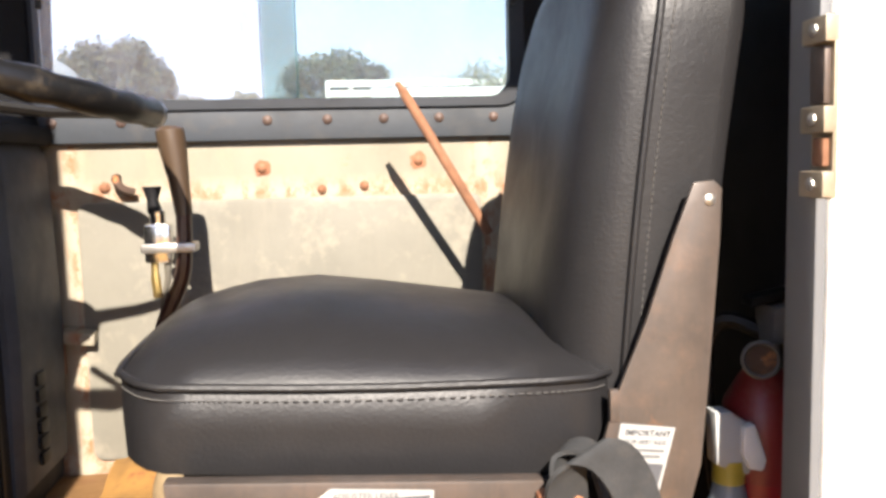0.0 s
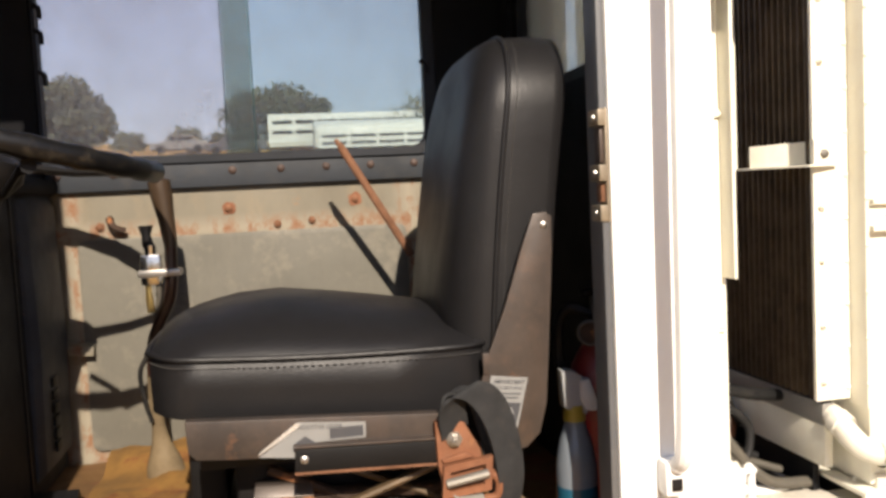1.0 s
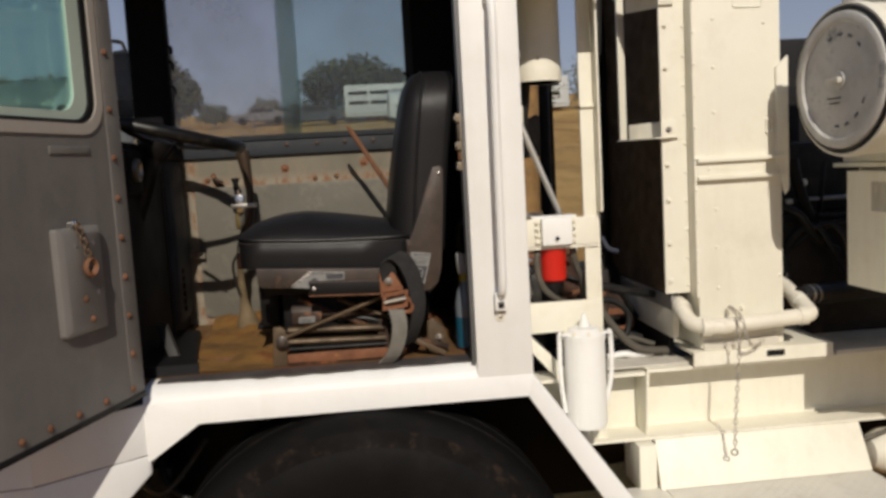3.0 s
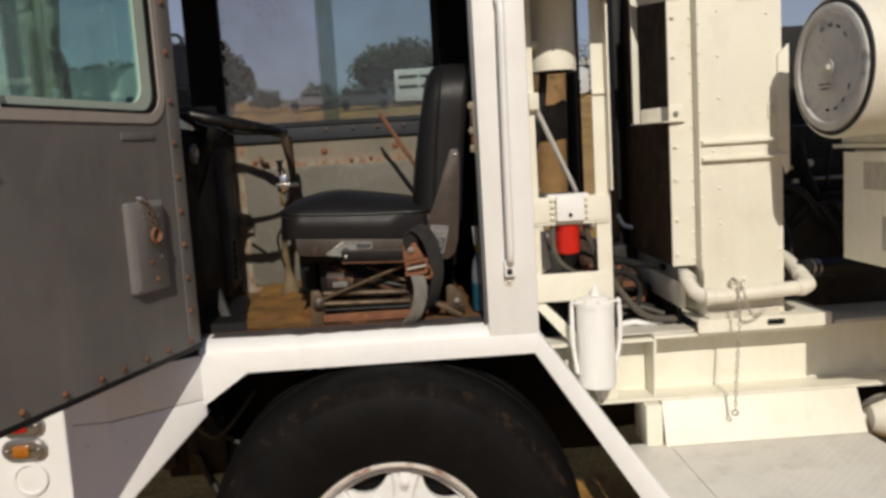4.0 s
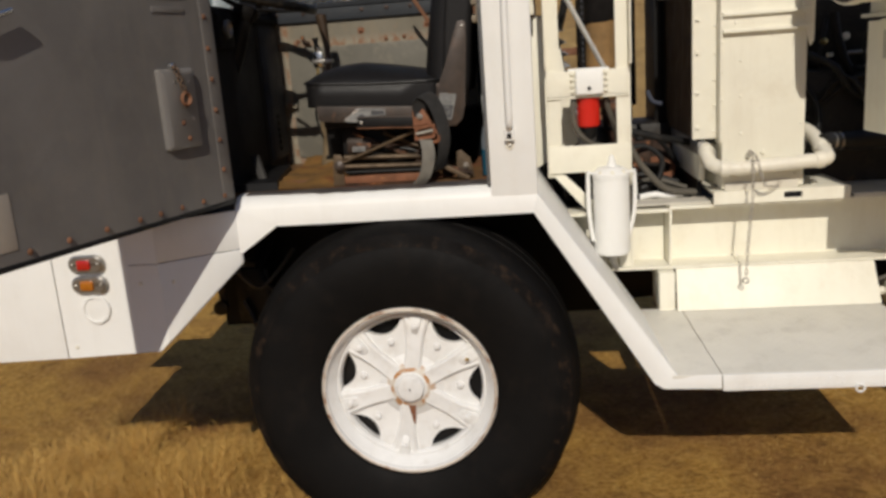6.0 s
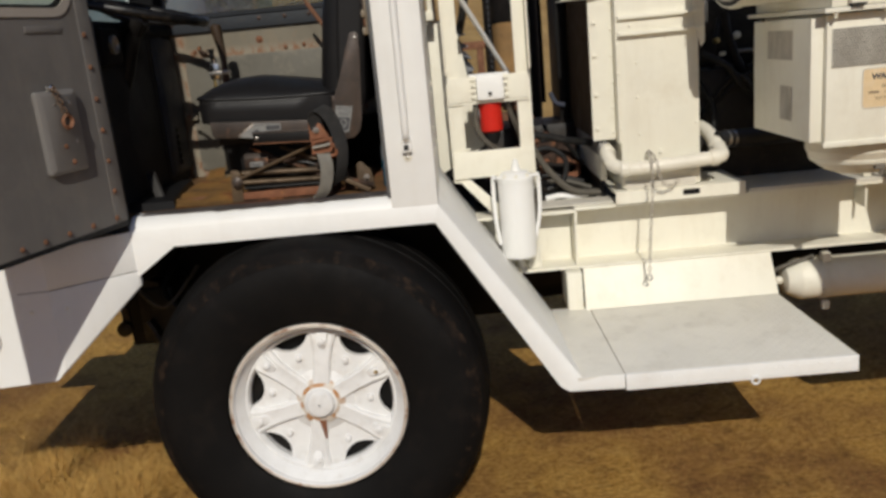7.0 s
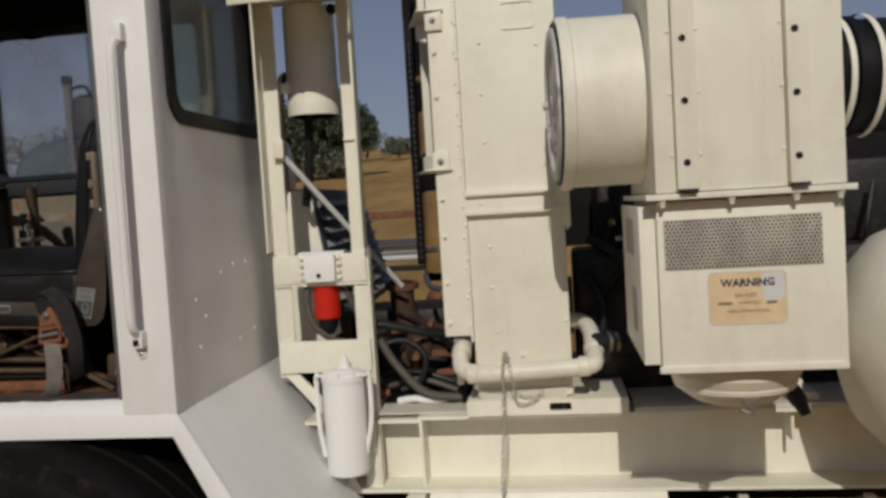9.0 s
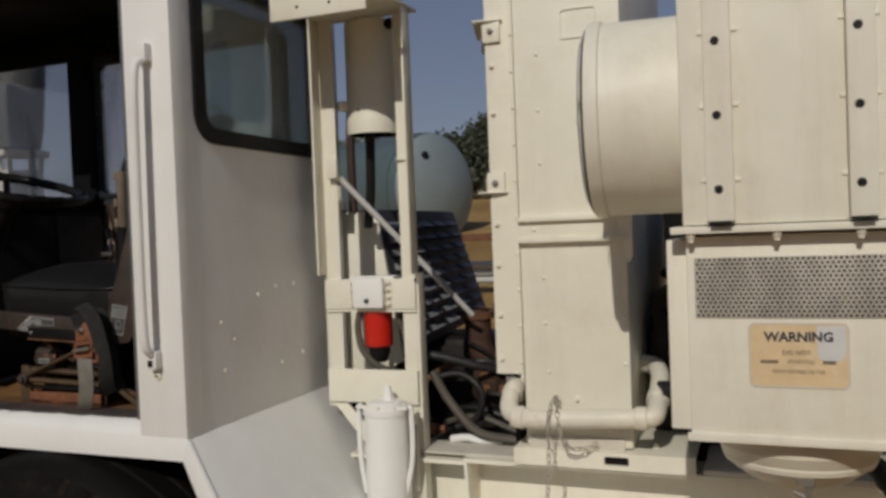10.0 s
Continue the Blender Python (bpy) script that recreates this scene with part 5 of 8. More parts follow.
arm_outline = [(0.392, 1.832), (0.412, 1.834), (0.421, 1.826), (0.419, 1.77), (0.408, 1.62), (0.402, 1.55), (0.390, 1.505), (0.368, 1.485), (0.335, 1.482), (0.300, 1.492), (0.292, 1.55), (0.314, 1.625), (0.345, 1.70), (0.372, 1.78)]
arm = part("side_arm", plate(arm_outline, "y", 0.7165, 0.006, round_by=0.0015), ARM_STEEL, seat, "brown bare steel seat side bracket")
piece("screw", SCREW, (0.408, 0.7165, 1.815), arm)
part("tab", box(0.307, 0.316, 0.7145, 0.7225, 1.60, 1.632, 0.001), ARM_STEEL, arm)
lab = part("label", plate([(0.302, 1.512), (0.352, 1.505), (0.374, 1.590), (0.318, 1.598)], "y", 0.7155, 0.001), LABEL_PALE, arm, "pale instruction label reading IMPORTANT")
RIGHT, UPV, OUT = Vector((1, 0, -0.11)), Vector((0.18, 0, 1)), Vector((0, -1, 0))
words("IMPORTANT", 0.0062, (0.3455, 0.7152, 1.5865), RIGHT, UPV, INK, lab, OUT, bold=0.0002)
words("FOR BEST RIDE", 0.0048, (0.3433, 0.7152, 1.5775), RIGHT, UPV, INK, lab, OUT)
for z, w in ((1.5695, 0.0205), (1.5635, 0.0160)):
    part("bar", slab([(0.3415 - w, 0.7149, z + w * 0.11 - 0.0013), (0.3415 + w, 0.7149, z - w * 0.11 - 0.0013), (0.3415 + w, 0.7149, z - w * 0.11 + 0.0013), (0.3415 - w, 0.7149, z + w * 0.11 + 0.0013)], (0, -0.0003, 0), 0), INK_GREY, lab)
part("label_picture", plate([(0.3065, 1.5165), (0.3495, 1.5105), (0.3615, 1.5535), (0.3135, 1.5600)], "y", 0.7149, 0.0005), INK, lab, "dark drawing on the label")
part("picture_ring", lathe([(0, 0.0095), (0.0005, 0.0115), (0.0006, 0.0085)], (0.338, 0.7147, 1.540), (0, -1, 0), 16), LABEL_PALE, lab)
part("picture_seat", tube(bent([(0.325, 0.7146, 1.535), (0.330, 0.7146, 1.524), (0.340, 0.7146, 1.522), (0.346, 0.7146, 1.530)], 4), 0.0013, 6), LABEL_PALE, lab)

side_rail = part("side_rail", slab([(-0.112, 0.682, 1.582), (0.232, 0.682, 1.560), (0.232, 0.682, 1.508), (-0.060, 0.682, 1.524), (-0.100, 0.682, 1.528), (-0.110, 0.682, 1.538)], (0, 0.02, 0), 0.003), ARM_STEEL, seat, "brown steel seat rail with a torn label")
lab2 = part("label", slab([(0.035, 0.6815, 1.567), (0.128, 0.6815, 1.559), (0.127, 0.6815, 1.537), (0.06, 0.6815, 1.537), (0.030, 0.6815, 1.518), (-0.018, 0.6815, 1.524), (0.006, 0.6815, 1.540)], (0, -0.0008, 0), 0), LABEL_PALE, side_rail, "torn pale label for the adjuster lever")
words("T ADJUSTER LEVER", 0.006, (0.062, 0.6806, 1.5580), (1, 0, -0.066), (0.066, 0, 1), INK, lab2, OUT)
bar(0.078, 0.124, 1.540, 1.5545, 0.6798, INK, lab2, "label_block")
part("picture_arrow", slab([(0.03, 0.6803, 1.538), (0.045, 0.6803, 1.547), (0.058, 0.6803, 1.537), (0.045, 0.6803, 1.531)], (0, -0.0005, 0), 0), INK, lab2)
part("foil_tear", slab([(-0.020, 0.6806, 1.526), (-0.016, 0.6806, 1.531), (0.034, 0.6800, 1.567), (0.040, 0.6800, 1.564), (0.036, 0.6806, 1.560)], (0, -0.0012, 0), 0), FOIL, lab2, "bright curled foil of the torn label")
handle = part("adjuster_lever", slab([(0.030, 0.672, 1.532), (0.225, 0.672, 1.524), (0.225, 0.672, 1.492), (0.028, 0.672, 1.500)], (0, 0.008, 0), 0.003), BLACK_STEEL, seat, "dark steel adjuster lever")
piece("screw", SCREW, (0.042, 0.672, 1.517), handle)
part("lever_edge", slab([(0.028, 0.671, 1.5005), (0.225, 0.671, 1.4925), (0.225, 0.671, 1.489), (0.028, 0.671, 1.497)], (0, 0.01, 0), 0), RUST, handle)
part("lever_flange", slab([(0.028, 0.670, 1.5335), (0.225, 0.670, 1.5255), (0.225, 0.682, 1.5265), (0.028, 0.682, 1.5345)], (0, 0, 0.003), 0.001), ARM_STEEL, handle)

# suspension base: rusty pan on the floor, scissor bars, black upper housing
TAN_STEEL = worn("tan_worn_steel", (0.125, 0.082, 0.045), 0.55, metal=0.3, vary=0.5, scale=14, dirt=(0.045, 0.028, 0.016), dirt_amount=0.6, amount=0.08, stain_scale=12, stain=(0.22, 0.095, 0.035))
frame_ = part("base_frame", box(-0.048, 0.232, 0.742, 1.15, 1.2895, 1.322, 0.004), SEAT_RUST, seat, "flaking rusty base pan")
part("pan_lip", slab([(-0.050, 0.738, 1.300), (0.070, 0.738, 1.297), (0.235, 0.738, 1.296), (0.235, 0.738, 1.3235), (0.10, 0.738, 1.3255), (-0.050, 0.738, 1.3240)], (0, 0.004, 0), 0.001), RUST_ORANGE, frame_, "orange rusted front lip")
part("end_plate", slab([(-0.094, 0.744, 1.2895), (-0.052, 0.744, 1.2895), (-0.050, 0.744, 1.392), (-0.062, 0.744, 1.404), (-0.086, 0.744, 1.404)], (0, 0.014, 0), 0.003), TAN_STEEL, seat, "tan steel end bracket")
part("end_plate", slab([(0.205, 0.756, 1.2895), (0.240, 0.756, 1.2895), (0.244, 0.756, 1.40), (0.214, 0.756, 1.405)], (0, 0.012, 0), 0.003), SEAT_RUST, seat)
part("upper_frame", box(-0.10, 0.30, 0.72, 1.17, 1.500, 1.545, 0.004), BLACK_STEEL, seat)
part("housing", box(-0.060, 0.255, 0.80, 1.13, 1.322, 1.50, 0.01), BLACK_STEEL, seat, "black inner suspension housing")
part("bump_post", box(-0.136, -0.078, 0.88, 1.06, 1.382, 1.552, 0.012), BLACK_STEEL, seat, "black rubber bump post")
part("bump_foot", slab([(-0.150, 0.90, 1.372), (-0.070, 0.90, 1.372), (-0.070, 1.05, 1.372), (-0.150, 1.05, 1.372)], (0, 0, 0.014), 0.003), BLACK_STEEL, seat)
for nm, p, q, r, mt in (("scissor_bar", (-0.072, 0.738, 1.367), (0.232, 0.712, 1.478), 0.0085, TAN_STEEL),
                        ("scissor_bar", (-0.010, 0.770, 1.478), (0.285, 0.765, 1.335), 0.010, SEAT_RUST),
                        ("scissor_bar", (0.100, 0.768, 1.470), (0.250, 0.766, 1.405), 0.008, TAN_STEEL),
                        ("cross_tube", (-0.045, 0.752, 1.392), (0.232, 0.752, 1.382), 0.0125, TAN_STEEL),
                        ("cross_tube", (-0.045, 0.746, 1.360), (0.232, 0.746, 1.352), 0.0115, TAN_STEEL),
                        ("cross_tube", (-0.045, 0.748, 1.338), (0.232, 0.748, 1.334), 0.0085, BLACK_STEEL),
                        ("torsion_bar", (0.030, 0.775, 1.432), (0.250, 0.775, 1.420), 0.014, SEAT_RUST)):
    part(nm, tube([p, q], r, 10, flat=0.75), mt, seat, "worn steel bar")
pivot_ = part("pivot", lathe([(0, 0.018), (0.020, 0.018), (0.022, 0.012), (0.030, 0.011), (0.032, 0.005)], (-0.062, 0.744, 1.364), (0, -1, 0), 14, caps=True), ARM_STEEL, seat, "dull steel pivot pin")
part("pivot_washer", lathe([(0, 0.024), (0.003, 0.024), (0.0032, 0.014)], (-0.062, 0.7435, 1.364), (0, -1, 0), 16, caps=True), TAN_STEEL, pivot_)
damper_ = part("damper", tube([(-0.030, 0.770, 1.424), (0.052, 0.770, 1.419)], 0.026, 14), SEAT_RUST, seat, "rusty damper body")
part("damper_cap", slab([(-0.034, 0.748, 1.443), (0.054, 0.748, 1.438), (0.050, 0.760, 1.455), (-0.030, 0.760, 1.459)], (0, 0.02, 0), 0.003), ARM_STEEL, damper_)
tagp = part("maker_plate", box(-0.012, 0.034, 0.7425, 0.745, 1.411, 1.428, 0.001), LABEL_PALE, damper_, "small pale maker plate")
bar(-0.008, 0.030, 1.4205, 1.4230, 0.7417, INK, tagp)
bar(-0.008, 0.022, 1.4150, 1.4175, 0.7417, INK, tagp)
foot_ = part("foot_bracket", slab([(0.255, 0.735, 1.365), (0.270, 0.735, 1.372), (0.405, 0.72, 1.302), (0.395, 0.72, 1.291)], (0, 0.012, 0), 0.002), TAN_STEEL, seat, "bent tan anchor strap")
part("foot_bracket", slab([(0.285, 0.750, 1.345), (0.300, 0.750, 1.352), (0.415, 0.74, 1.318), (0.410, 0.74, 1.306)], (0, 0.010, 0), 0.002), SEAT_RUST, seat)
part("anchor_plate", slab([(0.352, 0.775, 1.2895), (0.418, 0.775, 1.2895), (0.405, 0.775, 1.362), (0.372, 0.775, 1.392), (0.356, 0.775, 1.385)], (0, 0.010, 0), 0.003), TAN_STEEL, seat, "dusty tan belt anchor")
piece("bolt", BOLT_STEEL, (0.388, 0.775, 1.335), foot_)
part("air_line", tube(bent([(0.10, 0.772, 1.405), (0.16, 0.762, 1.412), (0.215, 0.760, 1.398), (0.250, 0.768, 1.36)], 5), 0.005, 8), HOSE, seat)

# belt and rusty buckle
buckle = part("belt_buckle", slab([(0.222, 0.664, 1.552), (0.246, 0.664, 1.560), (0.264, 0.664, 1.548), (0.286, 0.664, 1.508), (0.292, 0.664, 1.458), (0.268, 0.664, 1.446), (0.234, 0.664, 1.444), (0.224, 0.664, 1.49)], (0, 0.016, 0), 0.004), RUST_ORANGE, seat, "rusty orange belt buckle")
part("buckle_frame", frame_ring([(0.226, 1.446), (0.296, 1.452), (0.300, 1.500), (0.230, 1.492)], [(0.236, 1.456), (0.286, 1.461), (0.290, 1.490), (0.239, 1.483)], "y", 0.652, 0.010), RUST_ORANGE, buckle, "rusty buckle frame")
part("buckle_bar", tube([(0.232, 0.650, 1.468), (0.292, 0.650, 1.477)], 0.0065, 10), worn("worn_roller", (0.22, 0.20, 0.17), 0.5, metal=0.5), buckle, "worn steel roller")
part("buckle_tab", slab([(0.228, 0.658, 1.500), (0.262, 0.658, 1.508), (0.276, 0.658, 1.500), (0.232, 0.658, 1.494)], (0, 0.006, 0), 0.002), RUST_ORANGE, buckle)
part("side_hook", tube(bent([(0.292, 0.662, 1.480), (0.308, 0.660, 1.462), (0.306, 0.662, 1.440), (0.288, 0.664, 1.436)], 5), 0.006, 8), RUST_ORANGE, buckle)
piece("bolt", BOLT_STEEL, (0.248, 0.663, 1.526), buckle)


def ribbon(points, width_vec, thick=0.0022):
    pts = bent(points, 8)
    w = Vector(width_vec) / 2
    rings = []
    for i, p in enumerate(pts):
        d = (pts[min(i + 1, len(pts) - 1)] - pts[max(i - 1, 0)]).normalized()
        nrm = d.cross(w.normalized()).normalized() * thick
        rings.append([p - w + nrm, p + w + nrm, p + w - nrm, p - w - nrm])
    return loft(rings)


belt_ = part("belt", ribbon([(0.250, 0.668, 1.535), (0.246, 0.655, 1.575), (0.262, 0.646, 1.597), (0.286, 0.648, 1.590), (0.308, 0.652, 1.556), (0.322, 0.656, 1.505), (0.327, 0.664, 1.452), (0.320, 0.678, 1.402), (0.306, 0.695, 1.362), (0.296, 0.715, 1.335)], (0.040, 0.010, 0.018)), BELT, seat, "dusty grey belt webbing")
part("belt_fold", ribbon([(0.244, 0.672, 1.555), (0.250, 0.690, 1.584), (0.280, 0.698, 1.580), (0.298, 0.700, 1.535), (0.312, 0.705, 1.455), (0.314, 0.715, 1.390), (0.318, 0.73, 1.34)], (0.022, 0.034, 0.0)), BELT, belt_)
part("belt_tail", ribbon([(0.262, 0.660, 1.452), (0.268, 0.652, 1.425), (0.270, 0.652, 1.395), (0.262, 0.658, 1.352), (0.246, 0.668, 1.315), (0.226, 0.680, 1.2935)], (0.042, 0.012, 0.0)), BELT_PALE, seat, "pale worn belt end")

# loose things behind the seat
ext = thing("fire_extinguisher", (0.532, 0.835, 1.29), "dusty red fire extinguisher standing on the cab floor", "extinguisher")
part("bottle", lathe([(0, 0.044), (0.006, 0.048), (0.255, 0.049), (0.285, 0.044), (0.31, 0.030), (0.325, 0.02)], (0.532, 0.835, 1.289), (0, 0, 1), 28, caps=True), RED_DUSTY, ext)
RED_DEEP = worn("deep_red_print", (0.24, 0.012, 0.016), 0.4, vary=0.2, scale=12, dirt_amount=0.2)
VALVE_PALE = worn("dusty_pale_valve", (0.13, 0.127, 0.12), 0.55, metal=0.2, vary=0.3, scale=20)
part("neck", lathe([(0, 0.014), (0.05, 0.013)], (0.540, 0.835, 1.60), (0, 0, 1), 14, caps=True), VALVE_PALE, ext)
part("valve", box(0.518, 0.575, 0.790, 0.835, 1.648, 1.692, 0.008), VALVE_PALE, ext, "pale dusty valve head")
dial = Vector((0.502, 0.789, 1.636))
gauge_ = part("gauge", lathe([(-0.006, 0.012), (0, 0.019), (0.010, 0.0215), (0.013, 0.0185), (0.010, 0.0165)], dial, (-0.35, -0.93, 0.05), 24), VALVE_PALE, ext, "round gauge with pale rim")
part("gauge_face", lathe([(0.0085, 0.0165), (0.0095, 0.001)], dial, (-0.35, -0.93, 0.05), 20), SEAT_RUST, gauge_, "dark dusty gauge face")
part("squeeze_handle", slab([(0.498, 0.80, 1.690), (0.575, 0.80, 1.705), (0.575, 0.80, 1.715), (0.498, 0.80, 1.700)], (0, 0.025, 0), 0.002), BLACK_STEEL, ext)
part("trigger", tube(bent([(0.548, 0.792, 1.655), (0.545, 0.785, 1.635), (0.552, 0.785, 1.612)], 4), 0.0035, 8), STEEL, ext)
part("bottle_label", lathe([(0.08, 0.0493), (0.20, 0.0493)], (0.532, 0.835, 1.289), (0, 0, 1), 28), RED_DEEP, ext)
part("horn_hose", tube(bent([(0.53, 0.825, 1.655), (0.49, 0.85, 1.668), (0.472, 0.86, 1.63), (0.476, 0.86, 1.55), (0.486, 0.85, 1.45)], 5), 0.010, 8), GASKET, ext)
spray = thing("spray_bottle", (0.478, 0.807, 1.290), "white-headed spray bottle with blue liquid on the cab floor", "bottle")
part("bottle", lathe([(0, 0.030), (0.01, 0.034), (0.13, 0.034), (0.17, 0.026), (0.185, 0.020), (0.200, 0.018)], (0.478, 0.810, 1.291), (0, 0, 1), 20, caps=True), PLASTIC_CLEAR, spray, "dull clear bottle")
part("liquid", lathe([(0.004, 0.0348), (0.095, 0.0348)], (0.478, 0.810, 1.291), (0, 0, 1), 20), PLASTIC_BLUE, spray, "blue liquid level")
part("collar", lathe([(0, 0.0185), (0.026, 0.0175)], (0.478, 0.810, 1.491), (0, 0, 1), 16, caps=True), PLASTIC_YELLOW, spray, "yellow collar")
head_ = part("spray_head", slab([(0.457, 0.795, 1.514), (0.496, 0.795, 1.500), (0.500, 0.795, 1.523), (0.492, 0.795, 1.563), (0.472, 0.795, 1.576), (0.454, 0.795, 1.576)], (0, 0.028, 0), 0.005), PLASTIC_SHADED, spray, "white spray head")
part("trigger", slab([(0.484, 0.787, 1.560), (0.498, 0.787, 1.562), (0.512, 0.787, 1.520), (0.508, 0.787, 1.507), (0.492, 0.787, 1.510), (0.484, 0.787, 1.528)], (0, 0.018, 0), 0.004), PLASTIC_WHITE, head_, "white trigger")
debris = thing("rusty_bracket", (-0.25, 0.85, 1.29), "loose bent rusty strap on the cab floor", "scrap")
part("strap", slab([(-0.30, 0.80, 1.290), (-0.20, 0.86, 1.292), (-0.19, 0.88, 1.30), (-0.30, 0.83, 1.302)], (0, 0, 0.004), 0.001), RUST, debris)


# ---- filter stand behind the cab ----
TY = 1.305
stand = thing("filter_stand", (0.87, 1.32, 1.04), "cream steel filter stand with pipes behind the cab", "stand")


def upright(web0, web1, lip0, lip1, z0, z1):
    """Angle-iron upright: web facing the front, outer lip standing forward above the cross plate."""
    b = box(web0, web1, TY, TY + 0.006, z0, z1, 0.001)
    box(lip0, lip1, TY, TY + 0.050, z0, 1.64, 0.001, bm=b)
    box(lip0, lip1, TY - 0.052, TY + 0.006, 1.64, z1, 0.001, bm=b)
    return part("upright", b, CREAM, stand)


upright(0.7035, 0.757, 0.695, 0.703, 1.19, 2.503)
upright(0.983, 1.0325, 1.033, 1.041, 0.79, 2.503)
for x, z in ((0.745, 2.010), (0.735, 1.985), (1.03, 2.02)):
    piece("bolt", BOLT, (x, TY, z), stand)
part("collar", box(0.983, 1.030, 1.294, 1.304, 2.012, 2.021, 0.002), CREAM, stand)
cross = part("cross_plate", box(0.700, 1.034, 1.292, 1.304, 1.523, 1.624, 0.002), CREAM, stand, "cream cross plate")
head = part("filter_head", box(0.818, 0.930, 1.262, 1.291, 1.528, 1.628, 0.010), WHITE_PAINT, stand, "white filter head casting")
for x in (0.806, 0.940):
    for z in (1.542, 1.565, 1.59, 1.612):
        piece("bolt", BOLT, (x, 1.288, z), head)
part("head_plug", lathe([(0, 0.008), (0.008, 0.007), (0.009, 0.002)], (0.872, 1.262, 1.553), (0, -1, 0), 8, caps=True), BLACK_STEEL, head)
part("head_lip", box(0.79, 0.955, 1.300, 1.36, 1.623, 1.632, 0.002), WHITE_PAINT, head)
part("lower_plate", box(0.700, 1.032, 1.290, 1.303, 1.208, 1.320, 0.002), CREAM, stand, "cream lower plate")
part("edge_rail", box(0.700, 1.034, 1.296, 1.36, 1.513, 1.521, 0.001), CREAM, stand)
part("brace", slab([(0.715, 1.30, 1.20), (0.765, 1.30, 1.20), (0.93, 1.30, 1.03), (0.86, 1.30, 1.03)], (0, 0.012, 0), 0.002), CREAM, stand)
part("foot_plate", box(0.84, 1.045, 1.300, 1.40, 1.025, 1.0355, 0.002), CREAM, stand)
top = part("top_bracket", box(0.720, 1.044, 0.990, 1.002, 2.428, 2.512, 0.002), CREAM, stand, "cream top bracket with bolt holes")
part("top_flange", slab([(0.720, 1.002, 2.504), (1.044, 1.002, 2.504), (1.046, 1.365, 2.504), (0.69, 1.365, 2.504)], (0, 0, 0.008), 0.001), CREAM, top)
for x in (0.815, 0.925):
    part("hole", lathe([(0, 0.005), (0.001, 0.005)], (x, 0.990, 2.462), (0, -1, 0), 10, caps=True), GASKET, top)
part("cable", tube(bent([(0.97, 1.03, 2.523), (1.02, 1.02, 2.527), (1.055, 1.03, 2.515), (1.06, 1.05, 2.535)], 5), 0.010, 8), plain("blue_cable", (0.02, 0.04, 0.14), 0.4), stand)
canister = part("upper_canister", lathe([(0.0, 0.086), (0.0, 0.093), (0.05, 0.094), (0.06, 0.091), (0.384, 0.091), (0.387, 0.082), (0.388, 0.03)], (0.853, 1.412, 2.116), (0, 0, 1), 40), CREAM, stand, "cream upper canister")
part("knob", lathe([(0, 0.010), (0.012, 0.018), (0.028, 0.018), (0.034, 0.010)], (0.958, 1.350, 2.470), (0.2, -1, 0), 14, caps=True), BLACK_STEEL, canister, "dark strap knob")
part("canister_inside", lathe([(0.001, 0.085), (0.06, 0.084), (0.06, 0.002)], (0.853, 1.412, 2.116), (0, 0, 1), 32), INNER_DARK, canister)
part("port", lathe([(0, 0.018), (0.03, 0.018), (0.036, 0.010)], (0.778, 1.36, 2.215), (-0.75, -0.65, 0), 12, caps=True), CREAM, canister)
piece("bolt", SCREW, (0.842, 1.320, 2.195), canister)
part("drain_hose", tube(bent([(0.822, 1.44, 2.16), (0.815, 1.45, 2.05), (0.80, 1.47, 1.92), (0.77, 1.50, 1.80)], 6), 0.017, 10), HOSE, canister)
part("strut", tube([(0.748, 1.287, 1.995), (0.96, 1.60, 1.635), (1.065, 1.755, 1.455)], 0.0105, 10), WHITE_PAINT, stand, "slanted white strut")
part("strut_clamp", box(0.732, 0.772, 1.275, 1.303, 1.965, 2.030, 0.005), CREAM, stand)
red = part("spin_on_filter", lathe([(0, 0.041), (0.006, 0.047), (0.10, 0.0475), (0.125, 0.049), (0.13, 0.044)], (0.872, 1.345, 1.392), (0, 0, 1), 32, caps=True), RED, stand, "bright red spin-on filter")
part("filter_base", lathe([(0, 0.02), (0.03, 0.035), (0.05, 0.036)], (0.872, 1.345, 1.338), (0, 0, 1), 20, caps=True), BLACK_STEEL, red)
part("hose", tube(bent([(0.815, 1.33, 1.52), (0.806, 1.32, 1.46), (0.822, 1.32, 1.38), (0.875, 1.33, 1.325), (0.93, 1.36, 1.30)], 6), 0.012, 10), HOSE_GREY, stand, "grey rubber hose")
part("hose", tube(bent([(0.945, 1.34, 1.52), (0.955, 1.35, 1.46), (0.985, 1.37, 1.38), (1.0, 1.42, 1.30)], 6), 0.012, 10), HOSE_GREY, stand)
part("hose", tube(bent([(1.0, 1.40, 1.36), (1.08, 1.42, 1.345), (1.2, 1.46, 1.31), (1.36, 1.55, 1.27)], 6), 0.016, 10), HOSE, stand, "black hose")
part("hose", tube(bent([(1.04, 1.40, 1.30), (1.10, 1.40, 1.20), (1.20, 1.40, 1.10), (1.34, 1.42, 1.075)], 6), 0.015, 10), HOSE_GREY, stand)
part("hose", tube(bent([(1.02, 1.45, 1.27), (1.12, 1.47, 1.28), (1.19, 1.47, 1.22), (1.17, 1.46, 1.13), (1.10, 1.45, 1.10)], 6), 0.012, 10), HOSE, stand)

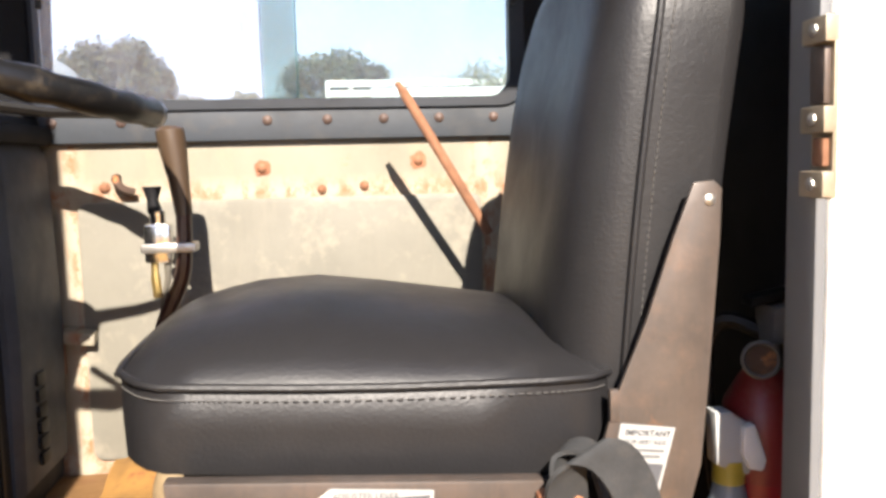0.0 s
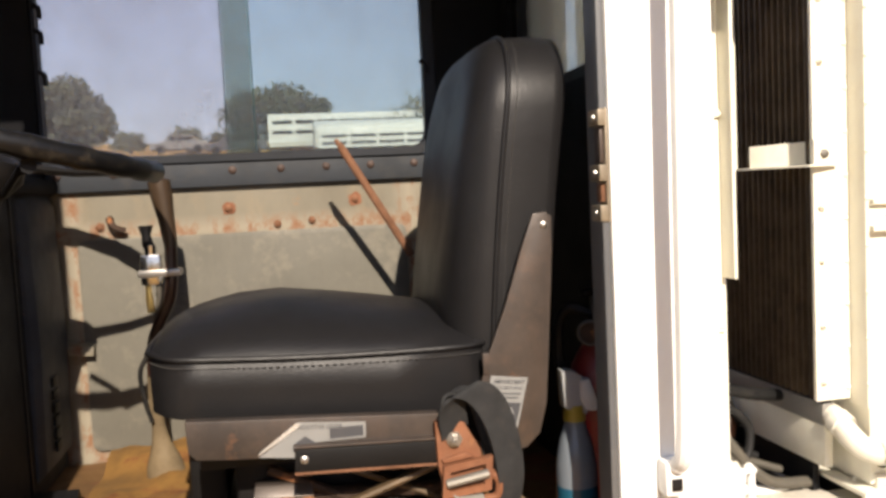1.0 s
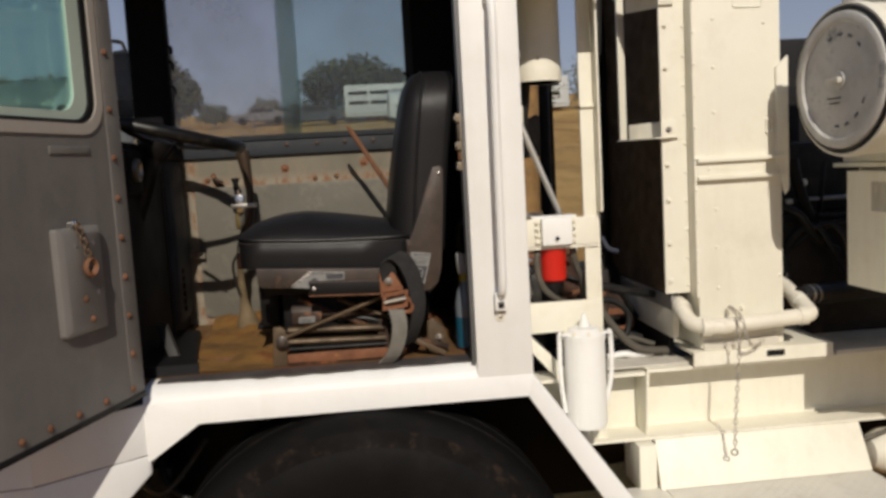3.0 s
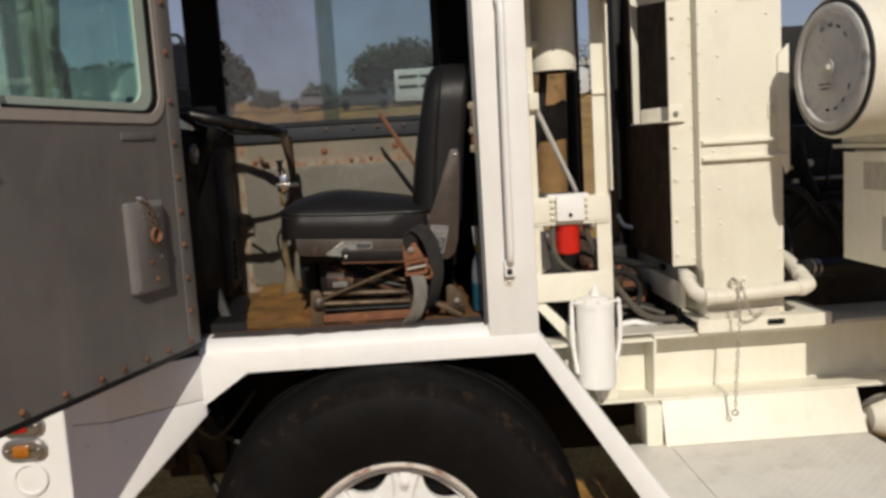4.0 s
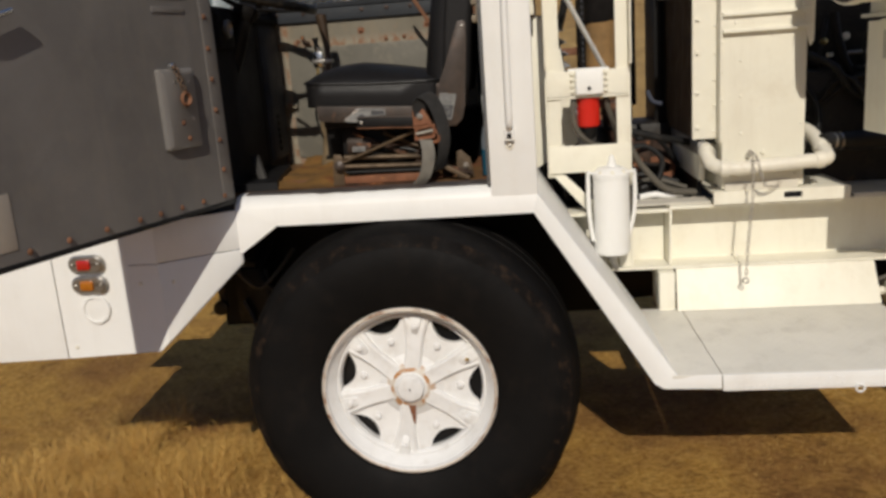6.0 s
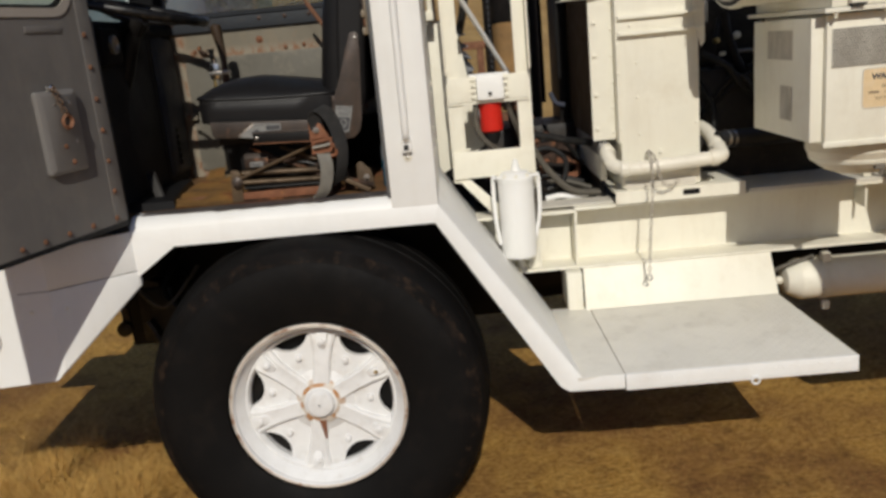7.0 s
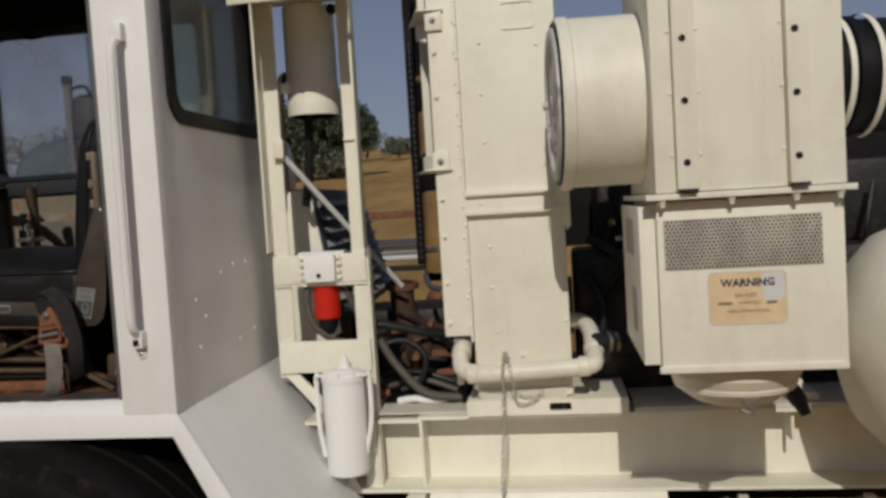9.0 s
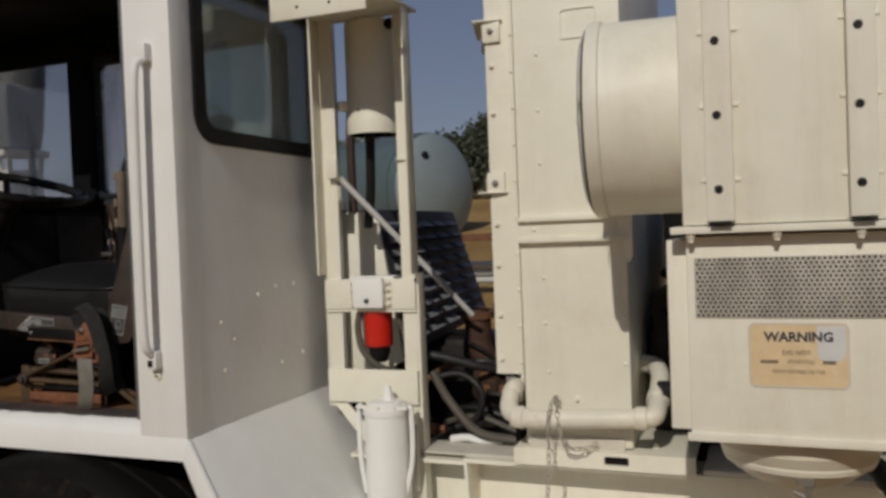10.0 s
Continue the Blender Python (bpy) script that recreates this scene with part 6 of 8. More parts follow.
wf = thing("filter_canister", (0.945, 1.235, 0.86), "white cylindrical filter canister hung in a yoke on the stand", "filter")
part("bowl", lathe([(0.0, 0.045), (0.006, 0.068), (0.02, 0.0735), (0.30, 0.0735), (0.325, 0.0735)], (0.945, 1.228, 0.868), (0, 0, 1), 36, caps=True), WHITE_PAINT, wf, "white canister bowl")
lid = part("lid", lathe([(0, 0.077), (0.018, 0.077), (0.026, 0.066), (0.04, 0.05), (0.042, 0.004)], (0.945, 1.228, 1.193), (0, 0, 1), 36, caps=True), WHITE_PAINT, wf)
for k in range(8):
    a = k * math.pi / 4
    piece("bolt", BOLT, (0.945 + 0.064 * math.cos(a), 1.228 + 0.064 * math.sin(a), 1.214), lid, (-90, 0, 0))
part("cap_nut", lathe([(0, 0.022), (0.015, 0.018), (0.045, 0.010), (0.05, 0.003)], (0.950, 1.235, 1.232), (0, 0, 1), 8, caps=True), WHITE_PAINT, wf)
part("yoke", tube(bent([(0.862, 1.215, 1.218), (0.853, 1.215, 1.20), (0.853, 1.215, 1.05), (0.867, 1.22, 0.93)], 5), 0.009, 8), WHITE_PAINT, wf, "white yoke strap")
part("yoke", tube(bent([(1.028, 1.215, 1.218), (1.038, 1.215, 1.20), (1.036, 1.215, 1.05), (1.0, 1.22, 0.90)], 5), 0.009, 8), WHITE_PAINT, wf)
part("yoke_bar", box(0.855, 1.036, 1.185, 1.20, 1.212, 1.222, 0.003), WHITE_PAINT, wf)
part("drain", tube([(0.945, 1.228, 0.87), (0.950, 1.235, 0.83), (0.965, 1.25, 0.80)], [0.02, 0.016, 0.010], 10), STEEL, wf)
part("drain_line", tube(bent([(0.965, 1.24, 0.86), (0.985, 1.24, 0.90), (1.02, 1.25, 1.0), (1.03, 1.26, 1.15)], 5), 0.007, 8), HOSE_GREY, wf)
part("bracket", box(0.90, 1.03, 1.272, 1.292, 0.93, 1.19, 0.003), CREAM, wf)


# ---- radiator housing ----
rad = thing("radiator_housing", (1.5, 1.6, 1.10), "tall cream riveted radiator housing with white pipe", "radiator")
wing = part("side_wing", box(1.292, 1.388, 1.330, 1.342, 1.312, 2.75, 0.002), CREAM, rad, "cream bolted side flange")
part("wing_fold", box(1.388, 1.398, 1.272, 1.342, 1.30, 2.75, 0.002), CREAM, wing)
for z in (1.36, 1.50, 1.66, 1.79, 1.92 + 0.22, 2.29):
    piece("bolt", BOLT, (1.312, 1.330, z), wing)
for k in range(13):
    piece("rivet", RIVET_CREAM, (1.380, 1.330, 1.34 + k * 0.105), wing)
bodyr = part("housing", box(1.399, 1.722, 1.280, 2.35, 1.108, 2.75, 0.003), CREAM, rad, "cream sheet-steel radiator housing")
for x, y, z in ((1.47, 1.28, 1.62), (1.47, 1.28, 1.48), (1.47, 1.28, 1.97), (1.47, 1.28, 2.13), (1.475, 1.28, 1.33), (1.66, 1.28, 2.28), (1.47, 1.28, 2.30), (1.71, 1.28, 1.50), (1.71, 1.28, 1.36)):
    piece("rivet", RIVET_CREAM, (x, y, z), bodyr)
for k in range(12):
    piece("rivet", RIVET_CREAM, (1.3925, 1.272, 1.36 + k * 0.112), bodyr)
for z0, z1 in ((1.792, 1.806), (1.728, 1.742)):
    part("band", box(1.397, 1.724, 1.255, 1.281, z0, z1, 0.002), CREAM, bodyr)
part("band_back", box(1.397, 1.724, 1.272, 1.281, 1.742, 1.792, 0.001), CREAM, bodyr)
piece("rivet", RIVET_CREAM, (1.445, 1.272, 1.767), bodyr)
part("stiffener", slab([(1.700, 1.268, 2.12), (1.742, 1.262, 2.16), (1.742, 1.262, 1.68), (1.728, 1.262, 1.66), (1.700, 1.268, 1.78)], (0, 0.012, 0), 0.001), CREAM, bodyr)
for z in (2.02, 1.93, 1.80, 1.74):
    piece("rivet", RIVET_CREAM, (1.728, 1.263, z), bodyr)
part("handle_ring", frame_ring(rounded(1.662, 1.690, 1.885, 1.940, 0.006), rounded(1.667, 1.685, 1.890, 1.935, 0.004), "y", 1.272, 0.008), CREAM, bodyr)
part("hatch", frame_ring(rounded(1.545, 1.655, 2.335, 2.425, 0.012), rounded(1.549, 1.651, 2.339, 2.421, 0.010), "y", 1.276, 0.005), CREAM, bodyr)
part("base_lip", box(1.41, 1.70, 1.272, 1.283, 1.10, 1.135, 0.002), DECK, bodyr)
for x in (1.44, 1.56, 1.69):
    piece("bolt", BOLT, (x, 1.28, 1.155 if x != 1.56 else 1.25), bodyr)
core = part("core", box(1.322, 1.345, 1.345, 2.30, 1.30, 2.75, 0.001), GASKET, rad, "black radiator core with vertical fins")
fin = mesh_from("fin", box(-0.014, 0.0, -0.0022, 0.0022, 1.31, 2.74, 0), worn("fin_metal", (0.15, 0.105, 0.065), 0.45, metal=0.4, vary=0.5, scale=12))
for k in range(36):
    piece("fin", fin, (1.322, 1.352 + k * 0.0262, 0), core)
part("core_foot", box(1.318, 1.35, 1.345, 2.30, 1.245, 1.30, 0.002), worn("crumpled_metal", (0.30, 0.29, 0.27), 0.5, metal=0.4, relief=0.8, grain=25), core)
# black plate in place of the shaded gap below the skirt
part("gap_shade_plate", box(1.327, 1.345, 1.40, 2.30, 1.06, 1.135, 0), GASKET, core)
part("core_skirt", box(1.322, 1.345, 1.345, 2.30, 1.137, 1.244, 0.002), CREAM, core)
for z, g in ((1.918, 1), (2.398, -1)):
    # the lower shelf carries its web above it, the upper one hangs it below
    ang = part("bracket", slab([(1.262, 1.30, z - 0.030 * g), (1.352, 1.316, z - 0.030 * g), (1.352, 1.45, z - 0.030 * g), (1.195, 1.55, z - 0.030 * g)], (0, 0, 0.005), 0.001), CREAM, rad, "cream angle bracket")
    part("bracket_face", box(1.287, 1.345, 1.318, 1.328, *sorted((z - 0.030 * g, z + 0.035 * g)), 0.002), CREAM, ang)
    piece("bolt", BOLT_STEEL, (1.314, 1.318, z), ang)
    part("bracket_web", slab([(1.350, 1.345, z - 0.025 * g), (1.226, 1.495, z - 0.025 * g), (1.226, 1.495, z + 0.030 * g), (1.350, 1.345, z + 0.035 * g)], (0.006, 0.004, 0), 0.001), CREAM, ang)
part("post", box(1.222, 1.250, 1.59, 1.605, 1.89, 2.75, 0.002), CREAM, rad, "narrow cream post")

ppts = bent([(1.352, 1.42, 1.262), (1.348, 1.34, 1.255), (1.345, 1.295, 1.232), (1.355, 1.250, 1.205), (1.395, 1.218, 1.192)], 6) + [Vector((1.45, 1.212, 1.19)), Vector((1.74, 1.212, 1.205))] + \
    bent([(1.762, 1.213, 1.207), (1.788, 1.219, 1.211), (1.797, 1.245, 1.222), (1.795, 1.33, 1.258), (1.79, 1.42, 1.292), (1.765, 1.50, 1.31), (1.72, 1.52, 1.315)], 6)
ppts = [p + Vector((0, 0, 0.010)) for p in ppts]
PIPE_CREAM = worn("dirty_cream_pipe", (0.76, 0.72, 0.61), 0.45, vary=0.12, scale=9, dirt=(0.36, 0.27, 0.16), dirt_amount=0.5, amount=0.05, stain_scale=25)
pipe = part("coolant_pipe", tube(ppts, 0.0285, 18), PIPE_CREAM, rad, "thick cream painted coolant pipe with dirt")
for p, a in (((1.395, 1.218, 1.192), (1, -0.1, 0)), ((1.76, 1.2135, 1.207), (1, 0, 0.05)), ((1.347, 1.318, 1.245), (0, 1, 0.4)), ((1.796, 1.30, 1.245), (0, 1, 0.4))):
    part("coupling", lathe([(-0.018, 0.030), (-0.014, 0.0335), (0.014, 0.0335), (0.018, 0.030)], Vector(p) + Vector((0, 0, 0.010)), a, 20), PIPE_CREAM, pipe)
part("side_hose", tube([(1.80, 1.30, 1.28), (1.86, 1.33, 1.272), (1.95, 1.36, 1.265), (2.3, 1.42, 1.26)], [0.03, 0.034, 0.04, 0.04], 16), HOSE, rad, "black rubber hose")
for x in (1.845, 1.87):
    part("hose_clamp", lathe([(-0.006, 0.037), (0.006, 0.037)], (x, 1.326, 1.272), (1, 0.3, 0), 20), STEEL, rad)

# chain on the pipe
chain = thing("chain", (1.50, 1.2, 1.20), "rusty steel chain hanging from the radiator pipe", "chain")
link = bmesh.new()
ringp = [Vector((0.0062 * math.cos(t), 0, 0.0115 * math.sin(t))) for t in (2 * math.pi * k / 12 for k in range(13))]
tube(ringp, 0.0020, 6, bm=link, caps=False)
LINK = mesh_from("link", link, worn("chain_steel", (0.46, 0.42, 0.36), 0.6, metal=0.3, amount=0.08))
cpts = bent([(1.500, 1.262, 1.265), (1.498, 1.200, 1.245), (1.495, 1.170, 1.20), (1.494, 1.168, 1.10), (1.484, 1.170, 0.96), (1.477, 1.172, 0.85), (1.473, 1.172, 0.755)], 30)
c2 = bent([(1.502, 1.262, 1.262), (1.515, 1.20, 1.24), (1.53, 1.175, 1.16), (1.555, 1.19, 1.125), (1.60, 1.225, 1.118), (1.625, 1.245, 1.135)], 30)
for pts in (cpts, c2):
    run, last, k = 0.0, pts[0], 0
    for p, q in zip(pts, pts[1:]):
        run += (q - p).length
        if run >= 0.0178:
            run = 0
            d = (q - p).normalized()
            rot = d.to_track_quat("Z", "Y").to_euler()
            ob = piece("link", LINK, p, chain, [math.degrees(a) for a in rot])
            ob.matrix_basis = ob.matrix_basis @ Matrix.Rotation(radians(90 * (k % 2) + 20), 4, "Z")
            k += 1
part("hook", lathe([(-0.003, 0.011), (0, 0.014), (0.003, 0.011), (0, 0.008), (-0.003, 0.011)], (1.472, 1.172, 0.742), (0.3, 1, 0), 14), STEEL, chain)


VBX = 2.41


# ---- air intake: drum, upper box, pre-cleaner box with bowl ----
air = thing("air_cleaner", (2.1, 0.95, 1.1), "cream drum air cleaner with perforated intake box", "air cleaner")
DA = Vector((1, 0.08, 0)).normalized()
DC = Vector((1.712, 0.885, 2.030))
drum = part("drum", lathe([(0.0, 0.215), (0.0, 0.236), (0.012, 0.240), (0.03, 0.240), (0.034, 0.234), (0.27, 0.234), (0.30, 0.234)], DC, DA, 64), CREAM, air, "cream round air cleaner drum")
coverd = part("end_cover", lathe([(0.004, 0.214), (-0.012, 0.212), (-0.016, 0.205), (-0.015, 0.186), (-0.004, 0.178), (-0.006, 0.09), (-0.008, 0.03), (-0.014, 0.028), (-0.016, 0.002)], DC, DA, 56), worn("grey_cover_paint", (0.60, 0.59, 0.55), 0.45, metal=0.0, vary=0.25, scale=9, amount=0.16, stain_scale=9, stain=(0.26, 0.26, 0.25)), drum, "scuffed grey end cover")
part("cover_seal", lathe([(0.003, 0.214), (-0.006, 0.218), (-0.006, 0.226), (0.004, 0.232)], DC, DA, 56), GASKET, drum, "black rubber seal")
part("wing_nut", box(-0.008, 0.008, -0.035, 0.035, -0.008, 0.008, 0.003, Matrix.Translation(DC - DA * 0.030)), DECK, drum)
for k in range(14):
    a = radians(-150 + k * 22)
    p = DC - DA * 0.0085 + Vector((0.0, 0.142 * math.cos(a), 0.142 * math.sin(a)))
    part("print_dash", box(-0.001, 0.001, -0.010, 0.010, -0.004, 0.004, 0, Matrix.Translation(p) @ Matrix.Rotation(a + math.pi / 2, 4, "X")), INK_BLUE, coverd)
for z, w in ((1.975, 0.035), (1.960, 0.028)):
    part("print_dash", box(-0.001, 0.001, -w, w, -0.003, 0.003, 0, Matrix.Translation((DC.x - 0.0245, DC.y, z))), INK_BLUE, coverd)
ub = part("upper_box", box(1.940, 2.385, 0.600, 1.25, 1.765, 2.75, 0.005), CREAM, air, "cream upper air box with stiffener strips")
hole_m = mesh_from("hole", lathe([(0, 0.0085), (0.001, 0.0085)], (0, 0, 0), (0, -1, 0), 14, caps=True), GASKET)
for x0, x1, hx in ((1.990, 2.043, 2.014), (2.250, 2.300, 2.270)):
    s = part("stiffener", box(x0, x1, 0.572, 0.601, 1.772, 2.74, 0.003), CREAM, ub)
    for z in (1.836, 1.984, 2.132, 2.28, 2.43):
        piece("bolt_hole", hole_m, (hx, 0.5715, z), s)
    part("stiffener_foot", box(x0 + 0.006, x1 - 0.006, 0.570, 0.602, 1.7665, 1.7715, 0), GASKET, s)
for x in (1.985, 2.05, 2.245, 2.305):
    for z in (1.83, 1.98, 2.13, 2.28):
        part("weld", box(x - 0.006, x + 0.006, 0.597, 0.6015, z + 0.022, z + 0.030, 0.001), CREAM, ub)
fl = part("flange", box(1.915, 2.405, 0.590, 1.27, 1.748, 1.763, 0.002), CREAM, air, "cream bolted flange")
for x in (1.955, 2.12, 2.27, 2.37):
    part("flange_bolt", lathe([(0, 0.010), (0.008, 0.010), (0.009, 0.006), (0.018, 0.006)], (x, 0.605, 1.748), (0, 0, -1), 6, caps=True), CREAM, fl)
pc = part("intake_box", box(1.942, 2.378, 0.632, 1.16, 1.320, 1.742, 0.004), CREAM, air, "cream intake box with perforated front")
part("corner_strip", box(1.900, 1.941, 0.655, 0.668, 1.33, 1.735, 0.002), CREAM, pc)
part("side_sheet", box(1.900, 1.908, 0.668, 1.16, 1.33, 1.735, 0.002), CREAM, pc)
part("bottom_lip", box(1.935, 2.385, 0.626, 0.634, 1.312, 1.330, 0.002), CREAM, pc)
part("corner_strip", box(2.376, 2.392, 0.650, 0.70, 1.32, 1.735, 0.002), CREAM, pc)
screen = part("perforated_screen", box(1.958, 2.334, 0.6295, 0.6325, 1.572, 1.697, 0.0005), MESH_METAL, pc, "dusty perforated grille")
b = bmesh.new()
rows_, cols_ = 14, 38
for j in range(rows_):
    for i in range(cols_):
        x = 1.9640 + (i + 0.5 * (j % 2)) * 0.00990
        z = 1.577 + j * 0.00885
        if x > 2.331:
            continue
        vs = [b.verts.new((x + 0.0031 * math.cos(k * math.pi / 3), 0.6290, z + 0.0031 * math.sin(k * math.pi / 3))) for k in range(6)]
        b.faces.new(vs)
part("perforation", b, GASKET, screen, "rows of round holes", 0)["kind"] = "stuff"
b = bmesh.new()
for k in range(2):
    plate([(0.80 + 0.0, 1.60 - 0.21 * k), (1.02 - 0.12 * k, 1.60 - 0.21 * k), (1.02 - 0.12 * k, 1.70 - 0.19 * k), (0.80, 1.70 - 0.19 * k)], "x", 1.8985, 0.0012, bm=b)
part("side_grille", b, MESH_METAL, pc, "grey side mesh and faded sticker")
warn = part("warning_label", plate(rounded(2.062, 2.245, 1.432, 1.560, 0.012), "y", 0.6308, 0.001), LABEL_TAN, pc, "faded tan label reading WARNING, DO NOT")
part("label_border", frame_ring(rounded(2.060, 2.247, 1.430, 1.562, 0.013), rounded(2.0632, 2.2438, 1.4332, 1.5588, 0.011), "y", 0.6303, 0.0005), worn("faded_border", (0.62, 0.58, 0.50), 0.5), warn)
part("label_patch", slab([(2.188, 0.6305, 1.556), (2.241, 0.6305, 1.556), (2.242, 0.6305, 1.505), (2.232, 0.6305, 1.486), (2.205, 0.6305, 1.484), (2.190, 0.6305, 1.492)], (0, -0.0004, 0), 0), PLASTIC_WHITE, warn, "unfaded white patch")
words("WARNING", 0.0195, (2.1545, 0.6298, 1.533), (1, 0, 0), (0, 0, 1), INK_BLUE, warn, OUT, bold=0.0009)
words("DO NOT", 0.0098, (2.150, 0.6300, 1.5015), (1, 0, 0), (0, 0, 1), INK_BROWN, warn, OUT)
words("STARTING", 0.0078, (2.158, 0.6300, 1.483), (1, 0, 0), (0, 0, 1), INK_TAN, warn, OUT)
for x0, x1 in ((2.082, 2.116), (2.198, 2.222)):
    bar(x0, x1, 1.4795, 1.4860, 0.6301, INK_TAN, warn)
words("INTO INTAKE FILTER", 0.0078, (2.153, 0.6300, 1.463), (1, 0, 0), (0, 0, 1), INK_TAN, warn, OUT)
bowl = part("dust_bowl", lathe([(0.0, 0.172), (-0.040, 0.174), (-0.046, 0.170), (-0.066, 0.162), (-0.092, 0.142), (-0.114, 0.112), (-0.128, 0.072), (-0.133, 0.03), (-0.134, 0.003)], (2.155, 0.845, 1.312), (0, 0, 1), 56), worn("cream_bowl", (0.72, 0.67, 0.55), 0.4, dirt=(0.35, 0.26, 0.15), dirt_amount=0.4), air, "round cream dust bowl")
part("bowl_band", lathe([(-0.084, 0.151), (-0.080, 0.158), (-0.068, 0.163), (-0.064, 0.162)], (2.155, 0.845, 1.312), (0, 0, 1), 56), CREAM, bowl)
BUCKLE = worn("dull_buckle", (0.22, 0.20, 0.17), 0.6, metal=0.3)
cl = part("clamp", box(2.145, 2.180, 0.690, 0.712, 1.212, 1.244, 0.003), BUCKLE, bowl, "dull steel clamp buckle")
part("clamp_screw", tube([(2.140, 0.705, 1.196), (2.165, 0.700, 1.188), (2.172, 0.698, 1.215)], 0.007, 8), BUCKLE, cl)
part("drain_valve", tube(bent([(2.285, 0.95, 1.235), (2.315, 0.94, 1.205), (2.345, 0.93, 1.16), (2.362, 0.92, 1.12)], 4), [0.020] * 5 + [0.025] * 4 + [0.021, 0.019, 0.017, 0.015], 12), HOSE, bowl, "black rubber drain valve")
part("valve_bracket", box(VBX, VBX + 0.10, 1.30, 1.42, 1.0625, 1.085, 0.003), CREAM, bowl)
part("valve_bracket", box(VBX + 0.005, VBX + 0.06, 1.33, 1.40, 1.085, 1.125, 0.003), CREAM, bowl)
hose = part("intake_hose", lathe([(0.0, 0.158), (0.03, 0.162), (0.035, 0.170), (0.055, 0.170), (0.06, 0.160), (0.10, 0.158), (0.105, 0.168), (0.13, 0.168), (0.135, 0.158), (0.22, 0.158), (0.3, 0.15)], (2.39, 0.99, 2.06), (1, 0.1, 0), 48), GASKET, air, "black rubber intake hose with bands")
part("hose_collar", lathe([(-0.01, 0.165), (0.022, 0.166), (0.024, 0.158)], (2.39, 0.99, 2.06), (1, 0.1, 0), 48), CREAM, hose)
for h in (0.075, 0.155):
    part("hose_band", lathe([(h, 0.1715), (h + 0.016, 0.1715)], (2.39, 0.99, 2.06), (1, 0.1, 0), 48), CREAM, hose)
rt = thing("receiver_tank", (2.75, 1.25, 1.06), "large cream receiver tank on the chassis", "tank")
part("shell", lathe([(-0.02, 0.005), (0.0, 0.10), (0.05, 0.24), (0.12, 0.315), (0.22, 0.355), (1.6, 0.355), (1.7, 0.2)], (2.495, 1.02, 1.30), (1, 0, 0), 48, caps=True), CREAM, rt)
part("saddle", box(2.75, 2.81, 1.05, 1.6, 1.0625, 1.16, 0.004), CREAM, rt)


# ---- engine and clutter behind the stand ----
eng = thing("engine", (1.5, 1.95, 0.9), "oily dark diesel engine between the chassis rails", "engine")
part("block", box(1.75, 3.4, 1.55, 2.25, 0.95, 1.55, 0.03), ENGINE, eng)
part("head", box(1.85, 3.3, 1.70, 2.15, 1.55, 1.85, 0.03), ENGINE, eng)
for k in range(6):
    part("injector_line", tube(bent([(1.9 + 0.18 * k, 1.66, 1.45), (1.88 + 0.18 * k, 1.60, 1.60), (1.92 + 0.18 * k, 1.64, 1.76)], 4), 0.01, 6), HOSE, eng)
part("pulley", lathe([(0, 0.11), (0.03, 0.12), (0.035, 0.09), (0.05, 0.12), (0.07, 0.11), (0.072, 0.02)], (1.74, 1.75, 1.35), (-1, 0, 0), 28), ENGINE, eng)
for k in range(5):
    part("loom", tube(bent([(1.80 + 0.05 * k, 1.52, 1.35 + 0.05 * k), (1.95 + 0.08 * k, 1.48, 1.52), (2.1 + 0.05 * k, 1.50, 1.32)], 5), 0.012, 6), HOSE, eng)

pump = thing("hydraulic_pump", (1.05, 1.75, 1.0), "rusty orange pump and fittings under the stand", "pump")
part("body", lathe([(0, 0.05), (0.01, 0.075), (0.12, 0.08), (0.13, 0.055), (0.20, 0.05), (0.205, 0.02)], (1.08, 1.80, 1.20), (1, -0.3, 0), 24, caps=True), SEAT_RUST, pump)
part("body", lathe([(0, 0.04), (0.01, 0.06), (0.10, 0.06), (0.11, 0.03)], (1.12, 1.72, 1.13), (0.9, 0.5, 0.2), 20, caps=True), ENGINE, pump)
part("cradle", frame_ring(rounded(1.10, 1.29, 1.10, 1.20, 0.03), rounded(1.125, 1.265, 1.125, 1.175, 0.02), "y", 1.70, 0.03), RUST_ORANGE, pump, "orange rusty pump cradle")
part("mount", box(0.98, 1.30, 1.66, 1.90, 1.05, 1.10, 0.006), ENGINE, pump)
for k, (a, b2) in enumerate((((1.0, 1.62, 1.12), (1.28, 1.58, 1.10)), ((1.02, 1.55, 1.09), (1.30, 1.50, 1.085)), ((0.85, 1.6, 1.15), (1.1, 1.75, 1.28)), ((1.1, 1.6, 1.30), (1.3, 1.7, 1.16)))):
    m1 = (Vector(a) + Vector(b2)) / 2 + Vector((0, -0.02, 0.03 + 0.01 * k))
    part("line", tube(bent([a, m1, b2], 5), 0.011, 8), (HOSE, HOSE_GREY, RUST, HOSE)[k], pump)
part("elbow", tube(bent([(1.09, 1.43, 1.065), (1.15, 1.42, 1.075), (1.20, 1.42, 1.068), (1.27, 1.43, 1.07)], 4), 0.013, 8), WHITE_PAINT, pump)
part("fitting", lathe([(0, 0.022), (0.03, 0.022), (0.032, 0.014), (0.06, 0.014)], (0.99, 1.48, 1.08), (1, 0, 0.1), 6, caps=True), RUST_ORANGE, pump)

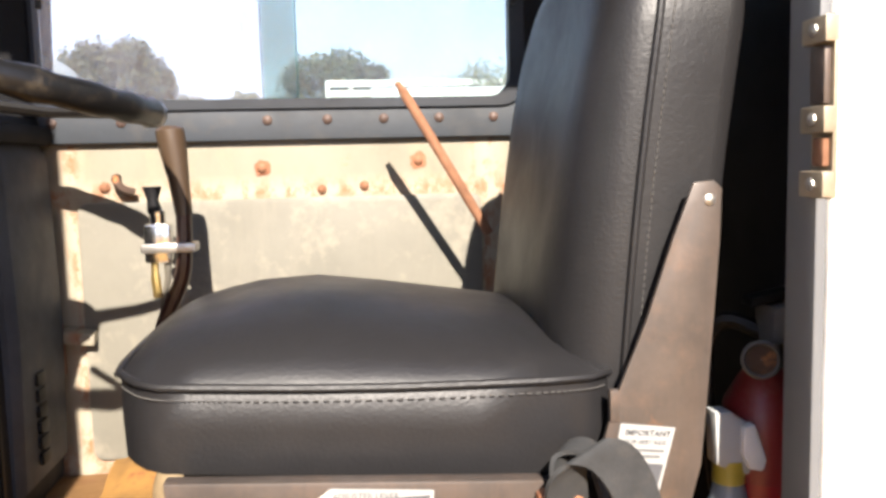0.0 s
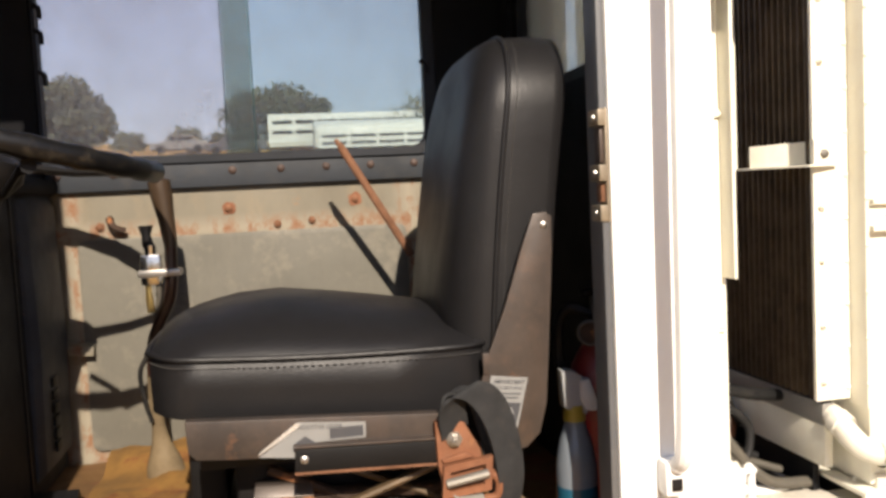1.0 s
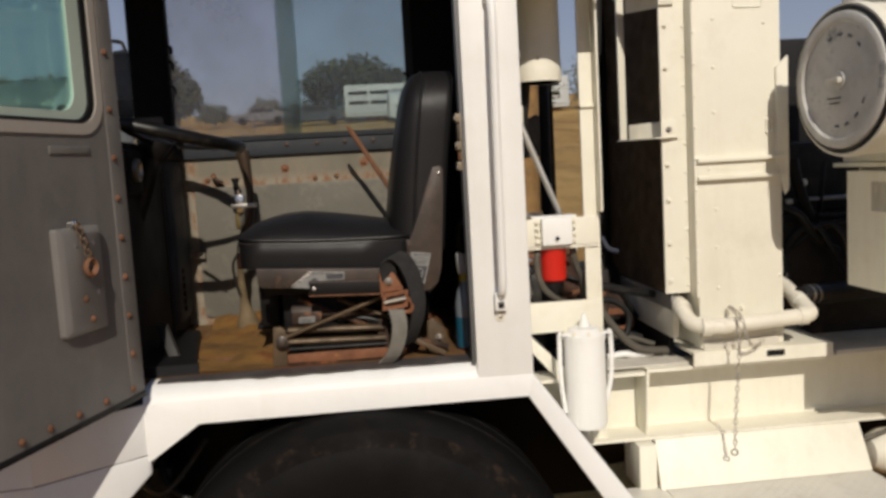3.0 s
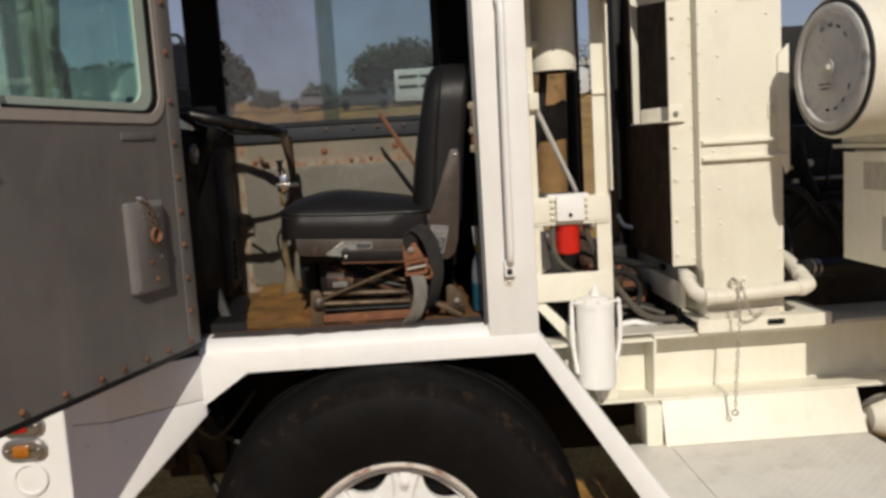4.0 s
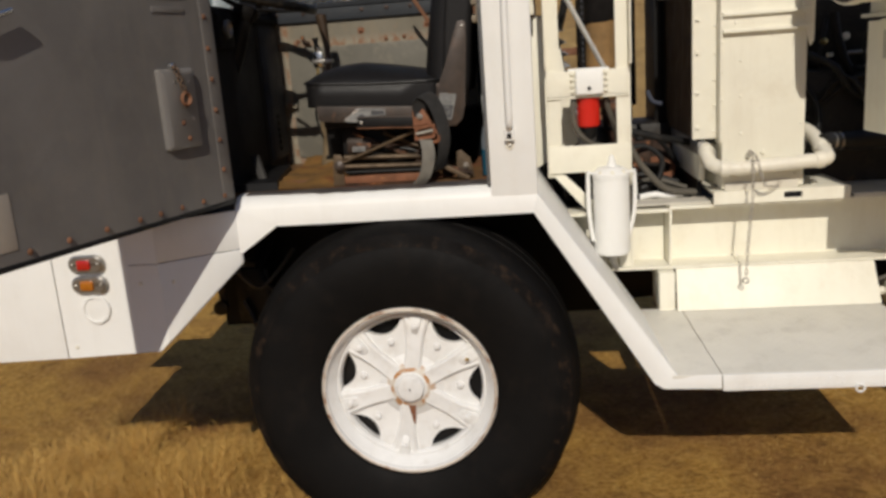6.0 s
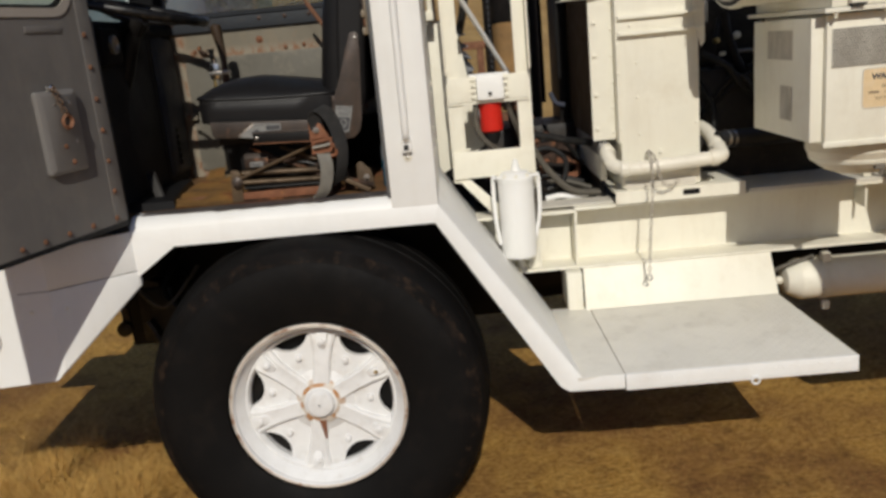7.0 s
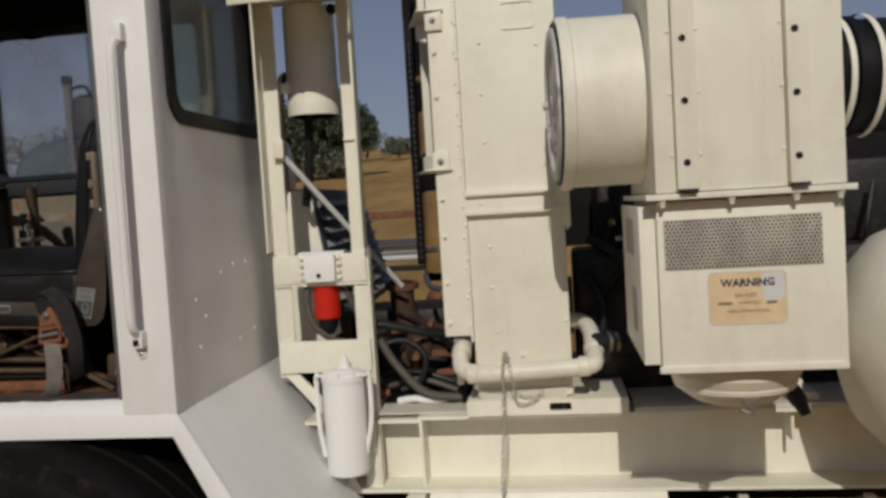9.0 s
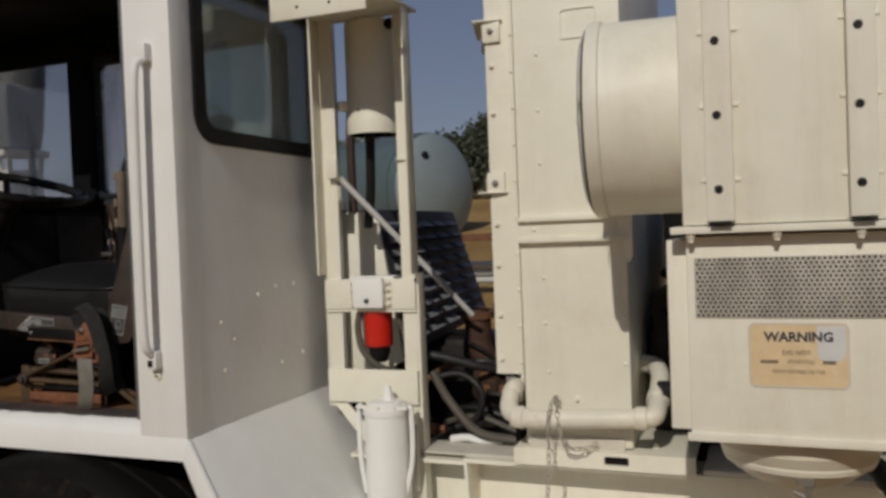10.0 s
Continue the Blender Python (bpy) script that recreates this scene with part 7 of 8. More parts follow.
MANIFOLD = worn("brown_manifold_rust", (0.070, 0.030, 0.016), 0.8, vary=0.6, scale=10, dirt=(0.03, 0.016, 0.01), dirt_amount=0.6, amount=0.10, stain_scale=14, stain=(0.26, 0.10, 0.035), relief=0.4, grain=80)
elbow_ = part("exhaust_elbow", tube(bent([(1.030, 1.930, 1.445), (1.035, 1.910, 1.375), (1.060, 1.880, 1.295), (1.120, 1.880, 1.245), (1.220, 1.910, 1.215)], 8), 0.052, 20), MANIFOLD, pump, "brown rusty exhaust elbow")
part("elbow_flange", lathe([(-0.012, 0.05), (-0.012, 0.072), (0.012, 0.072), (0.012, 0.05)], (1.030, 1.930, 1.440), (0.02, -0.1, 1), 24), RUST, elbow_)
part("elbow_flange", lathe([(-0.01, 0.05), (-0.01, 0.068), (0.01, 0.068), (0.01, 0.05)], (1.140, 1.884, 1.238), (1, 0.1, -0.3), 24), RUST, elbow_)
part("elbow_band", tube(bent([(1.000, 1.850, 1.335), (1.060, 1.810, 1.325), (1.120, 1.820, 1.285), (1.150, 1.840, 1.225)], 6), 0.008, 8), HOSE, elbow_)
part("turbine", lathe([(-0.05, 0.03), (-0.045, 0.062), (0.0, 0.072), (0.04, 0.062), (0.05, 0.03)], (1.080, 1.890, 1.150), (0.3, -1, 0.2), 24, caps=True), MANIFOLD, pump, "rusty round casing")
part("blue_line", tube(bent([(1.17, 1.72, 1.50), (1.19, 1.70, 1.455), (1.23, 1.70, 1.44)], 4), 0.011, 8), INK_BLUE, pump)
# black backing added to hide the bright ground between the rails
part("dark_backing", box(0.45, 3.4, 1.47, 2.29, 0.93, 0.95, 0), BLACK_STEEL, truck, "black backing plate added between the rails")
stack = thing("exhaust_stack", (1.08, 2.9, 0.9), "tan rusty exhaust pipe standing behind the stand", "exhaust")
part("pipe", lathe([(0, 0.095), (0.01, 0.10), (1.1, 0.10), (1.9, 0.10)], (1.075, 2.9, 1.41), (0.02, 0, 1), 32), PIPE_TAN, stack)


def shade_band(z0, z1, tilt0, tilt1):
    """Dark band round the pipe standing in for a cast shadow, its two edges cut on a slant."""
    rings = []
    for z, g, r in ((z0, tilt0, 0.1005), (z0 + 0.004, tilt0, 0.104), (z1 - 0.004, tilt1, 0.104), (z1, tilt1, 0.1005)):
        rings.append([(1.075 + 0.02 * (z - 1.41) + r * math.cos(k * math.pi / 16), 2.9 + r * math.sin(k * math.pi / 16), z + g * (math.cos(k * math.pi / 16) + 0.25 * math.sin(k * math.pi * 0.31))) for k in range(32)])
    part("shadow_band", loft(rings, caps=False), SHADE_BLACK, stack, "dark band round the pipe in place of a cast shadow")


shade_band(1.85, 2.06, 0.008, 0.022)
shade_band(2.27, 2.428, 0.0, 0.004)
shade_band(2.462, 3.10, 0.004, 0.0)
rack = part("toothed_strip", box(0.947, 0.990, 2.83, 2.86, 1.46, 3.0, 0.003), SHADE_BLACK, stack, "black toothed strip beside the pipe")
tooth = mesh_from("tooth", box(-0.004, 0.004, -0.004, 0.004, -0.009, 0.009, 0.0), LOUVRE_GREY)
for k in range(34):
    piece("tooth", tooth, (0.972, 2.826, 1.50 + k * 0.034), rack)
# plain black sheet added so the gap beside the pipe reads dark
part("backing_sheet", box(0.950, 1.30, 3.02, 3.035, 1.35, 3.05, 0.003), SHADE_BLACK, stack, "black sheet added to fill the gap behind the pipe")
part("clamp", lathe([(-0.012, 0.102), (-0.012, 0.108), (0.012, 0.108), (0.012, 0.102)], (1.078, 2.9, 1.54), (0, 0, 1), 32), STEEL, stack)
part("clamp", lathe([(-0.012, 0.102), (-0.012, 0.108), (0.012, 0.108), (0.012, 0.102)], (1.096, 2.9, 2.445), (0.02, 0, 1), 32), PIPE_TAN, stack)
part("muffler", lathe([(0, 0.06), (0.02, 0.12), (0.36, 0.12), (0.40, 0.09)], (1.09, 2.9, 0.92), (0, 0, 1), 28, caps=True), RUST, stack)
part("lagging", tube([(1.23, 2.99, 1.10), (1.24, 2.99, 3.1)], 0.04, 12), BLACK_STEEL, stack)

cover_ = thing("engine_cover", (0.6, 2.1, 1.05), "dark grey louvred engine cover with cream front", "cover")
part("front_panel", slab([(0.42, 1.60, 1.06), (0.845, 1.60, 1.30), (0.755, 1.60, 1.86), (0.42, 1.60, 1.86)], (0, 0.012, 0), 0.002), CREAM, cover_, "cream front panel")
TL, TR, BR, BL = Vector((0.757, 1.612, 1.865)), Vector((0.744, 2.45, 1.865)), Vector((0.856, 2.58, 1.375)), Vector((0.850, 1.612, 1.32))
side = part("louvred_side", slab([TL, TR, BR, BL], (-0.012, 0, -0.004), 0.002), LOUVRE_GREY, cover_, "dark grey side panel")
part("top_panel", slab([TL, TR, TR - Vector((0.34, 0, 0)), TL - Vector((0.34, 0, 0))], (0, 0, -0.01), 0.002), LOUVRE_GREY, cover_)
out = (BL - TL).cross(TR - TL).normalized()
out = out if out.x > 0 else -out
# paler than the cover, so the sun on the louvres is in their colour
LOUVRE_SUNLIT = worn("sunlit_louvre_paint", (0.25, 0.26, 0.275), 0.5, vary=0.2, scale=8, dirt_amount=0.2)
for j in range(9):
    for i in range(5):
        u0, u1 = 0.06 + i * 0.185, 0.06 + i * 0.185 + 0.13
        v = 0.09 + j * 0.097

        def q(u, w_):
            return (TL.lerp(TR, u)).lerp(BL.lerp(BR, u), w_)
        a, c, d, e = q(u0, v), q(u1, v), q(u1, v + 0.05), q(u0, v + 0.05)
        part("louvre", loft([[a, c, d, e], [a + out * 0.002, c + out * 0.002, d + out * 0.034, e + out * 0.034]]), LOUVRE_SUNLIT, side)
        part("louvre_gap", slab([d + out * 0.0345, e + out * 0.0345, q(u0, v + 0.056) + out * 0.002, q(u1, v + 0.056) + out * 0.002], out * 0.0005, 0), GASKET, side)
# plain dark masses and panels added where the engine bay reads black
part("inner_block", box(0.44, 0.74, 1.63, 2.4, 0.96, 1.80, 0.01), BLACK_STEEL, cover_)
part("dark_block", box(0.78, 1.34, 1.95, 2.28, 0.955, 1.34, 0.05), ENGINE, eng)
part("black_panel", box(1.245, 1.30, 2.0, 2.29, 0.96, 2.75, 0.02), BLACK_STEEL, eng, "black panel added for the dark beside the core")
part("gap_panel", box(1.725, 3.3, 2.255, 2.28, 1.55, 2.35, 0.01), BLACK_STEEL, eng, "black panel added to close the engine bay gap")
part("rocker_cover", lathe([(0, 0.02), (0.01, 0.05), (0.30, 0.05), (0.31, 0.02)], (1.90, 1.60, 1.355), (1, 0.05, 0), 24, caps=True), LOUVRE_GREY, eng, "blue-grey filter cylinder")
part("bracket", box(1.90, 2.06, 1.585, 1.60, 1.43, 1.50, 0.004), ENGINE, eng)
part("connector", box(1.872, 1.890, 1.575, 1.595, 1.345, 1.362, 0.002), BRASS, eng)
part("connector", box(1.905, 1.930, 1.575, 1.595, 1.600, 1.618, 0.003), CREAM, eng)
part("bay_hose", tube(bent([(1.80, 1.50, 1.62), (1.90, 1.47, 1.56), (1.98, 1.50, 1.46), (2.10, 1.54, 1.40)], 6), 0.016, 10), HOSE, eng, "black rubber hose")
part("bay_hose", tube(bent([(1.79, 1.52, 1.50), (1.84, 1.49, 1.40), (1.84, 1.48, 1.30), (1.80, 1.47, 1.20)], 6), 0.013, 10), HOSE, eng)
part("cap", lathe([(0, 0.012), (0.02, 0.012), (0.022, 0.006)], (1.89, 1.60, 1.665), (0.3, -1, 0.2), 10, caps=True), BRASS, eng)
part("cap", lathe([(0, 0.016), (0.018, 0.016), (0.02, 0.006)], (1.985, 1.61, 1.68), (0.1, -1, 0.2), 10, caps=True), CREAM, eng)
part("fuel_rail", tube([(1.96, 1.60, 1.612), (2.30, 1.61, 1.615)], 0.009, 8), STEEL, eng)
part("air_hose", tube(bent([(1.91, 1.54, 1.78), (1.92, 1.53, 1.70), (1.96, 1.53, 1.58), (2.03, 1.55, 1.48)], 6), 0.022, 10), GASKET, eng, "black rubber hose")
part("cab_hook", tube(bent([(0.662, 1.60, 1.86), (0.660, 1.60, 2.10), (0.668, 1.60, 2.26), (0.69, 1.60, 2.30), (0.715, 1.60, 2.28)], 5), 0.017, 8), worn("dark_brown_rust", (0.06, 0.032, 0.022), 0.7, vary=0.4), cover_)


# ---- mirror on its pole at the far side of the truck ----
mir = thing("side_mirror", (-1.21, 3.2, 1.0), "tall dark truck mirror on a grey pole beyond the cab", "mirror")
MIRROR_GLASS = worn("mirror_glass", (0.42, 0.45, 0.47), 0.05, metal=1.0, vary=0.03, dirt_amount=0.1)
POLE_GREY = worn("pole_grey", (0.16, 0.17, 0.18), 0.5, vary=0.2)
part("pole", tube([(-1.20, 3.2, 1.0), (-1.215, 3.2, 2.69)], 0.026, 12), POLE_GREY, mir, "grey steel pole")
part("cap", lathe([(0, 0.026), (0, 0.033), (0.05, 0.033), (0.054, 0.02)], (-1.215, 3.2, 2.64), (0, 0, 1), 14, caps=True), BLACK_STEEL, mir)
part("outrigger", tube([(-1.20, 3.2, 1.03), (-0.80, 1.55, 1.24)], 0.03, 10), BLACK_STEEL, mir)
part("arm", tube(bent([(-1.21, 3.2, 2.60), (-1.15, 3.19, 2.62), (-1.08, 3.18, 2.61), (-1.06, 3.18, 2.55)], 5), 0.011, 8), BLACK_STEEL, mir)
part("lower_arm", tube([(-1.21, 3.2, 2.20), (-1.10, 3.19, 2.17)], 0.011, 8), BLACK_STEEL, mir)
mirror_tilt = Matrix.Translation((-1.07, 3.17, 2.35)) @ Matrix.Rotation(radians(41), 4, "Z") @ Matrix.Rotation(radians(5), 4, "X") @ Matrix.Translation((0, 0, -2.35))
case_ = part("housing", loft([[mirror_tilt @ Vector((x, y, z)) for x, z in rounded(-0.095 + g, 0.095 - g, 2.13 + g, 2.565 - g, 0.075)] for y, g in ((-0.022, 0.012), (-0.014, 0.0), (0.03, 0.0), (0.06, 0.035))]), INNER_DARK, mir, "black mirror housing")
part("glass", loft([[mirror_tilt @ Vector((x, y, z)) for x, z in rounded(-0.083, 0.083, 2.315, 2.545, 0.03)] for y in (-0.027, -0.021)]), MIRROR_GLASS, case_, "main mirror glass")
part("glass", loft([[mirror_tilt @ Vector((x, y, z)) for x, z in rounded(-0.083, 0.083, 2.15, 2.295, 0.03)] for y in (-0.027, -0.021)]), MIRROR_GLASS, case_, "small wide-angle mirror glass")
col = thing("machine_column", (-1.41, 1.95, 0.83), "pale painted machine column beside the cab front", "machine")
part("lower_cylinder", lathe([(0, 0.10), (0.02, 0.105), (1.30, 0.105), (1.33, 0.095), (1.335, 0.02)], (-1.41, 1.95, 0.83), (0, 0, 1), 28, caps=True), CREAM, col, "cream lower cylinder")
part("flange", lathe([(0, 0.11), (0, 0.135), (0.025, 0.135), (0.025, 0.11)], (-1.41, 1.95, 2.235), (0, 0, 1), 28), CREAM, col)
for a in (20, 110, 200, 290):
    part("leg", tube([(-1.41 + 0.10 * math.cos(radians(a)), 1.95 + 0.10 * math.sin(radians(a)), 2.15), (-1.41 + 0.11 * math.cos(radians(a)), 1.95 + 0.11 * math.sin(radians(a)), 2.24)], 0.014, 8), CREAM, col)
part("upper_body", lathe([(0, 0.06), (0.02, 0.10), (0.12, 0.115), (0.45, 0.14), (0.50, 0.12), (0.52, 0.02)], (-1.41, 1.95, 2.26), (0, 0, 1), 28, caps=True), worn("column_grey", (0.12, 0.125, 0.125), 0.5, vary=0.2), col, "grey upper body")
part("side_pipe", tube(bent([(-1.30, 1.90, 2.42), (-1.25, 1.88, 2.30), (-1.25, 1.88, 2.05), (-1.28, 1.90, 1.80)], 5), 0.016, 8), BLACK_STEEL, col)
loop_ = thing("cable_loop", (-0.26, 1.48, 2.56), "thin black cable sagging from the cab head lining", "cable")
part("cable", tube(bent([(-0.36, 1.484, 2.60), (-0.335, 1.478, 2.55), (-0.29, 1.474, 2.512), (-0.25, 1.473, 2.506), (-0.205, 1.475, 2.52), (-0.165, 1.484, 2.60)], 6), 0.006, 8), BLACK_STEEL, loop_)


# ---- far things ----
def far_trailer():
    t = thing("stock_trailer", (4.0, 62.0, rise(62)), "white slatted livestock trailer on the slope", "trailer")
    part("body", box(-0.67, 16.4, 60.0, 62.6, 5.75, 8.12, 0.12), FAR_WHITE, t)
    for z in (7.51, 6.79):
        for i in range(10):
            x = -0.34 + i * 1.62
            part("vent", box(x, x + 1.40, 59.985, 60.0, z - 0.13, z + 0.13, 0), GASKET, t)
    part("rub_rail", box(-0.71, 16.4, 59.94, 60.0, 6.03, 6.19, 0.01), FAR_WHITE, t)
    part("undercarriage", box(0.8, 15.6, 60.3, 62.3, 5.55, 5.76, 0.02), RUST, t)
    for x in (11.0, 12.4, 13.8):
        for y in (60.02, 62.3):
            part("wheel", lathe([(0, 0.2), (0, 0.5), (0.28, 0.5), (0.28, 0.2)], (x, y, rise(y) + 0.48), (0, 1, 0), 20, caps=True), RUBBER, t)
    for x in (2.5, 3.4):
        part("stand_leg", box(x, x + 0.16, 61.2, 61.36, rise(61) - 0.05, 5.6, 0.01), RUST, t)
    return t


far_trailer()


def far_tank(name, label, start, axis, r, length, z, legs, side, end):
    t = thing(name, (start[0], start[1], rise(start[1])), label, "tank trailer")
    s = Vector((*start, z))
    a = Vector(axis).normalized()
    part("shell", lathe([(0.08, 0.985 * r), (0.2, r), (length, r), (length + 0.3, 0.5 * r)], s, a, 48, caps=True), side, t)
    part("end_cap", lathe([(-0.55, 0.02 * r), (-0.5, 0.30 * r), (-0.38, 0.60 * r), (-0.18, 0.86 * r), (0.0, 0.96 * r), (0.08, 0.985 * r)], s, a, 48, caps=True), end, t, "domed end, coloured paler as if sunlit")
    for k in range(4):
        h = 0.4 + k * (length - 0.6) / 3
        part("band", lathe([(h, r * 1.004), (h, r * 1.015), (h + 0.08, r * 1.015), (h + 0.08, r * 1.004)], s, a, 48), side, t)
    up = Vector((0, 0, 1))
    part("hatch", lathe([(0, 0.13), (0.1, 0.13), (0.12, 0.1)], s - a * 0.22 + up * r * 0.55 + Vector((-a.y, a.x, 0)) * r * 0.45, -a + up * 0.35, 16, caps=True), BLACK_STEEL, t)
    for h in legs:
        p = s + a * h
        part("leg", box(p.x - 0.2, p.x + 0.2, p.y - r * 0.6, p.y + r * 0.6, rise(p.y) - 0.1, z - r * 0.7, 0.02), RUST, t)
    return t


far_tank("water_tank_trailer", "teal cylindrical tank trailer, side coloured shaded and domed end sunlit", (-7.0, 21.9), (-0.88, 0.32, 0), 1.75, 9.0, 3.05, (1.0, 7.5), TANK_SHADED, TANK_SUNLIT)


def horse_trailer():
    """Low rounded trailer in front of the livestock trailer, with a row of side slats."""
    t = thing("horse_trailer", (7.4, 57.5, rise(57)), "white round-roofed horse trailer with side slats", "trailer")
    g0 = rise(57)
    prof = [(56.0, g0 + 0.35), (56.0, 6.25), (56.08, 6.75), (56.4, 7.1), (57.0, 7.26), (57.6, 7.26), (58.2, 7.1), (58.5, 6.75), (58.6, 6.25), (58.6, g0 + 0.35)]
    part("body", loft([[(x, 57.3 + (y - 57.3) * g, g0 + 0.35 + (z - g0 - 0.35) * h) for y, z in prof] for x, g, h in ((2.43, 0.86, 0.93), (2.53, 0.95, 0.98), (2.76, 1.0, 1.0), (12.8, 1.0, 1.0), (13.1, 0.9, 0.95))]), FAR_WHITE, t)
    for z in (6.10, 5.62):
        for i in range(5):
            x = 2.95 + i * 1.96
            part("vent", box(x, x + 1.72, 55.985, 56.0, z - 0.10, z + 0.10, 0), LOUVRE_GREY, t)
    part("rub_rail", box(2.7, 12.8, 55.94, 56.0, 5.30, 5.40, 0.01), FAR_WHITE, t)
    for x in (7.4, 8.6):
        part("wheel", lathe([(0, 0.2), (0, 0.42), (0.25, 0.42), (0.25, 0.2)], (x, 56.05, rise(56) + 0.42), (0, 1, 0), 20, caps=True), RUBBER, t)
    part("jack_leg", box(3.2, 3.35, 57.2, 57.35, g0 - 0.05, g0 + 0.36, 0.01), RUST, t)
    return t


horse_trailer()

pipes = thing("pipe_stack", (-1.5, 12.0, rise(12)), "stack of white pipes on a low rack", "pipes")
for k in range(3):
    part("pipe", tube([(-3.4, 12.0 + 0.05 * k, 1.18 - 0.13 * k), (0.6, 12.0 + 0.05 * k, 1.18 - 0.13 * k)], 0.062, 12), FAR_WHITE, pipes)
for x in (-3.0, -0.2):
    part("rack", box(x, x + 0.08, 11.9, 12.3, rise(12.0) - 0.03, 0.86, 0.01), RUST, pipes)
part("red_lamp", box(-1.75, -1.66, 11.92, 11.97, 0.86, 0.92, 0.01), RED, pipes)

beam = thing("rusty_beam", (0.2, 11.0, rise(11)), "rusty steel beam lying on trestles", "beam")
part("beam", box(-3.5, 1.6, 11.2, 11.4, 1.60, 1.72, 0.01), RUST, beam)
for x in (-3.0, 1.2):
    part("trestle", box(x, x + 0.1, 11.2, 11.4, rise(11.2) - 0.05, 1.60, 0.01), RUST, beam)


def parked_car(name, x, y, label, paint):
    t = thing(name, (x, y, rise(y)), label, "car", "vehicles parked in the field")
    z = rise(y)
    part("body", loft([[(x + u, y + w, z + v) for u, v in ((-2.2, 0.35), (-2.2, 0.8), (-1.2, 0.92), (-0.7, 1.4), (1.0, 1.42), (1.5, 0.95), (2.2, 0.9), (2.2, 0.35))] for w in (0.0, 1.7)]), paint, t)
    part("window_band", box(x - 0.7, x + 1.05, y - 0.012, y, z + 1.0, z + 1.32, 0.004), GASKET, t)
    for u in (-1.4, 1.4):
        part("wheel", lathe([(0, 0.1), (0, 0.33), (0.2, 0.33), (0.2, 0.1)], (x + u, y - 0.02, z + 0.33), (0, 1, 0), 20, caps=True), RUBBER, t)
    return t


parked_car("parked_car", -7.6, 66.0, "pale car parked far off in the field", CAR_DUSTY)
parked_car("parked_pickup", -3.0, 60.0, "grey pickup parked far off in the field", LOUVRE_GREY)


def tree(name, x, y, height, width, seed, leaves, label, n=2600, size=0.16):
    rng = random.Random(seed)
    z0 = rise(y) - 0.1
    t = thing(name, (x, y, z0), label, "tree", "oaks round the field" if name == "oak_tree" else "bushes on the hill")
    tr = bmesh.new()
    tube([(x, y, z0), (x + 0.05 * width, y, z0 + height * 0.25), (x, y, z0 + height * 0.55)], [height * 0.05, height * 0.035, height * 0.015], 10, bm=tr)
    blobs = []
    for k in range(34):
        a, e = rng.uniform(0, 2 * math.pi), rng.uniform(-0.75, 1.0)
        rr = rng.uniform(0.45, 0.9)
        c = Vector((x + width / 2 * rr * math.cos(a) * math.cos(e), y + width / 2 * rr * math.sin(a) * math.cos(e), z0 + height * (0.43 + 0.43 * rr * math.sin(e))))
        blobs.append((c, width * rng.uniform(0.10, 0.20)))
        if k % 2 == 0:
            tube([(x, y, z0 + height * 0.3), (Vector((x, y, z0 + height * 0.45)) + c) / 2, c], [height * 0.02, height * 0.012, height * 0.005], 6, bm=tr)
    part("trunk", tr, BARK, t)
    verts, faces = [], []
    for _ in range(n):
        c, r = rng.choice(blobs)
        d = Vector((rng.gauss(0, 1), rng.gauss(0, 1), rng.gauss(0, 0.8))).normalized() * r * rng.uniform(0.35, 1.05)
        p = c + d
        u = Vector((rng.gauss(0, 1), rng.gauss(0, 1), rng.gauss(0, 1))).normalized()
        w = u.cross(Vector((rng.gauss(0, 1), rng.gauss(0, 1), rng.gauss(0, 1)))).normalized()
        s = size * rng.uniform(0.6, 1.4)
        i = len(verts)
        verts += [p - u * s, p + w * s * 0.6, p + u * s, p - w * s * 0.6]
        faces.append((i, i + 1, i + 2, i + 3))
    me = bpy.data.meshes.new("crown")
    me.from_pydata([tuple(v) for v in verts], [], faces)
    me.materials.append(leaves)
    hang(new("crown", me), t)
    return t


OAK = "dark green rounded oak standing in dry grass"
HAZY = "hazy grey-green tree far across the field"
tree("oak_tree", -0.42, 68.0, 6.0, 8.0, 1, LEAVES, OAK, 15000, 0.15)
tree("oak_tree", 2.2, 70.0, 5.3, 5.4, 2, LEAVES, OAK, 8000, 0.15)
tree("oak_tree", -11.2, 45.0, 5.5, 6.3, 3, LEAVES, HAZY, 28000, 0.12)
tree("oak_tree", -17.2, 48.0, 5.3, 7.0, 8, LEAVES, HAZY, 16000, 0.13)
tree("oak_tree", -22.5, 46.0, 5.2, 6.5, 5, LEAVES_PALE, HAZY, 9000, 0.12)
tree("oak_tree", -27.5, 50.0, 5.0, 7.0, 6, LEAVES, OAK, 9000, 0.13)
for k, (x, y, h, w) in enumerate(((-11.9, 70, 2.3, 3.0), (-7.4, 70, 2.6, 3.0), (-4.2, 72, 1.9, 3.4), (-2.6, 71, 1.7, 2.6), (-16, 75, 3.0, 4.5), (-13.6, 43.5, 2.3, 4.0), (-11.0, 43.0, 2.0, 3.4), (-16.0, 46.0, 2.7, 4.6), (-19.5, 47.0, 2.6, 5.0), (12, 60, 5, 8), (20, 62, 5, 9), (-34, 60, 5, 9), (-42, 62, 5.5, 10))):
    tree("bush", x, y, h, w, 20 + k, LEAVES_PALE if k != 2 else LEAVES, "rounded hazy bush on the golden hill", 2600, 0.10)
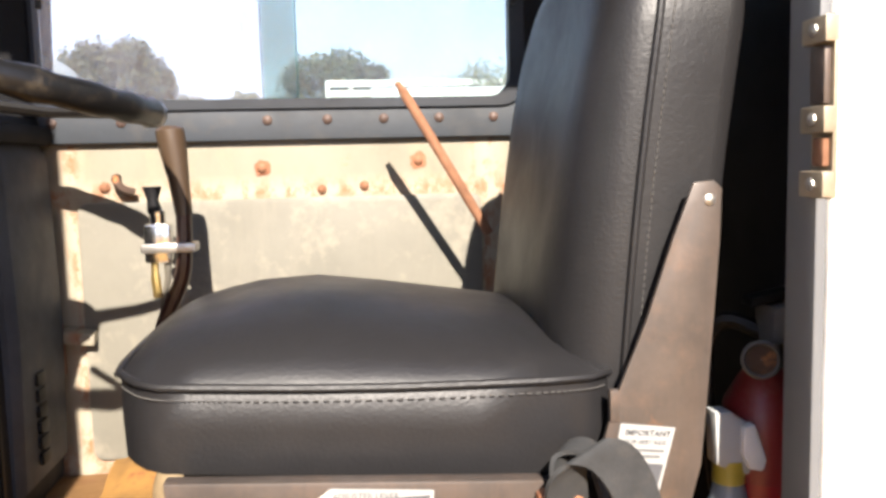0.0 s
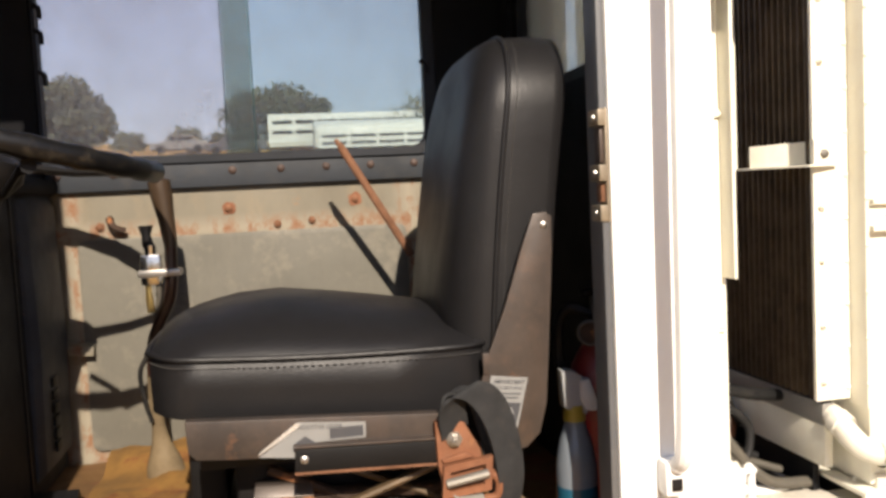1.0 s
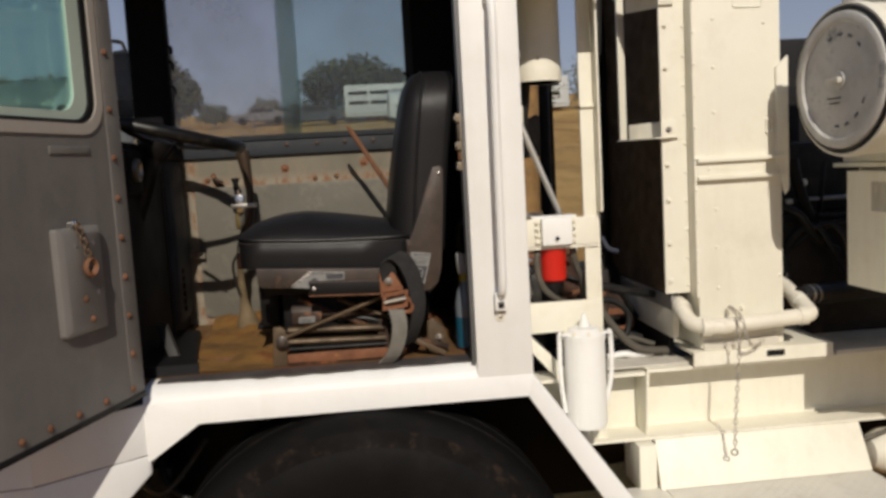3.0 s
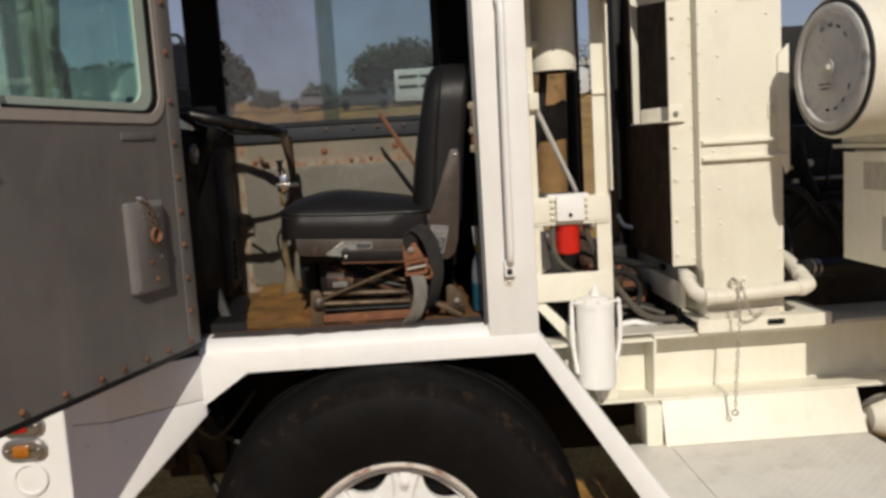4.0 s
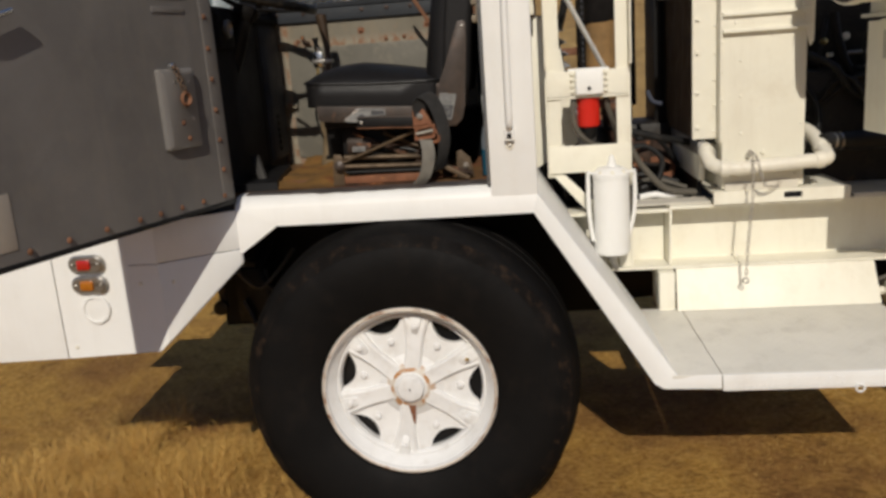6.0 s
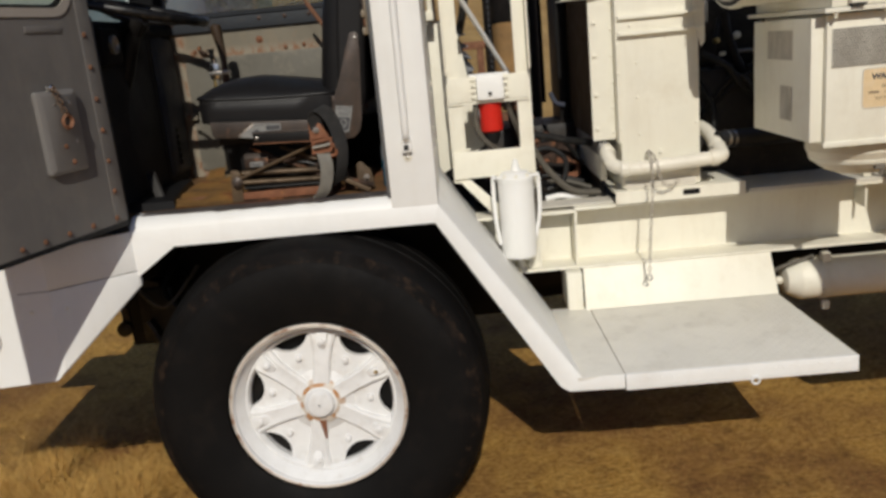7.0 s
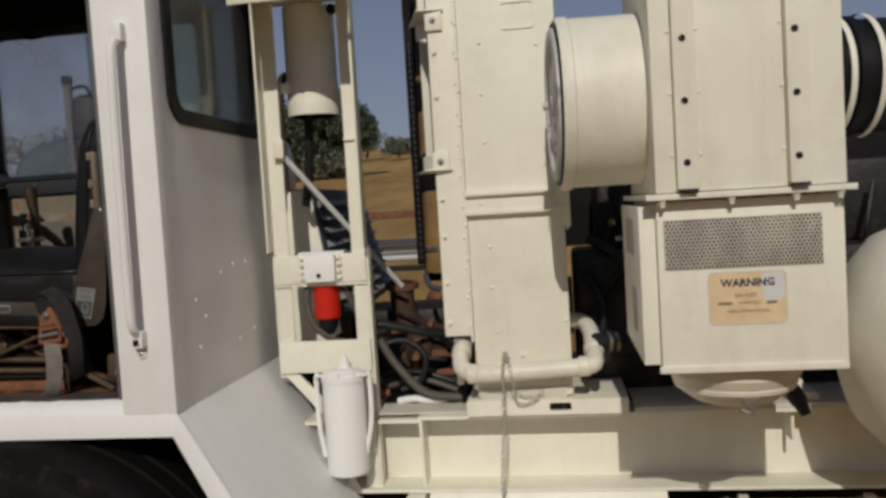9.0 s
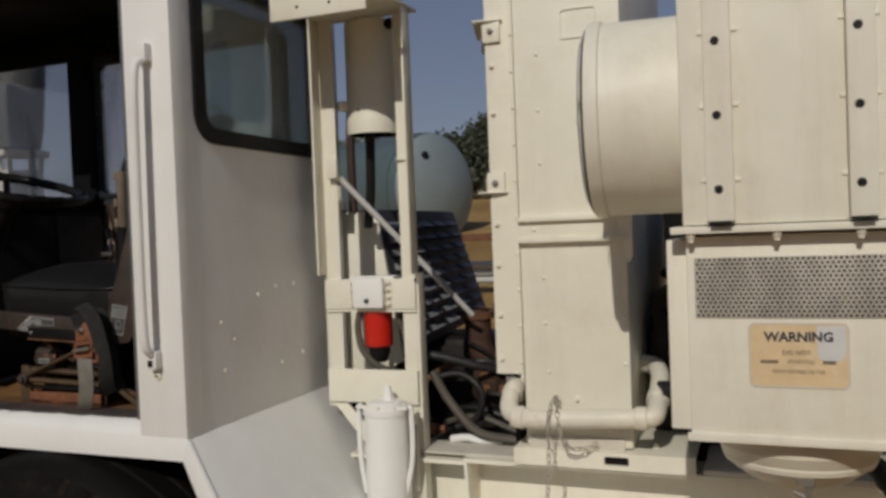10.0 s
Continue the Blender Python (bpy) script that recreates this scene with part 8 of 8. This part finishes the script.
for k, (x, y) in enumerate(((-20, -34), (-12, -38), (-30, -30), (-4, -40), (6, -38), (16, -36))):
    tree("oak_tree", x, y, 7.5, 8.0, 40 + k, LEAVES, OAK, 1800, 0.3)


# ---- dry grass ----
def grass(name, spots, label, seed):
    rng = random.Random(seed)
    verts, faces = [], []
    for x, y, n, spread, tall in spots:
        for _ in range(n):
            px, py = x + rng.gauss(0, spread), y + rng.gauss(0, spread)
            h = tall * rng.uniform(0.4, 1.2)
            a = rng.uniform(0, 2 * math.pi)
            lean = h * rng.uniform(0.3, 2.6 if tall > 0.1 else 4.0) + (0.01 + rng.random() * 0.03 if tall < 0.02 else 0.0)
            w = rng.uniform(0.0004, 0.0012) * (1.0 if tall > 0.02 else 0.6)
            dx, dy = math.cos(a), math.sin(a)
            i = len(verts)
            z = 0.0 if py < 5 else rise(py)
            verts += [(px - dy * w, py + dx * w, z - 0.01), (px + dy * w, py - dx * w, z - 0.01),
                      (px + dx * lean * 0.35 + dy * w * 0.8, py + dy * lean * 0.35 - dx * w * 0.8, z + h * 0.6), (px + dx * lean * 0.35 - dy * w * 0.8, py + dy * lean * 0.35 + dx * w * 0.8, z + h * 0.6),
                      (px + dx * lean, py + dy * lean, z + h)]
            faces += [(i, i + 1, i + 2, i + 3), (i + 3, i + 2, i + 4)]
    me = bpy.data.meshes.new(name)
    me.from_pydata(verts, [], faces)
    me.materials.append(STRAW)
    return tagged(new(name, me), label, "grass", kind="stuff")


rng = random.Random(5)
spots = []
for _ in range(2400):
    x, y = rng.uniform(-3.2, 3.6), rng.uniform(-0.4, 3.4)
    dens = noise.noise((x * 0.8, y * 0.8, 7.0))
    if dens > -0.2:
        spots.append((x, y, rng.randint(16, 40), 0.10, 0.006 + 0.007 * max(0, dens)))
for _ in range(26):
    spots.append((rng.uniform(-2.6, -0.85), rng.uniform(0.75, 1.6), 40, 0.09, rng.uniform(0.02, 0.055)))
for _ in range(70):
    spots.append((rng.uniform(-2.5, -0.35), rng.uniform(0.30, 1.25), 110, 0.075, rng.uniform(0.030, 0.075)))
for _ in range(34):
    spots.append((rng.uniform(-1.75, -0.72), rng.uniform(0.72, 1.18), 120, 0.045, rng.uniform(0.075, 0.135)))
for _ in range(7):
    spots.append((rng.uniform(-1.45, -1.12), rng.uniform(1.10, 1.34), 110, 0.03, rng.uniform(0.10, 0.15)))
spots.append((-1.22, 1.50, 220, 0.05, 0.19))
spots.append((-1.42, 1.45, 150, 0.05, 0.16))
spots.append((-1.62, 1.30, 120, 0.06, 0.12))
grass("dry_grass", spots, "dry straw-coloured grass and loose stalks on the earth", 9)
